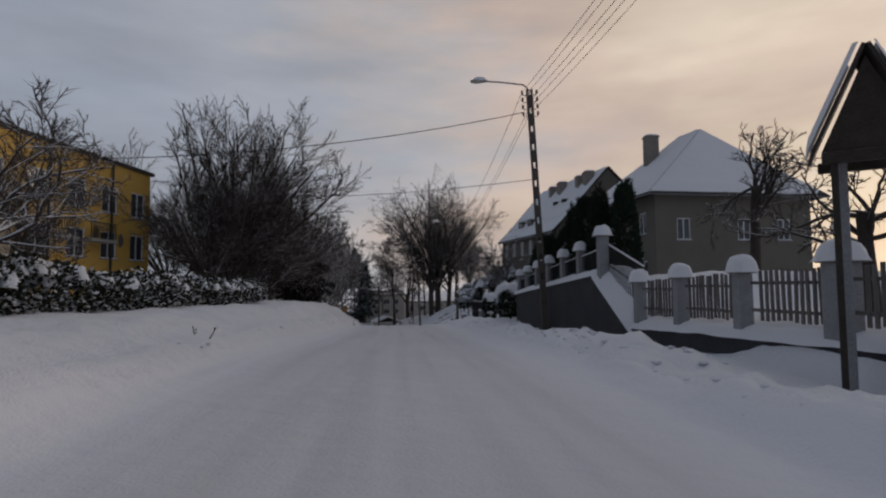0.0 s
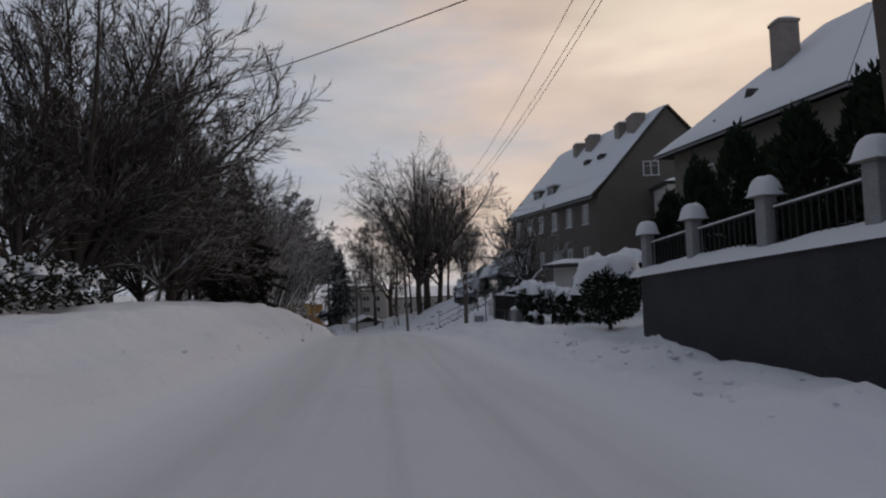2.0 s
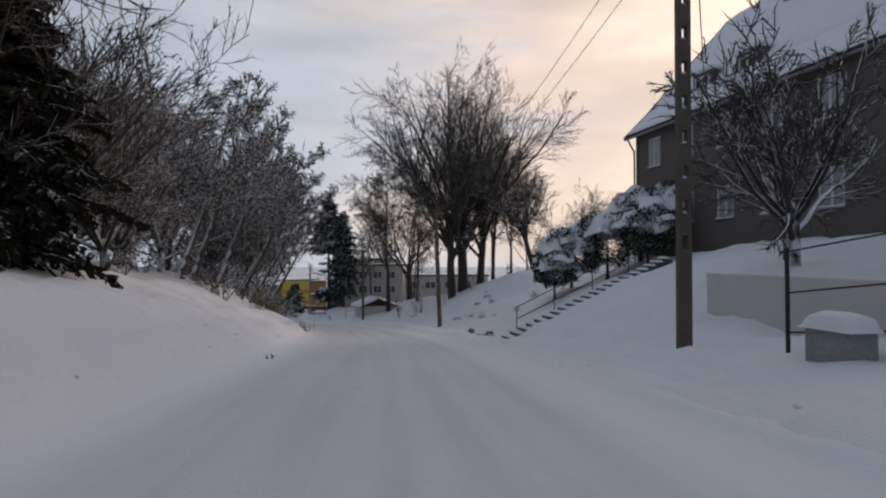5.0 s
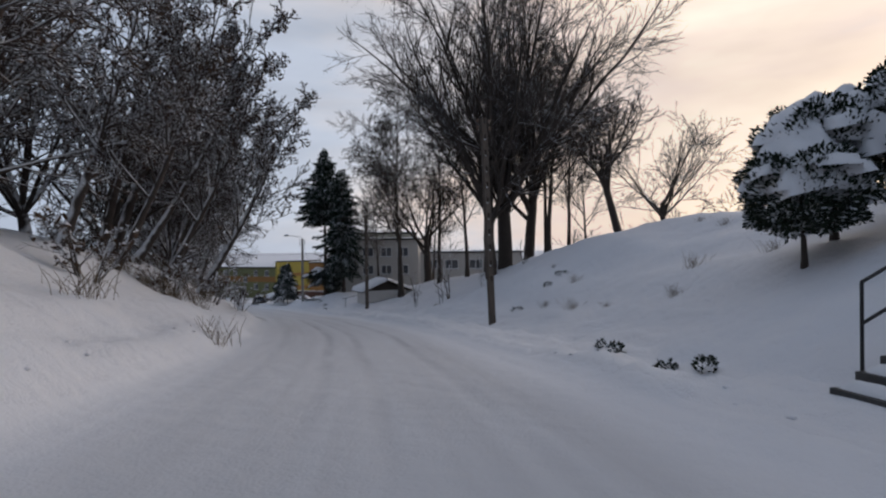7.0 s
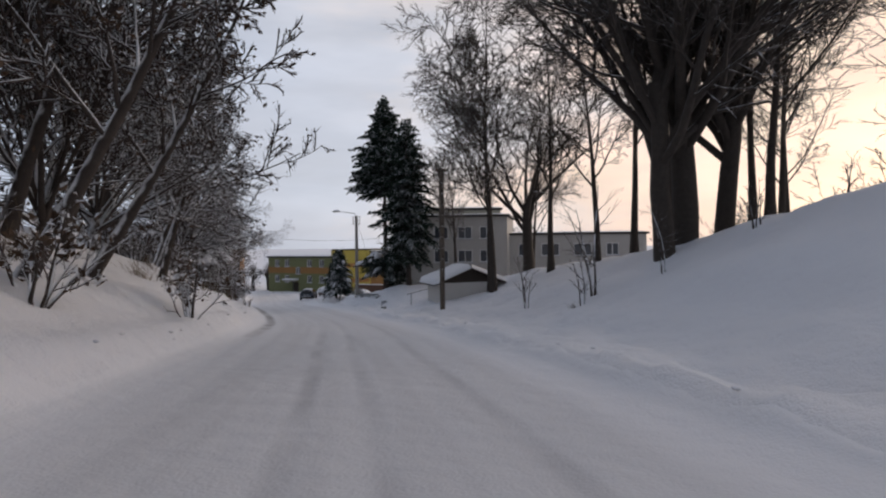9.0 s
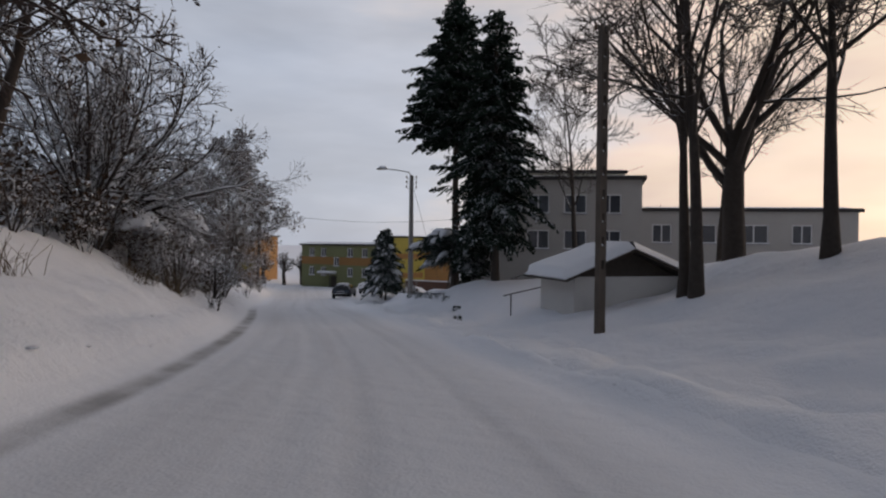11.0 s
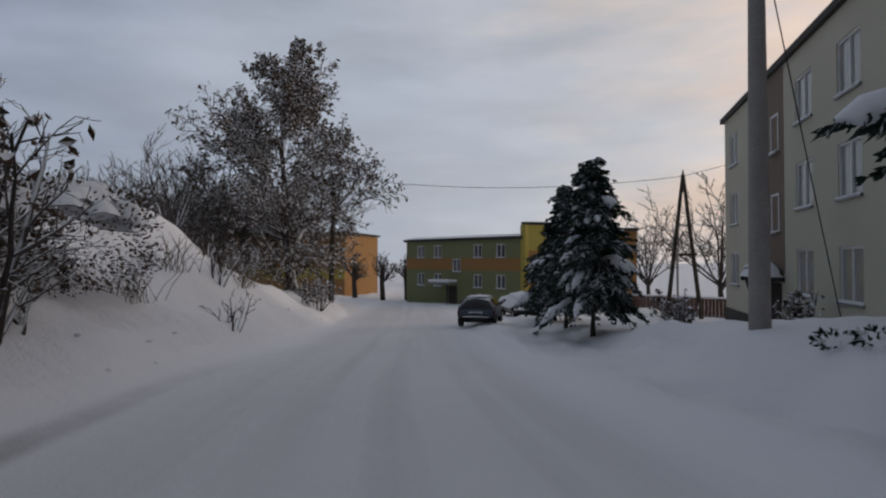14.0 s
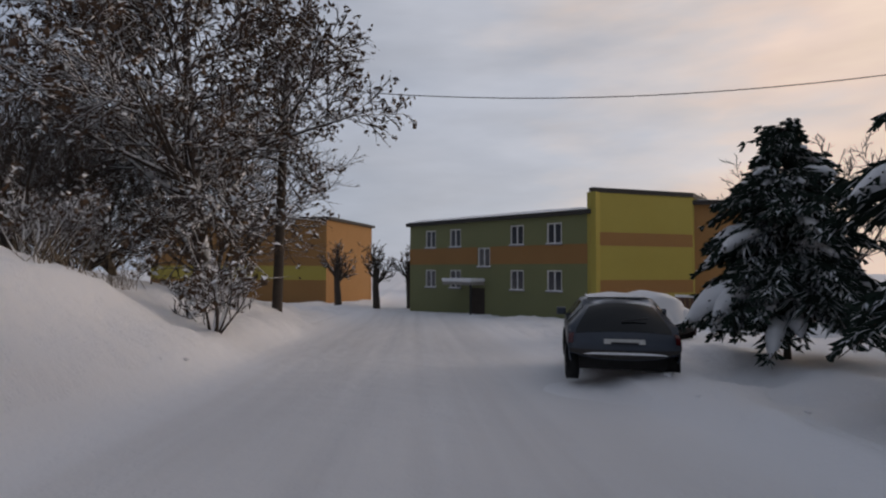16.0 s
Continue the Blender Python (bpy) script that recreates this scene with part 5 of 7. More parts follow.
def picket_fence():
    ys = (15.6, 13.5, 11.2, 8.95, 6.6, 4.5, 2.2, -.1, -2.4, -4.7)
    proto = boxes((-.018, -.035, 0, .018, .035, .95), bevel=0.006)
    me = bpy.data.meshes.new("picket")
    proto.to_mesh(me)
    proto.free()
    me.materials.append(M_PICKET)
    for b, a in zip(ys, ys[1:]):
        f = tagged(new("picket_fence"), "weathered wooden picket fence panel in snow", "fence", "picket fence panels")
        z = lambda y: float(centre_z(y)) + .86
        for t in (.18, .70):
            part("rail", boxes((-.02, 0, -.03, .02, b - a - .4, .03), m=wall_frame((wall_x(a + .2) + .26, a + .2), (wall_x(b - .2) + .26, b - .2), z((a + b) / 2) + t) @ pose(0, 0, 0, 0, 0, -90)), M_PICKET, f)
        n = int((b - a - .5) / .135)
        for i in range(n):
            y = a + .25 + i * .135
            p = new("picket", me)
            p.parent = f
            p.matrix_basis = pose(wall_x(y) + .24, y, z(y) + random.uniform(-.03, .02), random.uniform(-1.5, 1.5), random.uniform(-1, 1), 5)


picket_fence()


# narrow steep-roofed wayside canopy before the fence
def canopy():
    g = empty("wayside_canopy", 5.93, 7.95, .22, -30, "narrow dark wooden roadside canopy with steep snowy roof", "canopy")
    part("front_post", boxes((-.44, -.70, -.5, -.36, -.62, 3.0), bevel=.01), M_WOOD_DARK, g)
    part("rear_post", boxes((-.40, -.30, -.5, -.22, -.12, 3.2), bevel=.02), M_PILLAR, g)
    for s in (-1, 1):
        q = [(s * .62, -.80, 2.95), (s * .62, .25, 2.95), (0, .25, 4.35), (0, -.80, 4.35)]
        slab("roof", q, .05, M_WOOD_DARK, g)
        roof_snow([(a + s * .05, b, c + .03) for a, b, c in q], g, .10, seed=s + 9, n=8)
    part("gable_board", prism([(-.54, 2.96), (.54, 2.96), (0, 4.22)], -.7, -.65, "y"), M_WOOD_DARK, g)
    part("beam", boxes((-.54, -.76, 2.80, .54, -.62, 2.95), bevel=.01), M_WOOD_DARK, g)
    part("beam", boxes((-.54, .05, 2.80, .54, .18, 2.95), bevel=.01), M_WOOD_DARK, g)
    return g


canopy()

# ---------------------------------------------------------------- street poles


def street_pole(x, y, h, label, lean=(0, 0), lamp=True, solid=False, arm=(-1.9, -.25), rz=0, insul=4, z=None, mat=None, steps_=True):
    gz = ground_z(x, y) if z is None else z
    p = empty("street_lamp" if lamp else "utility_pole", x, y, gz, rz, label, "street lamp" if lamp else "pole")
    p.matrix_world = Matrix.Translation((x, y, gz)) @ Euler((-lean[1], lean[0], radians(rz))).to_matrix().to_4x4()
    mat = mat or M_POLE
    if solid:
        P, R = np.array([[[0, 0, -.6], [0, 0, h * .5], [0, 0, h]]]), np.array([[.19, .16, .13]])
        mesh_from("post", [tube_data(P, R, 12)], mat, p)
    else:
        bm = bmesh.new()
        n = 14
        for i in range(n):
            za, zb = -.6 + (h + .6) * i / n, -.6 + (h + .6) * (i + 1) / n
            wa = .135
            box(bm, -wa, -.09, za, -wa + .08, .09, zb)
            box(bm, wa - .08, -.09, za, wa, .09, zb)
            box(bm, -wa + .08, -.09, za, wa - .08, .09, za + (zb - za) * (.62 if i > 2 else 1.0))
        bmesh.ops.remove_doubles(bm, verts=bm.verts, dist=1e-4)
        part("post", bm, mat, p)
        if steps_:
            for i in range(4, 13):
                za = -.6 + (h + .6) * i / n + (h + .6) / n * .62
                snow_lump("snow_patch", .16, .12, .06, i, p, pose(0, -.01, za), (4, 4), .1)
    for i in range(insul):
        z = h - .25 - .32 * (i // 2)
        s = -1 if i % 2 else 1
        tube("hook", [(0, 0, z), (s * .30, 0, z), (s * .32, 0, z + .08)], .014, M_BLACKMETAL, p, 5)
        P, R = np.array([[[s * .32, 0, z + .06], [s * .32, 0, z + .12], [s * .32, 0, z + .20], [s * .32, 0, z + .24]]]), np.array([[.05, .055, .04, .02]])
        mesh_from("insulator", [tube_data(P, R, 8)], M_CERAMIC, p)
    if lamp:
        ax, ay = arm
        tube("lamp_arm", [(0, 0, h - .5), (0, 0, h - .05), (ax * .12, ay * .12, h + .22), (ax * .6, ay * .6, h + .34), (ax, ay, h + .40)], .035, M_ZINC, p, 7)
        u = Vector((ax, ay, 0)).normalized()
        mm = Matrix(((u.x, -u.y, 0, ax), (u.y, u.x, 0, ay), (0, 0, 1, h + .40), (0, 0, 0, 1)))
        vs, fs = [], []
        prof = [(-.15, .03, .03), (0, .07, .06), (.2, .15, .09), (.45, .17, .11), (.62, .12, .08), (.70, .04, .03)]
        for u_, w, hh in prof:
            for j in range(10):
                a = j * 2 * math.pi / 10
                vs.append(tuple(mm @ Vector((u_, w * math.cos(a), hh * math.sin(a) * (1 if math.sin(a) > 0 else .7)))))
        fs = [(i * 10 + j, i * 10 + (j + 1) % 10, i * 10 + 10 + (j + 1) % 10, i * 10 + 10 + j) for i in range(len(prof) - 1) for j in range(10)] + [tuple(range(9, -1, -1)), tuple(range(50, 60))]
        hd = part("lamp_head", (vs, fs), M_LAMPGLASS, p, "pale oval lamp head", True)
        snow_lump("lamp_snow", .62, .30, .13, 4, hd, mm @ pose(.28, 0, .07), (8, 6), .2, "", .4, 2.2)
    return p


PA = (4.1, 24.1)
pole_a = street_pole(*PA, 10.7, "leaning concrete street lamp pole beside the dark wall", lean=(-.052, 0), insul=8)
pole_b = street_pole(.72, 57.0, 9.7, "perforated concrete street lamp pole in a snowy verge", lean=(.004, 0), insul=6)
pole_c = street_pole(-4.75, 88.6, 9.2, "dark perforated concrete pole at the foot of the snowy slope", lamp=False, lean=(-.045, 0), insul=4, rz=34)
pole_d = street_pole(-14.9, 116.6, 9.0, "dark perforated pole flecked with snow beside the road", lamp=False, lean=(.0, 0), insul=2, rz=44)
pole_e = street_pole(-26.27, 135.4, 7.9, "round grey concrete street lamp pole on a snow mound", solid=True, mat=M_POLE_GREY, insul=6, rz=20, arm=(-1.65, .1))
pole_f = street_pole(-48.6, 153.2, 8.2, "dark wooden utility pole under the oak", lamp=False, solid=True, mat=M_WOOD_DARK, insul=2, lean=(.03, 0))
pole_z = street_pole(8.6, -13.0, 10.2, "perforated concrete street pole by the fence", lamp=False, insul=8)


def a_frame():
    x, y = -28.0, 158.6
    z = ground_z(x, y)
    p = empty("utility_pole", x, y, z, 30, "dark wooden A-frame utility pole", "pole")
    for s in (-1, 1):
        tube("leg", [(s * 1.1, 0, -.5), (0, 0, 8.3)], .13, M_WOOD_DARK, p, 8, "", .10)
    part("crossbar", boxes((-.75, -.06, 3.6, .75, .06, 3.75)), M_WOOD_DARK, p)
    P, R = np.array([[[0, 0, 8.2], [0, 0, 8.35], [0, 0, 8.6]]]), np.array([[.06, .07, .02]])
    mesh_from("insulator", [tube_data(P, R, 8)], M_CERAMIC, p)
    q = empty("post", x + 2.6, y + 1.5, z, 0, "thin post with two short crossbars", "post")
    tube("shaft", [(0, 0, -.3), (0, 0, 4.4)], .07, M_WOOD_DARK, q)
    part("arm", boxes((-.5, -.04, 3.5, .5, .04, 3.58), (-.4, -.04, 4.1, .4, .04, 4.18)), M_WOOD_DARK, q)
    r = empty("post", x - .3, y - .9, z, 0, "pale concrete post beside the A-frame pole", "post")
    tube("shaft", [(0, 0, -.2), (0, 0, 4.0)], .06, M_POLE_GREY, r, 7)


a_frame()


def cable(a, b, sag, r=0.012, n=22):
    a, b = Vector(a), Vector(b)
    pts = []
    for i in range(n + 1):
        t = i / n
        p = a.lerp(b, t)
        p.z -= sag * 4 * t * (1 - t)
        pts.append(tuple(p))
    c = tube("overhead_cable", pts, r, M_CABLE, None, 4)
    return tagged(c, "thin black overhead power cable", "cable", "overhead cables")


def head(p, s, k=0):
    h = max(c.matrix_world.translation.z for c in [p])
    return p.matrix_world @ Vector(s)


for _k, (_s, _z) in enumerate(((.32, 10.6), (-.32, 10.6), (.32, 10.3), (-.32, 10.3), (.32, 9.95))):
    cable(head(pole_a, (_s, 0, _z)), head(pole_z, (_s, 0, _z)), .7)
    if _k < 3:
        cable(head(pole_a, (_s, 0, _z)), head(pole_b, (_s, 0, _z - 1.05)), .8)
    if _k < 2:
        cable(head(pole_b, (_s, 0, _z - 1.05)), head(pole_c, (_s, 0, 9.0 - .3 * _k)), 0.8)
        cable(head(pole_c, (_s, 0, 9.0 - .3 * _k)), head(pole_d, (_s, 0, 8.8)), 0.7)
cable(head(pole_a, (-.3, 0, 9.7)), (-21.9, 18.0, 6.0), 1.0, .018)
cable(head(pole_a, (-.15, 0, 6.7)), (-17.6, 43.5, 8.8), .5, .014)
cable(head(pole_b, (.3, 0, 8.7)), (9.2, 74.0, 8.0), .5, .016)
cable(head(pole_f, (0, 0, 8.0)), (-28.0, 158.6, ground_z(-28.0, 158.6) + 8.2), .7, .016)
cable((-28.0, 158.6, ground_z(-28.0, 158.6) + 8.2), (-10, 150.0, 1.5), .4, .016)
cable(head(pole_e, (.1, 0, 7.2)), (-24.6, 137.6, ground_z(-24.6, 137.6)), .05, .012)

# ---------------------------------------------------------------- hedges, gate, stairs, shed
_rng = random.Random(5)
for _y in np.arange(6.0, 37.0, 1.55):
    _x = float(centre_x(_y)) - 9.3
    clump_bush("hedge", _x, _y, int(_y * 10), 0.75, 1.0, 1.25 + .15 * math.sin(_y), "clipped hedge section with brown-green leaves and snow tufts", M_HEDGE, 1500, .13, .05, category="hedge", trunk=False, group="roadside hedge", snow=21)

for _i in range(23):
    _y = 19.1 + _i * .64
    _x = wall_x(_y) + 1.25 + .40 * math.sin(_i * 2.3)
    _h = 3.25 - .045 * _i + .35 * math.sin(_i * 1.7) + .25 * math.sin(_i * 4.1)
    clump_bush("thuja", _x, _y, 100 + _i, .58, .56, _h, "tall dark green thuja behind the garden wall", M_THUJA, 2000, .20, .035, category="tree", upward=1.5, group="thuja row", cone=.58, z=1.55 - .04 * _i)


def capped_shrub(x, y, seed, rx, ry, h, cap, stem, label):
    """A clipped evergreen on a bare stem, with a deep uneven cushion of snow sunk into its top."""
    b = clump_bush("evergreen_shrub", x, y, seed, rx, ry, h - stem, label, M_THUJA, int(3900 * (rx + ry)), .14, .035, base=stem, snow=0, group="garden shrubs")
    for k in range(4):
        a, q = 2.2 * k + seed, .34 * (k > 0)
        w = 1.95 if k == 0 else 1.35 - .12 * k
        snow_lump("snow_cushion", rx * w, ry * w, cap * (1.15 if k == 0 else 1.0), seed * 3 + k, b, pose(q * rx * math.cos(a), q * ry * math.sin(a), h - cap * (.55 if k == 0 else .45), 8 * math.sin(a) * (k > 0), -8 * math.cos(a) * (k > 0), 40 * seed + 70 * k), (14, 14), .7, "deep rounded cushion of snow" if k == 0 else "", .45, 2.7)
    return b


for _i, (_x, _y, _rx, _ry, _h, _c, _st) in enumerate(((3.75, 34.7, .80, 1.15, 2.0, .40, .25), (4.3, 38.0, .80, .95, 1.5, .44, .45), (3.85, 40.7, .46, .50, 1.35, .28, .50), (3.8, 43.2, .44, .48, 1.65, .34, .55),
        (3.3, 45.2, .80, .70, 1.75, .38, .30), (5.7, 42.4, .95, .9, 1.3, .46, .10), (5.2, 39.9, .6, .6, .95, .36, .10), (7.2, 42.4, .80, .80, 2.5, .36, .40), (5.0, 45.8, .7, .7, 1.35, .32, .20), (3.9, 52.4, .8, .8, 1.75, .16, .20))):
    capped_shrub(_x, _y, 150 + _i, _rx * .84, _ry * .84, _h, _c, _st, "dark evergreen shrub under a thick cushion of snow")
for _i, (_x, _y, _s) in enumerate(((3.15, 44.0, .60), (4.3, 43.0, .75), (4.6, 41.2, .7), (5.2, 39.2, .7))):
    _l = capped_shrub(_x, _y, 170 + _i, _s * .55, _s * .5, .36, .34, .0, "low garden plant nearly buried under snow")


def iron_gate():
    a, b = Vector((2.88, 47.5)), Vector((2.13, 50.8))
    m = wall_frame(b, a, -1.72)
    L = (b - a).length
    g = tagged(new("metal_gate"), "black metal driveway gate with sheet infill and snow-topped rail", "gate")
    for x in (0, L / 2, L):
        part("post", boxes((x - .06, -.06, -.4, x + .06, .06, 1.75), m=m), M_BLACKMETAL, g)
    for t in (.12, .78, 1.62):
        part("rail", boxes((.06, -.03, t - .03, L - .06, .03, t + .03), m=m), M_BLACKMETAL, g)
    n = 30
    for i in range(n):
        x = .12 + (L - .24) * i / (n - 1)
        part("bar", boxes((x - .012, -.014, .06, x + .012, .014, 1.60), m=m), M_BLACKMETAL, g)
    part("infill_panel", boxes((.08, .035, .78, L - .08, .05, 1.60), m=m), M_BLACKMETAL, g)
    part("infill_panel", boxes((.08, .035, .10, L / 2 - .5, .05, .76), m=m), M_BLACKMETAL, g)
    tube("snow_line", [tuple(m @ Vector((x, 0, 1.67))) for x in (.05, L * .4, L - .05)], .045, M_CAP, g, 6)
    p = empty("pillar", 3.0, 47.15, -1.72, 12, "slim pale gate pillar overgrown with a snowy climber", "pillar")
    part("shaft", boxes((-.09, -.09, -.4, .09, .09, 2.05), bevel=.015), M_PILLAR, p)
    rng = np.random.default_rng(71)
    P, R = grow(rng, *trunk_line(rng, 1.9, .02, 6, (.05, -.03), .06, (-.10, -.06, 0)), 26, .05, 1, .22, 80, 4, .0, .25, .8, .5)
    mesh_from("climber", [tube_data(P, R, 4)], M_TWIG_SNOWY, p, True, "bare climber dusted with snow")
    snow_lump("snow_cap", .3, .3, .14, 8, p, pose(0, 0, 2.05))
    c = empty("waste_bin", 2.72, 46.0, -1.66, 12, "grey wheeled bin with snow on its lid", "bin")
    part("body", boxes((-.30, -.36, -.2, .30, .36, .92), bevel=.03), M_PILLAR, c)
    part("lid", boxes((-.34, -.40, .92, .34, .40, .98), bevel=.02), M_ROOF_EDGE, c)
    snow_lump("snow_cap", .72, .84, .14, 5, c, pose(0, 0, .98))
    f = tagged(new("mesh_fence"), "thin dark wire fence running on from the gate", "fence")
    pts = []
    for x, y in ((2.05, 51.2), (1.72, 52.8), (1.36, 54.5)):
        z = ground_z(x, y)
        tube("post", [(x, y, z - .3), (x, y, z + 1.75)], .035, M_BLACKMETAL, f)
        pts.append((x, y, z))
    for t in (.35, 1.0, 1.68):
        tube("rail", [(x, y, z + t) for x, y, z in pts], .016, M_BLACKMETAL, f, 5)
    b = empty("meter_box", 1.30, 53.2, ground_z(1.30, 53.2), 8, "grey meter box before the wire fence with snow on top", "box")
    part("body", boxes((-.22, -.40, -.2, .22, .40, .45), bevel=.03), M_PILLAR, b)
    snow_lump("snow_cap", .6, .95, .2, 3, b, pose(0, 0, .45))
    tagged(part("boundary_wall", boxes((2.6, 53.2, -3.2, 2.8, 60.0, -.75), bevel=.02), M_WHITEWALL), "low white garden wall behind the wire fence", "wall")


iron_gate()


def stairs():
    s = tagged(new("stairs"), "snow-covered concrete stairs up the bank", "stairs")
    a, b = Vector((-1.55, 69.75)), Vector((6.5, 71.9))
    u = (b - a).normalized()
    z0 = ground_z(a.x, a.y) - .1
    n = 21
    rise, run = .175, (b - a).length / n
    m = wall_frame(a, b)
    for i in range(n):
        st = part("step", boxes((i * run, 0, z0 + i * rise - .9, (i + 1) * run + .04, .85, z0 + (i + 1) * rise), m=m), M_STAIR, s)
        snow_lump("tread_snow", run * .80, .84, .10, i, st, m @ pose((i + .60) * run, .42, z0 + (i + 1) * rise), (5, 10), .4, "", .0, 4)
    h = tagged(new("handrail"), "black steel handrail beside the stairs", "railing")
    pts = []
    for i in (2.2, 7, 12, 17):
        p = m @ Vector((i * run, 1.15, z0 + i * rise))
        tube("post", [tuple(p - Vector((0, 0, .4))), tuple(p + Vector((0, 0, 1.05)))], .024, M_BLACKMETAL, h)
        pts.append(p)
    for t in (.5, 1.05):
        tube("rail", [tuple(p + Vector((0, 0, t))) for p in pts], .024, M_BLACKMETAL, h)


stairs()

for _i, (_x, _y, _rx, _h) in enumerate(((1.9, 77.0, 1.2, 2.0), (3.0, 77.6, 1.6, 2.7), (4.8, 76.6, 1.6, 3.0), (6.8, 77.0, 1.7, 3.2), (8.6, 76.4, 1.7, 3.3), (6.4, 74.8, 1.2, 2.5))):
    _yew = clump_bush("yew", _x, _y, 200 + _i, _rx, 1.3, _h, "spreading dark yew bowed under heavy snow", M_YEW, 10500, .13, .030, base=.75, snow=9, group="yews above the stairs")
    for _k in range(4):
        _a = 2.1 * _k + _i
        _q = .62 * _rx * (_k > 0)
        snow_lump("snow_pillow", _rx * (1.75 if _k == 0 else 1.05), 2.1 if _k == 0 else 1.25, .85 if _k == 0 else .6, 240 + 9 * _i + _k, _yew, pose(_q * math.cos(_a), _q * .8 * math.sin(_a), .62 + _h * (.78 if _k == 0 else .66), 16 * math.sin(_a) * (_k > 0), -16 * math.cos(_a) * (_k > 0), 40 * _k), (16, 16), .9, "", .55, 2.0)


def shed():
    z = ground_z(-14.5, 122.6) - .1
    s = tagged(new("shed"), "low whitewashed shed with a snow-laden gable roof", "shed")
    a, b = (-15.63, 120.56), (-11.68, 122.71)
    c, d = (-13.02, 125.17), (-16.97, 123.02)
    zt = -6.5
    wall_run("wall", s, a, b, z - 1, zt, M_WHITEWALL)
    wall_run("wall", s, d, a, z - 1, zt, M_WHITEWALL)
    wall_run("wall", s, b, c, z - 1, zt, M_WHITEWALL)
    wall_run("wall", s, c, d, z - 1, zt, M_WHITEWALL)
    m = wall_frame(a, b)
    W = math.hypot(b[0] - a[0], b[1] - a[1])
    gb = prism([(.1, zt), (W - .1, zt), (W / 2, zt + .93)], .02, .10, "y")
    bmesh.ops.transform(gb, matrix=m, verts=gb.verts)
    part("gable_board", gb, M_WOOD_DARK, s)
    for x0 in (-.55, W + .55):
        q = [m @ Vector(p) for p in ((x0, -.45, zt - .16), (x0, 3.3, zt - .16), (W / 2, 3.3, zt + .95), (W / 2, -.45, zt + .95))]
        slab("roof", q, .08, M_WOOD_DARK, s)
        roof_snow([p + Vector((0, 0, .085)) for p in q], s, .36, seed=x0, n=12)
    h = tagged(new("handrail"), "short black handrail by the shed", "railing")
    p, q = Vector((-18.45, 122.4, -7.45)), Vector((-16.95, 123.2, -7.10))
    tube("rail", [tuple(p), tuple(q)], .025, M_BLACKMETAL, h)
    for k in (.2, 1.0):
        r = p.lerp(q, k)
        tube("post", [(r.x, r.y, ground_z(r.x, r.y) - .3), tuple(r)], .025, M_BLACKMETAL, h)


shed()


def long_rail(y0, y1, d, hh, label):
    h = tagged(new("handrail"), label, "railing")
    pts = []
    for y in np.arange(y0, y1 + .1, 1.8):
        x = float(centre_x(y)) + d
        z = ground_z(x, y)
        tube("post", [(x, y, z - .3), (x, y, z + hh)], .03, M_BLACKMETAL, h)
        pts.append((x, y, z + hh))
    for t in (0, -.45):
        tube("rail", [(x, y, z + t) for x, y, z in pts], .026, M_BLACKMETAL, h)


long_rail(127, 139, 15.0, 1.05, "black pipe railing along the upper path")


def satellite_dish(x, y, z, seed):
    d = empty("satellite_dish", x, y, z, -35, "pale grey round satellite dish on a facade bracket", "satellite dish", "satellite dishes")
    vs, fs = [], []
    for r in range(4):
        for k in range(18):
            a, q = k * math.pi / 9, .42 * r / 3 + .02
            vs.append((q * math.cos(a), -.25 + .45 * q * q, q * math.sin(a)))
    fs = [(r * 18 + k, r * 18 + (k + 1) % 18, (r + 1) * 18 + (k + 1) % 18, (r + 1) * 18 + k) for r in range(3) for k in range(18)] + [tuple(range(17, -1, -1))]
    part("dish", (vs, fs), M_ZINC, d, "", True)
    P = [(.40 * math.cos(k * math.pi / 12), -.17, .40 * math.sin(k * math.pi / 12)) for k in range(25)]
    tube("rim", P, .02, M_ROOF_EDGE, d, 5)
    tube("feed_arm", [(0, -.24, -.38), (0, -.62, -.05)], .015, M_BLACKMETAL, d, 5)
    part("feed_horn", boxes((-.04, -.68, -.08, .04, -.58, .02), bevel=.01), M_BLACKMETAL, d)
    tube("bracket", [(0, -.23, 0), (0, 0, -.05), (-.55, .3, -.05)], .025, M_BLACKMETAL, d, 5)


satellite_dish(-21.45, 33.6, 4.7, 1)
satellite_dish(-21.35, 36.0, 4.4, 2)

# ---------------------------------------------------------------- cars


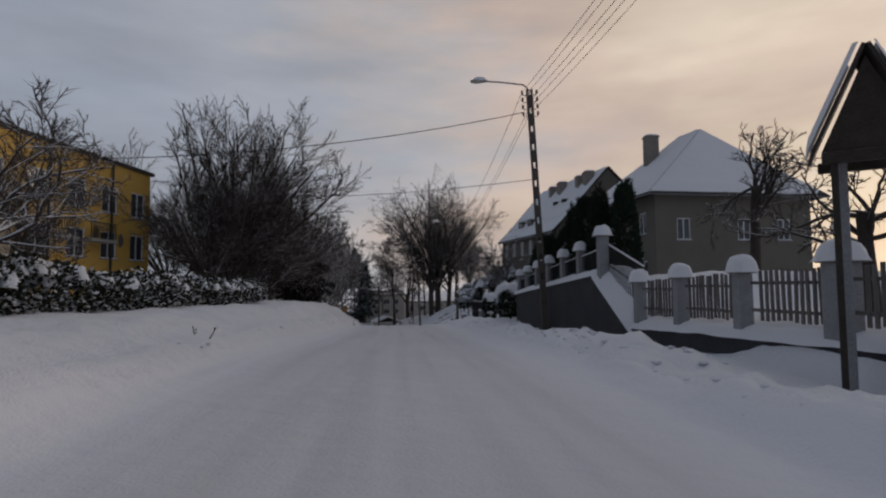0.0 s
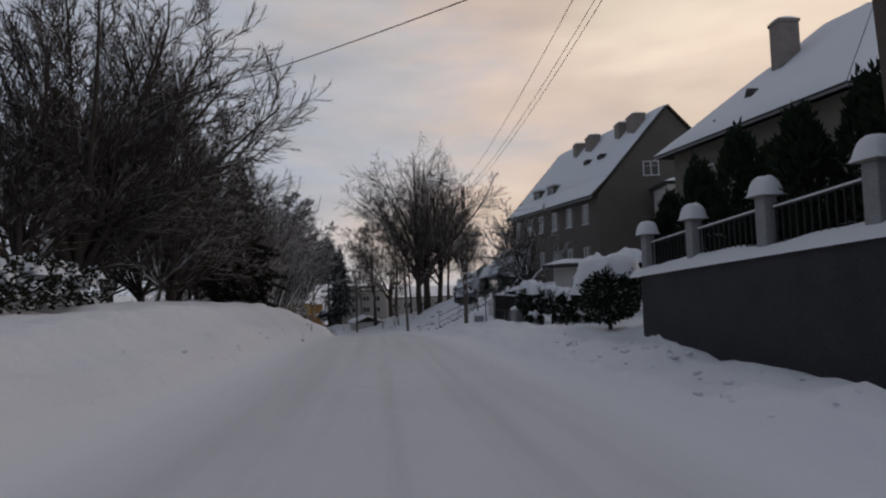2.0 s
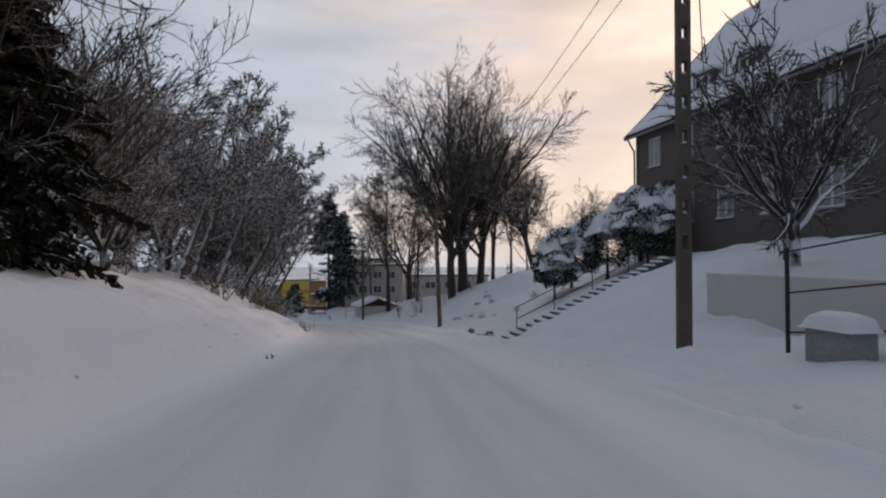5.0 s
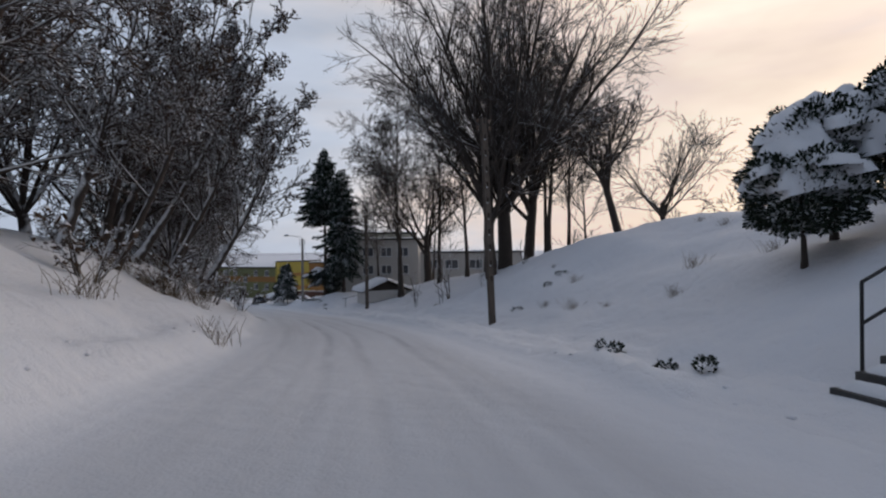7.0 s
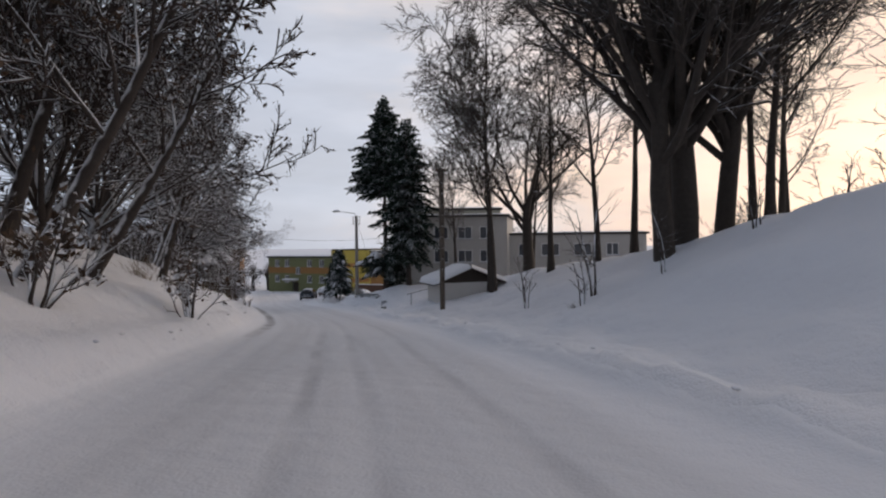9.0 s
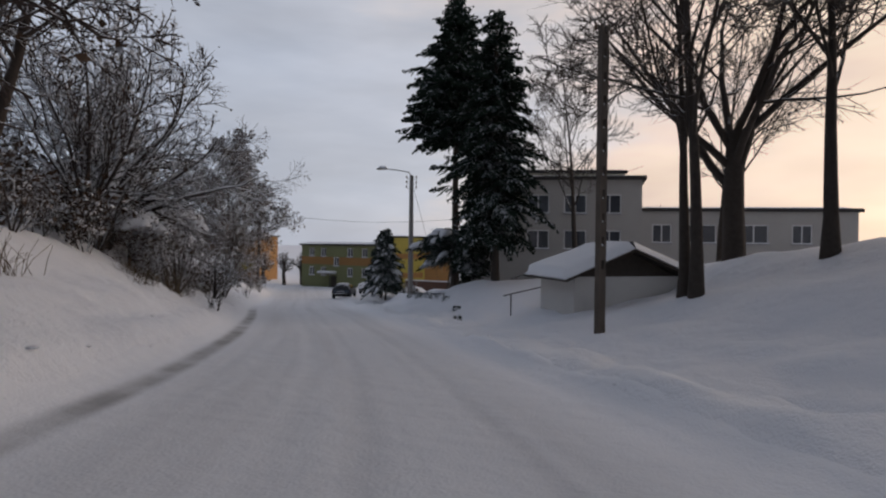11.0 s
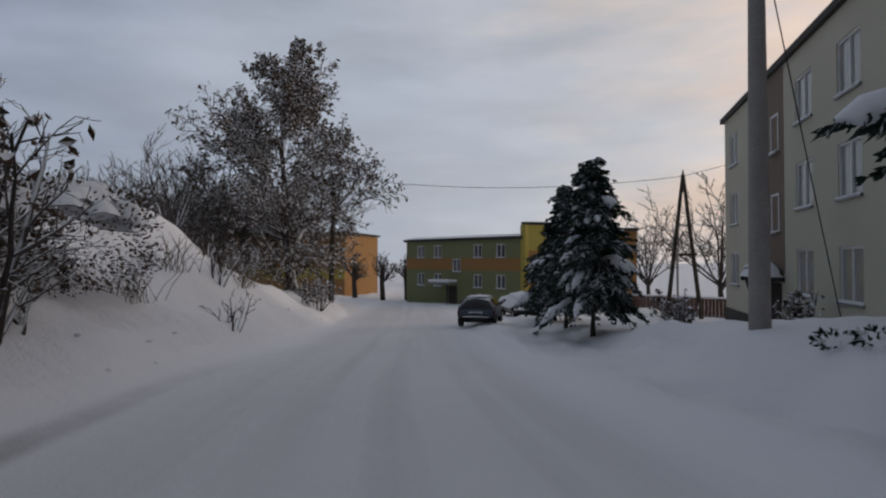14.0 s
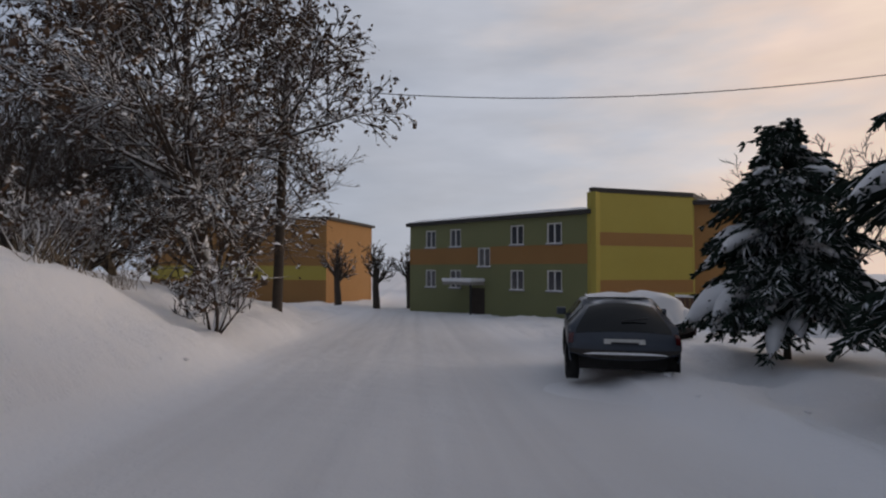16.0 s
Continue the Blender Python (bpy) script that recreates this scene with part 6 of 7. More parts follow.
def car(x, y, rz, paint, label, covered=False, z=None):
    """A small hatchback: x across, y forward from the tail; one skin over tail, roof and bonnet, and two flanks."""
    gz = ground_z(x, y) if z is None else z
    c = empty("car", x, y, gz, rz, label, "car")
    ys = [.02, -.06, -.07, -.03, .06, .22, .42, .58, 1.0, 1.7, 2.0, 2.35, 2.7, 3.2, 3.6, 3.82, 3.88]
    zs = [.40, .48, .60, .74, .88, 1.12, 1.33, 1.40, 1.46, 1.44, 1.36, 1.17, .98, .90, .80, .64, .36]
    zs = [v if v < .9 else .9 + (v - .9) * .78 for v in zs]
    ws = [.74, .80, .83, .83, .80, .68, .56, .54, .56, .56, .60, .70, .75, .74, .70, .64, .62]
    dense = np.linspace(0, len(ys) - 1, 65)
    Y, Z, W = (smooth_curve(range(len(ys)), v)(dense) for v in (ys, zs, ws))

    def skin(k, u, out=0.0):
        """A point of the skin at step k of the outline, u from -1 to 1 across."""
        k = min(len(Y) - 1.001, max(0, k))
        i, t = int(k), k - int(k)
        yy, zz, ww = (a[i] * (1 - t) + a[i + 1] * t for a in (Y, Z, W))
        ty, tz = Y[i + 1] - Y[i], Z[i + 1] - Z[i]
        n = math.hypot(ty, tz) + 1e-9
        ny, nz = -tz / n, ty / n
        bow = -.10 * abs(u) ** 2.6 * (1 if i < 30 or i > 52 else .45)
        return (u * ww, yy + ny * (bow + out), zz + nz * (bow + out))

    N = 12
    vs = [skin(k, 2 * j / N - 1) for k in range(len(Y)) for j in range(N + 1)]
    fs = [(k * (N + 1) + j, k * (N + 1) + j + 1, (k + 1) * (N + 1) + j + 1, (k + 1) * (N + 1) + j) for k in range(len(Y) - 1) for j in range(N)]
    for s in (-1, 1):
        o = len(vs)
        for k in range(len(Y)):
            px, py, pz = skin(k, s)
            belt = min(pz, .90)
            in_ = 1 - .10 * max(0, (py - 3.1) / .8) - .05 * max(0, (.25 - py) / .3)
            for q in ((px, py, pz), (s * (.5 * abs(px) + .5 * .82 * in_), py, .5 * pz + .5 * belt), (s * .82 * in_, py, belt), (s * .845 * in_, py, .62 * belt + .38 * min(.36, pz)), (s * .80 * in_, py, min(.36, pz))):
                vs.append(q)
        fs += [(o + k * 5 + r, o + k * 5 + r + 1, o + k * 5 + 6 + r, o + k * 5 + 5 + r) for k in range(len(Y) - 1) for r in range(4)]
    bm = bmesh.new()
    bv = [bm.verts.new(v) for v in vs]
    for f in fs:
        bm.faces.new([bv[q] for q in f])
    bmesh.ops.remove_doubles(bm, verts=bm.verts, dist=.002)
    bmesh.ops.dissolve_degenerate(bm, edges=bm.edges, dist=.001)
    bmesh.ops.recalc_face_normals(bm, faces=bm.faces)
    part("body", bm, paint, c, "", True)

    def panel(name, k0, k1, u0, u1, mat, lab="", grow_=0.0, parent=None):
        vs, n = [], 8
        for a in range(n + 1):
            for b in range(n + 1):
                sh = 1 - grow_ * a / n
                vs.append(skin(k0 + (k1 - k0) * a / n, (u0 + (u1 - u0) * b / n) * sh, .006))
        return part(name, (vs, [(a * (n + 1) + b, a * (n + 1) + b + 1, (a + 1) * (n + 1) + b + 1, (a + 1) * (n + 1) + b) for a in range(n) for b in range(n)]), mat, parent or c, lab, True)

    panel("rear_window", 14.6, 24.6, -.88, .88, M_CARGLASS, "dark rear window")
    panel("windscreen", 38.5, 47.0, -.86, .86, M_CARGLASS, "dark windscreen")
    panel("rear_bumper", 1.0, 6.8, -.98, .98, M_ROOF_EDGE, "dark lower bumper")
    for s in (-1, 1):
        for ya, yb in ((.62, 1.30), (1.38, 2.20)):
            lo, hi = [], []
            for y_ in np.linspace(ya, yb, 5):
                k = float(np.interp(y_, Y[18:50], np.arange(18, 50)))
                p = skin(k, s)
                q = (s * (.5 * abs(p[0]) + .41), p[1], .5 * p[2] + .45)
                hi.append((p[0] + (q[0] - p[0]) * .22 + s * .008, y_, p[2] + (q[2] - p[2]) * .22))
                lo.append((s * .832, y_, .925))
            part("side_window", (hi + lo, [(i, i + 1, i + 6, i + 5) for i in range(4)]), M_CARGLASS, c, "dark side window")
        panel("tail_light", 10.2, 15.0, s * .90, s * .995, M_TAIL, "red tail light")
        part("wing_mirror", boxes((s * .91 - .09, 2.10, .92, s * .91 + .09, 2.22, 1.06), bevel=.03), paint, c)
        for y_ in (.62, 3.05):
            arch = [(s * .853, y_ + .37 * math.cos(a), .29 + .37 * math.sin(a)) for a in [i * math.pi / 10 for i in range(-1, 12)]] + [(s * .80, y_, .2)]
            part("wheel_arch", (arch, [tuple(range(len(arch)))]), M_TYRE, c)
            P, R = np.array([[[s * .64, y_, .29], [s * .66, y_, .29], [s * .85, y_, .29], [s * .868, y_, .29]]]), np.array([[.22, .30, .30, .22]])
            wv, wf = tube_data(P, R, 20)
            wh = part("wheel", (wv.tolist(), [tuple(q) for q in wf.tolist()] + [tuple(range(60, 80)), tuple(range(19, -1, -1))]), M_TYRE, c, "", True)
            P, R = np.array([[[s * .85, y_, .29], [s * .872, y_, .29], [s * .88, y_, .29]]]), np.array([[.19, .18, .02]])
            wv, wf = tube_data(P, R, 14)
            part("rim", (wv.tolist(), [tuple(q) for q in wf.tolist()]), M_RIM, wh, "", True)
    part("underbody", boxes((-.66, .25, .22, .66, 3.75, .42)), M_TYRE, c)
    plate = panel("plate", 9.6, 11.6, -.36, .36, M_PLATE, "pale blank plate")
    plate.location = (0, -.012, 0)
    part("plate_bar", boxes((-.20, -.098, .655, .20, -.094, .685)), M_BLACKMETAL, c)
    part("wiper", boxes((-.02, -.012, -.012, .36, .012, .012), m=Matrix(((1, 0, 0, 0), (0, 1, 0, .105), (0, 0, 1, .985), (0, 0, 0, 1))) @ pose(0, 0, 0, 0, -8, 0)), M_BLACKMETAL, c)
    panel("spoiler", 24.4, 26.4, -.9, .9, paint)
    if covered:
        snow_lump("snow_cover", 1.9, 4.2, .50, 7, c, pose(0, 1.95, .74), (16, 20), .2, "thick snow covering the whole car", .25, 4.5)
        snow_lump("roof_snow", 1.62, 2.9, .48, 8, c, pose(0, 1.35, 1.05), (14, 14), .2, "", .9, 2.6)
    else:
        snow_lump("roof_snow", 1.0, 1.1, .05, 7, c, pose(0, 1.2, 1.33), (10, 10), .5, "thin patchy roof snow", .0, 2.2)
        snow_lump("bumper_snow", 1.2, .10, .03, 4, c, pose(0, -.07, .50), (10, 4), .3, "", .0, 3)
    return c


car(-36.1, 146.5, 13, M_CAR, "dark blue-grey hatchback parked at the snowy roadside", z=ground_z(-36.15, 146.5) - .09)
car(-35.75, 154.1, 34, M_CAR2, "parked car buried under thick white snow", True, z=ground_z(-35.75, 154.1) - .22)

# ---------------------------------------------------------------- trees
SN = dict(twig=M_TWIG_SNOWY, bark=M_BARK_SNOWY)
bare_tree("tree", -17.4, 42.7, 1, 17.6, .42, "large round-crowned leafless tree by the road", limbs=26, spread=47, dens=(11, 9, 7), bole=.13, crown=.65, up=.40, rmin=.015, u0=.35, lean=(.08, 0), ang=34, wig=.06, bough=.34)
bare_tree("tree", -15.6, 48.0, 35, 11.8, .26, "dense brown leafless tree beside the larger one", limbs=20, spread=44, dens=(10, 9, 7), bole=.12, crown=.70, up=.24, rmin=.018, u0=.4, ang=36, bough=.36)
bare_tree("tree", -16.5, 38.2, 2, 9.6, .30, "leafless tree forking low beside the larger one", limbs=15, spread=40, bole=.16, crown=.70, up=.32, dens=(9, 8, 6), rmin=.012, u0=.5, ang=36, wig=.06, bough=.36)
bare_tree("tree", -14.8, 44.6, 34, 4.2, .12, "low leafless tree with snow-lined boughs reaching over the bank", limbs=9, spread=85, bole=.25, crown=.95, up=.12, dens=(7, 6, 5), bark=M_BARK_SNOWY, lean=(.35, 0), rmin=.011)
bare_tree("tree", -15.2, 19.5, 3, 6.6, .20, "gnarled bare fruit tree before the ochre block", limbs=9, spread=75, up=.10, lean=(.2, 0), bole=.25, wig=.16, dens=(7, 7, 6))
bare_tree("tree", -12.2, 13.0, 33, 7.0, .19, "gnarled bare fruit tree before the ochre block", limbs=11, spread=74, up=.16, lean=(.35, .05), bole=.34, crown=.60, wig=.18, dens=(7, 7, 5), bark=M_BARK_SNOWY)
spruce("spruce", -15.7, 59.0, 5, 10.4, 3.0, "dark brownish spruce among leafless trees", mat=M_NEEDLE_BROWN, whorls=50, per=13, droop=.35, clear=.05)
_bk = bare_tree("tree", -16.8, 50.5, 6, 11.5, .2, "leafless tree in the roadside thicket", limbs=14, bole=.08, spread=50, dens=(7, 7, 5), rmin=.014, ang=35, group="roadside thicket")
_grove = bare_tree("tree", -18.5, 68.5, 8, 10.2, .2, "snow-dusted leafless tree in the bank grove", limbs=13, bole=.12, spread=52, leaves=1100, leafsize=.07, dens=(7, 6, 5), group="bank grove", rmin=.019, **SN)
_grove2 = bare_tree("tree", -18.4, 76.0, 9, 12.5, .2, "snow-dusted leafless tree leaning over the bank", limbs=13, tall=True, crown=.42, u0=.28, spread=52, lean=(.35, 0), leaves=1100, leafsize=.07, dens=(6, 6, 5), group="bank grove", rmin=.019, **SN)
_grove3 = bare_tree("tree", -19.2, 90.8, 10, 11.5, .18, "leaning leafless tree with snow-lined trunk", limbs=14, tall=True, crown=.34, u0=.30, lean=(.66, .12), leaves=1100, leafsize=.07, dens=(6, 6, 5), group="bank grove", rmin=.019, **SN)
for _k, (_p, _x, _y, _rz, _s) in enumerate(((_bk, -20.0, 53.5, 50, 1.15), (_bk, -16.5, 58.5, 120, .95), (_bk, -20.5, 60.0, 200, 1.1), (_bk, -18.5, 63.5, 300, .9), (_bk, -24.5, 49.0, 100, 1.25), (_bk, -24.0, 57.0, 20, 1.2),
        (_grove, -21.5, 65.5, 40, .85), (_grove, -20.5, 72.5, 130, .92), (_grove2, -19.0, 81.0, 15, .95), (_grove, -21.6, 79.0, 220, 1.1), (_grove2, -20.6, 85.5, 340, .95),
        (_grove, -22.6, 95.0, 75, .95), (_grove2, -21.8, 93.0, 5, 1.0), (_grove, -25.0, 99.5, 160, .95), (_grove2, -25.2, 103.5, 350, .85),
        (_grove3, -19.2, 87.5, 350, .95), (_grove3, -19.9, 86.4, 12, 1.1), (_grove3, -18.2, 82.5, 340, .9), (_grove3, -21.0, 94.5, 8, 1.0), (_grove, -25.5, 88.0, 10, 1.2), (_bk, -55.0, 150.5, 10, .75), (_bk, -58.5, 154.0, 100, .8), (_bk, -53.2, 147.2, 200, .6), (_bk, -61.0, 150.0, 300, .8), (_bk, -57.0, 147.0, 40, .8), (_bk, -64.0, 155.0, 140, .9), (_bk, -55.5, 157.0, 240, .8), (_grove2, -18.0, 73.5, 20, .85), (_bk, -26.0, 76.0, 20, 1.05), (_bk, -27.0, 84.5, 150, 1.2), (_bk, -25.0, 92.5, 280, 1.2), (_grove2, -28.2, 107.5, 20, .8), (_grove, -24.5, 71.0, 60, 1.05), (_grove, -25.5, 81.0, 95, 1.2), (_grove, -28.0, 103.0, 200, 1.35), (_grove2, -22.5, 89.0, 10, 1.3), (_grove2, -24.0, 97.0, 350, 1.25), (_grove2, -30.5, 110.5, 0, 1.1), (_grove, -33.0, 116.5, 80, .95))):
    copy_thing(_p, pose(_x, _y, ground_z(_x, _y) - .1, 0, 0, _rz) @ Matrix.Scale(_s, 4))
bare_tree("tree", -35.1, 119.1, 12, 11.5, .40, "low-forked tree with drooping snow-laden boughs", limbs=12, bole=.20, spread=60, up=.34, lean=(.38, .0), droop=.16, crown=.54, rmin=.0085, wig=.15, dens=(9, 8, 6), bark=M_BARK_LADEN, twig=M_TWIG_FROST, tips=4, u0=.4)
bare_tree("oak", -50.4, 151.8, 13, 14.7, .36, "broad tree keeping withered leaf clumps dusted with snow", limbs=30, tall=True, u0=.10, crown=.53, spread=62, up=.30, lean=(-.11, -.09), leaves=19000, leafsize=.10, dens=(9, 8, 6), rmin=.018, wig=.09, twig=M_TWIG_SNOWY, bark=M_BARK_SNOWY)

# high trees on the slope
for _i, (_x, _y, _h, _r) in enumerate(((-3.6, 107.4, 22.5, .42), (-2.4, 108.7, 25.5, .54), (-.4, 109.6, 22.0, .40))):
    bare_tree("tree", _x, _y, 140 + _i, _h, _r, "massive leafless lime tree on the snowy slope", limbs=16, crown=.66, bole=.34, u0=.45, spread=45, ang=38, bough=.36, dens=(9, 8, 5), twig=M_TWIG_GREY, up=.34, rmin=.017, group="lime trees", lean=(.02 + .05 * (_i - 1), 0), wig=.07)
bare_tree("birch", -11.8, 119.0, 15, 22, .22, "tall birch with fine hanging twigs", limbs=26, tall=True, crown=.42, u0=.25, spread=50, dens=(9, 8, 7), twig=M_TWIG_GREY, up=.25, droop=.22, rmin=.014)
_hi = bare_tree("tree", -8.0, 119.0, 16, 17, .24, "tall leafless tree behind the road pole", limbs=18, tall=True, crown=.46, u0=.28, spread=46, dens=(6, 6, 5), twig=M_TWIG_GREY, up=.4, group="slope trees", rmin=.015)
for _x, _y, _rz, _s in ((-5.3, 116.8, 80, .95), (-3.6, 114.2, 200, 1.0), (-2.2, 112.4, 310, .95), (1.2, 110.4, 20, .95), (6.5, 119.0, 140, .8), (-9.0, 128.0, 250, .75), (-15.6, 129.8, 60, .75), (-12.05, 119.6, 30, .9), (1.0, 108.0, 260, 1.0), (3.6, 113.0, 190, .9)):
    copy_thing(_hi, pose(_x, _y, ground_z(_x, _y) - .1, 0, 0, _rz) @ Matrix.Scale(_s, 4))
bare_tree("tree", -9.4, 124.1, 26, 15, .40, "thick leafless tree on the snowy rise behind the shed", limbs=8, bole=.34, crown=.65, spread=50, up=.35, dens=(6, 5, 4), rmin=.010, wig=.12)
bare_tree("tree", 4.6, 101.0, 17, 10.0, .24, "leaning gnarled tree on the crest of the slope", limbs=10, bole=.45, spread=62, up=.25, lean=(-.30, 0), crown=.5, rmin=.013, dens=(7, 7, 6))
bare_tree("tree", 9.5, 106.5, 18, 9, .2, "leafless tree on the crest of the slope", limbs=10, bole=.3, spread=55, twig=M_TWIG_GREY, rmin=.013, dens=(7, 6, 5))
_far = bare_tree("tree", 18, 128, 19, 10, .2, "distant round leafless tree on the skyline", limbs=12, bole=.15, spread=50, dens=(5, 5, 4), twig=M_TWIG_GREY, group="skyline trees", rmin=.022)
for _x, _y, _rz, _s in ((24, 118, 50, 1.1), (34, 125, 150, 1.2), (12, 140, 220, 1.0), (-25, 190, 30, 1.4), (-33, 200, 120, 1.2), (-15, 185, 220, 1.3), (-10, 165, 80, 1.1), (-90, 195, 10, 1.1), (16, 150, 300, 1.0), (30, 140, 80, 1.2)):
    copy_thing(_far, pose(_x, _y, ground_z(_x, _y) - .1, 0, 0, _rz) @ Matrix.Scale(_s, 4))
for _i, (_x, _y, _h) in enumerate(((-7.5, 104.4, 2.4), (-9.6, 109.2, 2.8), (-6.9, 105.2, 4.2), (-4.4, 104.0, 3.0), (-1.5, 103.0, 2.2), (2.2, 104.5, 2.0))):
    bush("sapling", _x, _y, 300 + _i, _h, "thin leafless sapling at the foot of the slope", stems=3, n=(4, 4), spread=.15, twig=M_TWIG, group="saplings")
bare_tree("tree", 11.6, 21.4, 20, 5.9, .19, "pruned gnarled garden tree before the villa", limbs=12, dens=(6, 5, 4), up=.12, bole=.62, spread=82, z=1.5, crown=.44, wig=.24, rmin=.011, lean=(.08, 0), u0=.6)
bare_tree("tree", 8.9, 11.9, 28, 4.4, .16, "old garden tree behind the picket fence", limbs=8, dens=(5, 5, 4), up=.15, bole=.5, spread=70, crown=.5, wig=.2, rmin=.010)
bare_tree("tree", 5.8, 61.5, 21, 8.4, .20, "small leafless tree with snow-lined boughs by the grey house", limbs=11, bole=.16, spread=60, dens=(7, 6, 5), crown=.62, rmin=.016, wig=.12, bark=M_BARK_SNOWY)
_pollard = bare_tree("pollard_tree", -56.5, 173.0, 22, 5.0, .25, "short pollarded street tree with knobbly crown", limbs=12, dens=(5, 4, 3), bole=.55, crown=.4, spread=55, group="pollard trees", rmin=.02)
for _x, _y in ((-59.2, 172.0), (-54.5, 174.5)):
    copy_thing(_pollard, pose(_x, _y, ground_z(_x, _y) - .1, 0, 0, 90 + _x))

# conifers
spruce("spruce", -23.0, 134.3, 40, 18.7, 3.7, "tall dark spruce with a bare lower trunk", whorls=50, per=14, clear=.51, droop=.40, low=.02)
spruce("spruce", -19.8, 129.7, 41, 14.6, 2.6, "dark ragged spruce beside the taller one", whorls=50, per=11, clear=.16, droop=.55, gap=.3, shape=.42)
spruce("spruce", -21.3, 131.4, 46, 5.0, 1.3, "dark young spruce between the tall trunks", whorls=24, per=10, clear=.05, droop=.3)
spruce("spruce", -22.75, 132.95, 47, 3.5, 3.1, "low spruce with a flat crown of wide snowy boughs", whorls=7, per=13, clear=.55, droop=.55, mat=M_NEEDLE_SNOWY, shape=.3, fine=True)
spruce("spruce", -30.4, 142.3, 42, 5.6, 1.9, "small spruce thickly laden with snow", mat=M_NEEDLE_SNOWY, whorls=34, per=10, clear=.22, droop=.62, flat_top=True, gap=.2, fine=True)
spruce("spruce", -31.98, 145.6, 43, 5.5, 1.7, "spruce thickly laden with snow beside the parked cars", mat=M_NEEDLE_SNOWY, whorls=32, per=10, clear=.23, droop=.62, gap=.2, fine=True)
spruce("spruce", -33.5, 150.3, 44, 4.6, 2.0, "small spruce thickly laden with snow", mat=M_NEEDLE_SNOWY, whorls=30, per=10, clear=.20, droop=.62, gap=.2, fine=True)

# shrubs on the banks
_b = [bush("bush", -15.0 - _i, 72.0 + 6 * _i, 400 + _i, 2.0, "leafless bush dusted with snow on the bank", stems=8, n=(5, 4), group="bank bushes", leaves=160) for _i in range(5)]
for _i in range(60):
    _y = _rng.uniform(58, 128) if _i < 36 else _rng.uniform(106, 129)
    _d = -_rng.uniform(9.5, 15.0) if _y < 108 else -_rng.uniform(8.0, 14.0)
    _x = float(centre_x(_y)) + _d * 1.08
    copy_thing(_b[_i % 5], pose(_x, _y, ground_z(_x, _y) - .05, 0, 0, _rng.uniform(0, 360)) @ Matrix.Scale(_rng.uniform(.6, 1.3) * (.7 if _y < 106 else 1.3), 4))
for _i, (_x, _y, _h) in enumerate(((-33.5, 124.5, 2.6), (-35.0, 127.5, 3.0), (-44.5, 146.5, 1.5), (-24.6, 143.5, 1.2), (-27.8, 141.0, 1.0), (-30.5, 118.0, 2.6), (-47.0, 149.5, 1.6), (-49.5, 146.0, 2.2), (-47.6, 144.6, 1.8), (-51.5, 148.0, 2.4), (-54.0, 149.0, 2.6), (-46.2, 147.6, 1.0), (-33.0, 121.0, 2.8))):
    bush("bush", _x, _y, 450 + _i, _h, "snow-dusted leafless bush on the bank", stems=11, n=(6, 6), group="bank bushes", leaves=150)


# snow-clotted shrubs of the steep lower bank
_c = []
for _i, (_rx, _h) in enumerate(((1.5, 2.2), (1.2, 1.8), (1.7, 2.6))):
    _c.append(clump_bush("bank_shrub", (-37.9, -36.2, -35.8)[_i], (130.2, 127.6, 124.4)[_i], 700 + _i, _rx, _rx * .9, _h, "dense brown shrub bowed under clotted snow", M_LEAF_DRY, 4000, .10, .022, snow=34, upward=.2, group="snowy bank shrubs", base=-.2))
for _i, (_x, _y, _s) in enumerate(((-33.0, 118.5, 1.2), (-33.6, 121.0, 1.1), (-35.2, 122.4, 1.4), (-35.0, 125.2, 1.0), (-37.6, 126.0, 1.3), (-31.8, 119.5, .7), (-34.2, 123.6, .8), (-39.2, 128.4, 1.2), (-36.5, 120.0, 1.5), (-38.5, 123.5, 1.5), (-42.0, 127.5, 1.5))):
    copy_thing(_c[_i % 3], pose(_x, _y, ground_z(_x, _y) - .1, 0, 0, 77 * _i) @ Matrix.Scale(_s, 4))


for _i, (_x, _y, _h) in enumerate(((-40.6, 136.4, 1.7), (-38.0, 134.4, 1.0), (-43.4, 138.6, 1.5), (-35.2, 127.9, .9), (-47.0, 140.0, 2.4), (-49.5, 142.5, 2.6), (-45.2, 146.3, .6), (-29.2, 118.6, .8))):
    bush("bush", _x, _y, 480 + _i, _h, "thin bare dark bush poking from the snowy bank", stems=6, n=(4, 3), twig=M_TWIG, spread=.5, group="bare bank bushes")


def dry_grass(x, y, seed, h, n=46):
    """A tussock of withered stalks sticking out of the snow."""
    rng = np.random.default_rng(seed)
    th = empty("grass_tussock", x, y, ground_z(x, y), 0, "withered brown grass stalks poking through snow", "grass", "dry grass tussocks")
    a, k = rng.random(n) * 6.28, .15 + .5 * rng.random(n)
    s = np.stack([.25 * rng.normal(size=n), .25 * rng.normal(size=n), np.full(n, -.05)], 1)
    d = unit(np.stack([k * np.cos(a), k * np.sin(a), np.ones(n)], 1))
    L = h * (.5 + .7 * rng.random((n, 1)))
    P = np.stack([s, s + d * L * .5, s + d * L + np.stack([.1 * np.cos(a), .1 * np.sin(a), np.full(n, -.04)], 1)], 1)
    mesh_from("stalk_tuft", [tube_data(P, np.tile([[.006, .006, .004]], (n, 1)), 3)], M_GRASS, th)
    return th


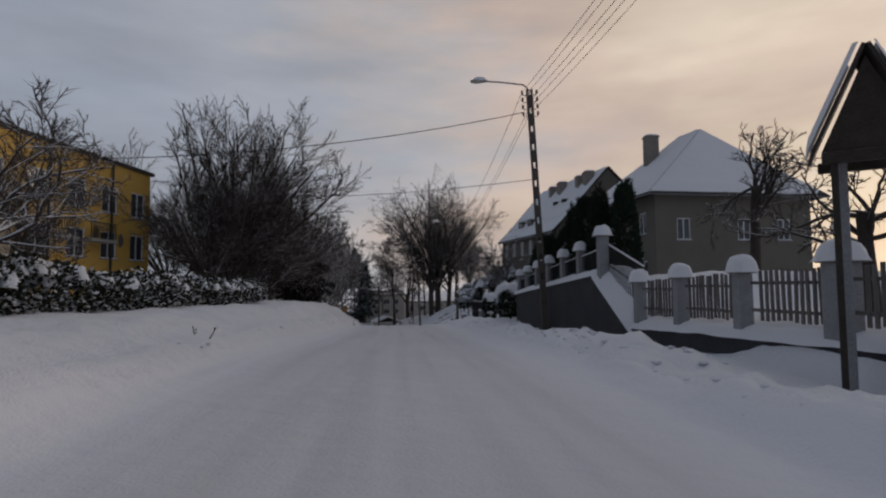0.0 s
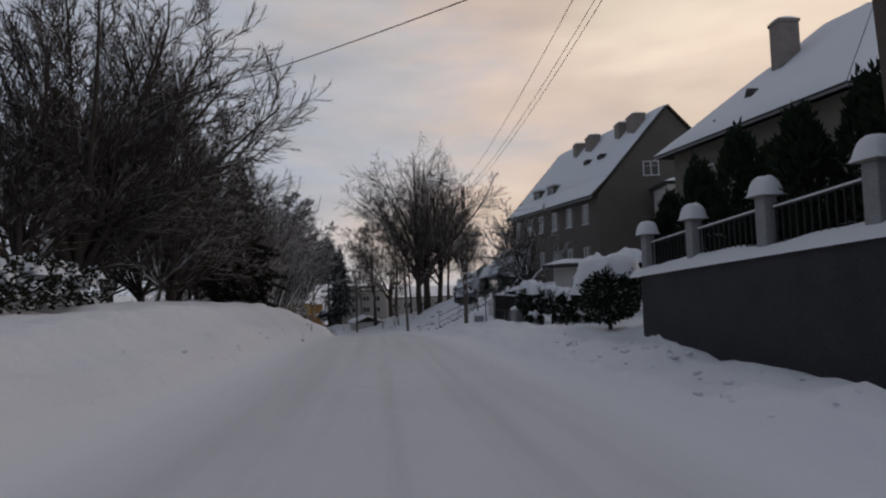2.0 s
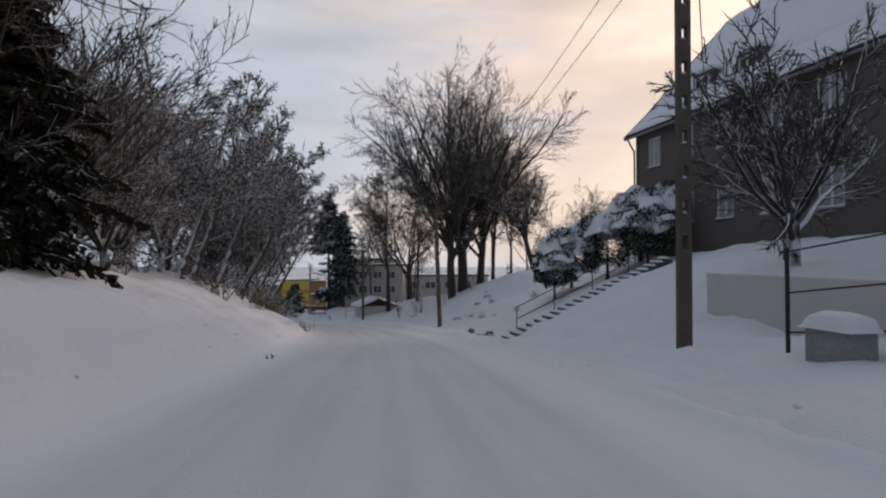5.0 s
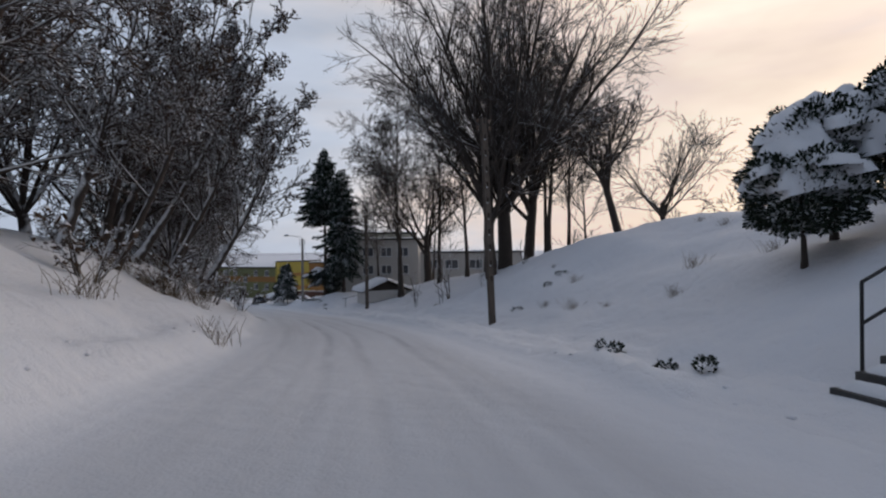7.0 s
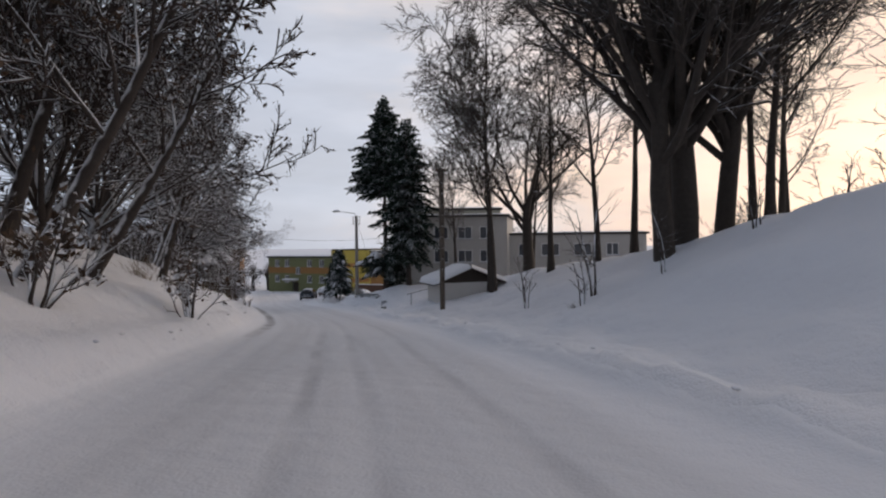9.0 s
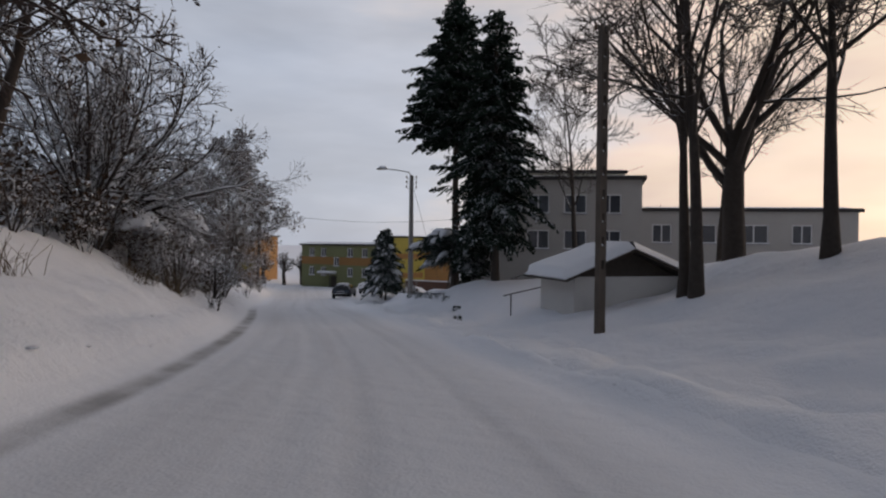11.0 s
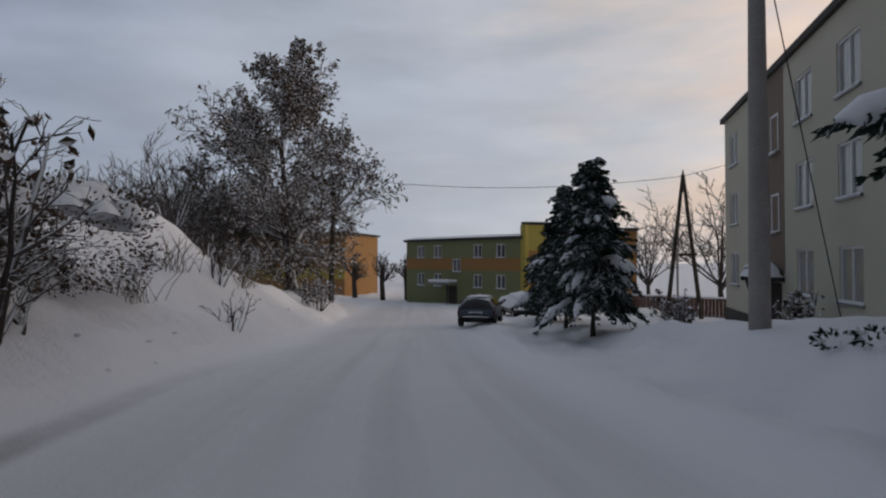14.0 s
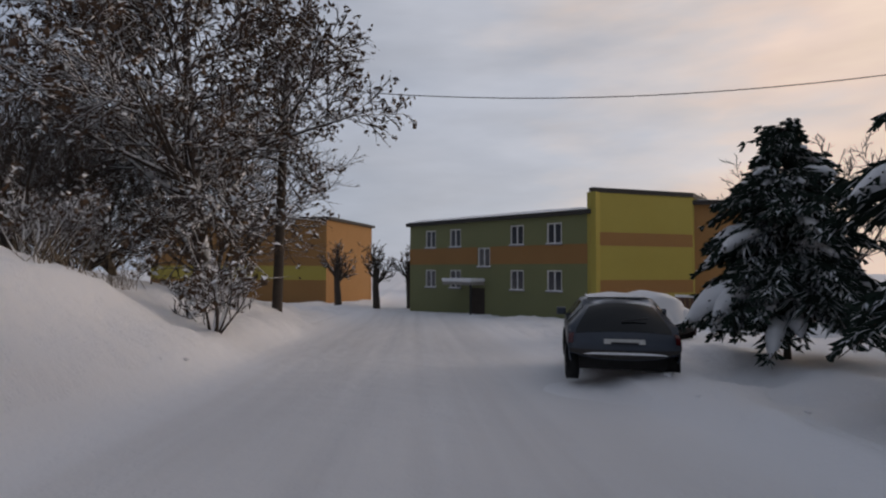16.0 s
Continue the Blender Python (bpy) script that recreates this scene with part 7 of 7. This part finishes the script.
_g = dry_grass(-12.6, 78.0, 1, .8)
for _i in range(34):
    _y = _rng.uniform(70, 146)
    _d = -_rng.uniform(5.6, 8.6)
    _x = float(centre_x(_y)) + _d * 1.06
    copy_thing(_g, pose(_x, _y, ground_z(_x, _y) - .05, 0, 0, _rng.uniform(0, 360)) @ Matrix.Scale(_rng.uniform(.6, 1.3), 4))

for _i in range(22):
    _x, _y = _rng.uniform(-18.6, -15.9), _rng.uniform(82.5, 88)
    copy_thing(_g, pose(_x, _y, ground_z(_x, _y) - .05, 0, 0, _rng.uniform(0, 360)) @ Matrix.Scale(_rng.uniform(.5, 1.0), 4))
for _i in range(16):
    _y, _d = _rng.uniform(78, 106), _rng.uniform(8.5, 19)
    _x = float(centre_x(_y)) + _d * 1.06
    copy_thing(_g, pose(_x, _y, ground_z(_x, _y) - .05, 0, 0, _rng.uniform(0, 360)) @ Matrix.Scale(_rng.uniform(.35, .75), 4))

# lumps thrown up by the plough
def clods(name, label, spots, seed):
    rng = np.random.default_rng(seed)
    bm = bmesh.new()
    bmesh.ops.create_icosphere(bm, subdivisions=2, radius=1)
    base = np.array([v.co[:] for v in bm.verts])
    faces = np.array([[v.index for v in f.verts] for f in bm.faces])
    bm.free()
    items = []
    for x, y, r in spots:
        k = np.array([1 + .34 * noise.noise((p[0] * 1.6 + x * 7, p[1] * 1.6 + y * 5, p[2] * 1.6)) for p in base])[:, None]
        a = rng.random() * 6.28
        q = base * k * np.array([1.3, .95, .5]) * r
        q = np.stack([q[:, 0] * math.cos(a) - q[:, 1] * math.sin(a), q[:, 0] * math.sin(a) + q[:, 1] * math.cos(a), q[:, 2]], 1)
        items.append((q + np.array([x, y, ground_z(x, y) - .15 * r]), faces))
    ob = mesh_from(name, items, M_SNOW, None)
    return tagged(ob, label, "snow clods", kind="stuff")


_spots = []
for _i in range(330):
    _y, _d = _rng.uniform(-2, 34), _rng.triangular(3.3, 6.3, 4.6)
    _spots.append((float(centre_x(_y)) + _d, _y, _rng.uniform(.03, .085)))
clods("snow_clods", "rough clods of snow thrown up beside the road", _spots, 1)
_spots = []
for _i in range(240):
    _y = _rng.uniform(2, 150)
    _d = _rng.triangular(3.35, 5.0, 3.8) * _rng.choice((-1, 1))
    _spots.append((float(centre_x(_y)) + _d * 1.04, _y, _rng.uniform(.03, .06)))
clods("snow_clods", "small snow clods along the ploughed road edges", _spots, 2)

for _i, (_x, _y, _h) in enumerate(((-7.3, 42.3, .34), (-8.7, 50.0, .5), (-5.6, 12.6, .4), (-6.9, 33.0, .3), (-9.0, 60.5, .4))):
    bush("dead_stalk", _x, _y, 820 + _i, _h, "small dead stalk poking out of the roadside snow", stems=2, n=(3, 2), twig=M_TWIG, spread=.5, group="dead stalks")

# low junipers half under the snow
for _i, (_x, _y, _r) in enumerate(((-25.5, 133.2, .28), (-25.1, 132.6, .33), (-24.6, 131.9, .30), (-24.1, 131.2, .36), (-23.6, 130.4, .3), (-23.1, 129.7, .34), (-22.6, 128.9, .28), (-22.1, 128.1, .22), (-21.2, 126.3, .2), (-20.8, 124.6, .16), (-2.9, 75.8, .13), (-2.5, 74.0, .17), (-2.1, 73.2, .16), (-2.9, 77.0, .1), (-3.4, 90.8, .26), (-.6, 94.0, .34), (-1.6, 92.6, .2))):
    clump_bush("low_juniper", _x, _y, 600 + _i, _r, _r * .75, .26, "low dark juniper half buried in snow", M_YEW, 150, .10, .022, trunk=False, group="low junipers", base=-.13)
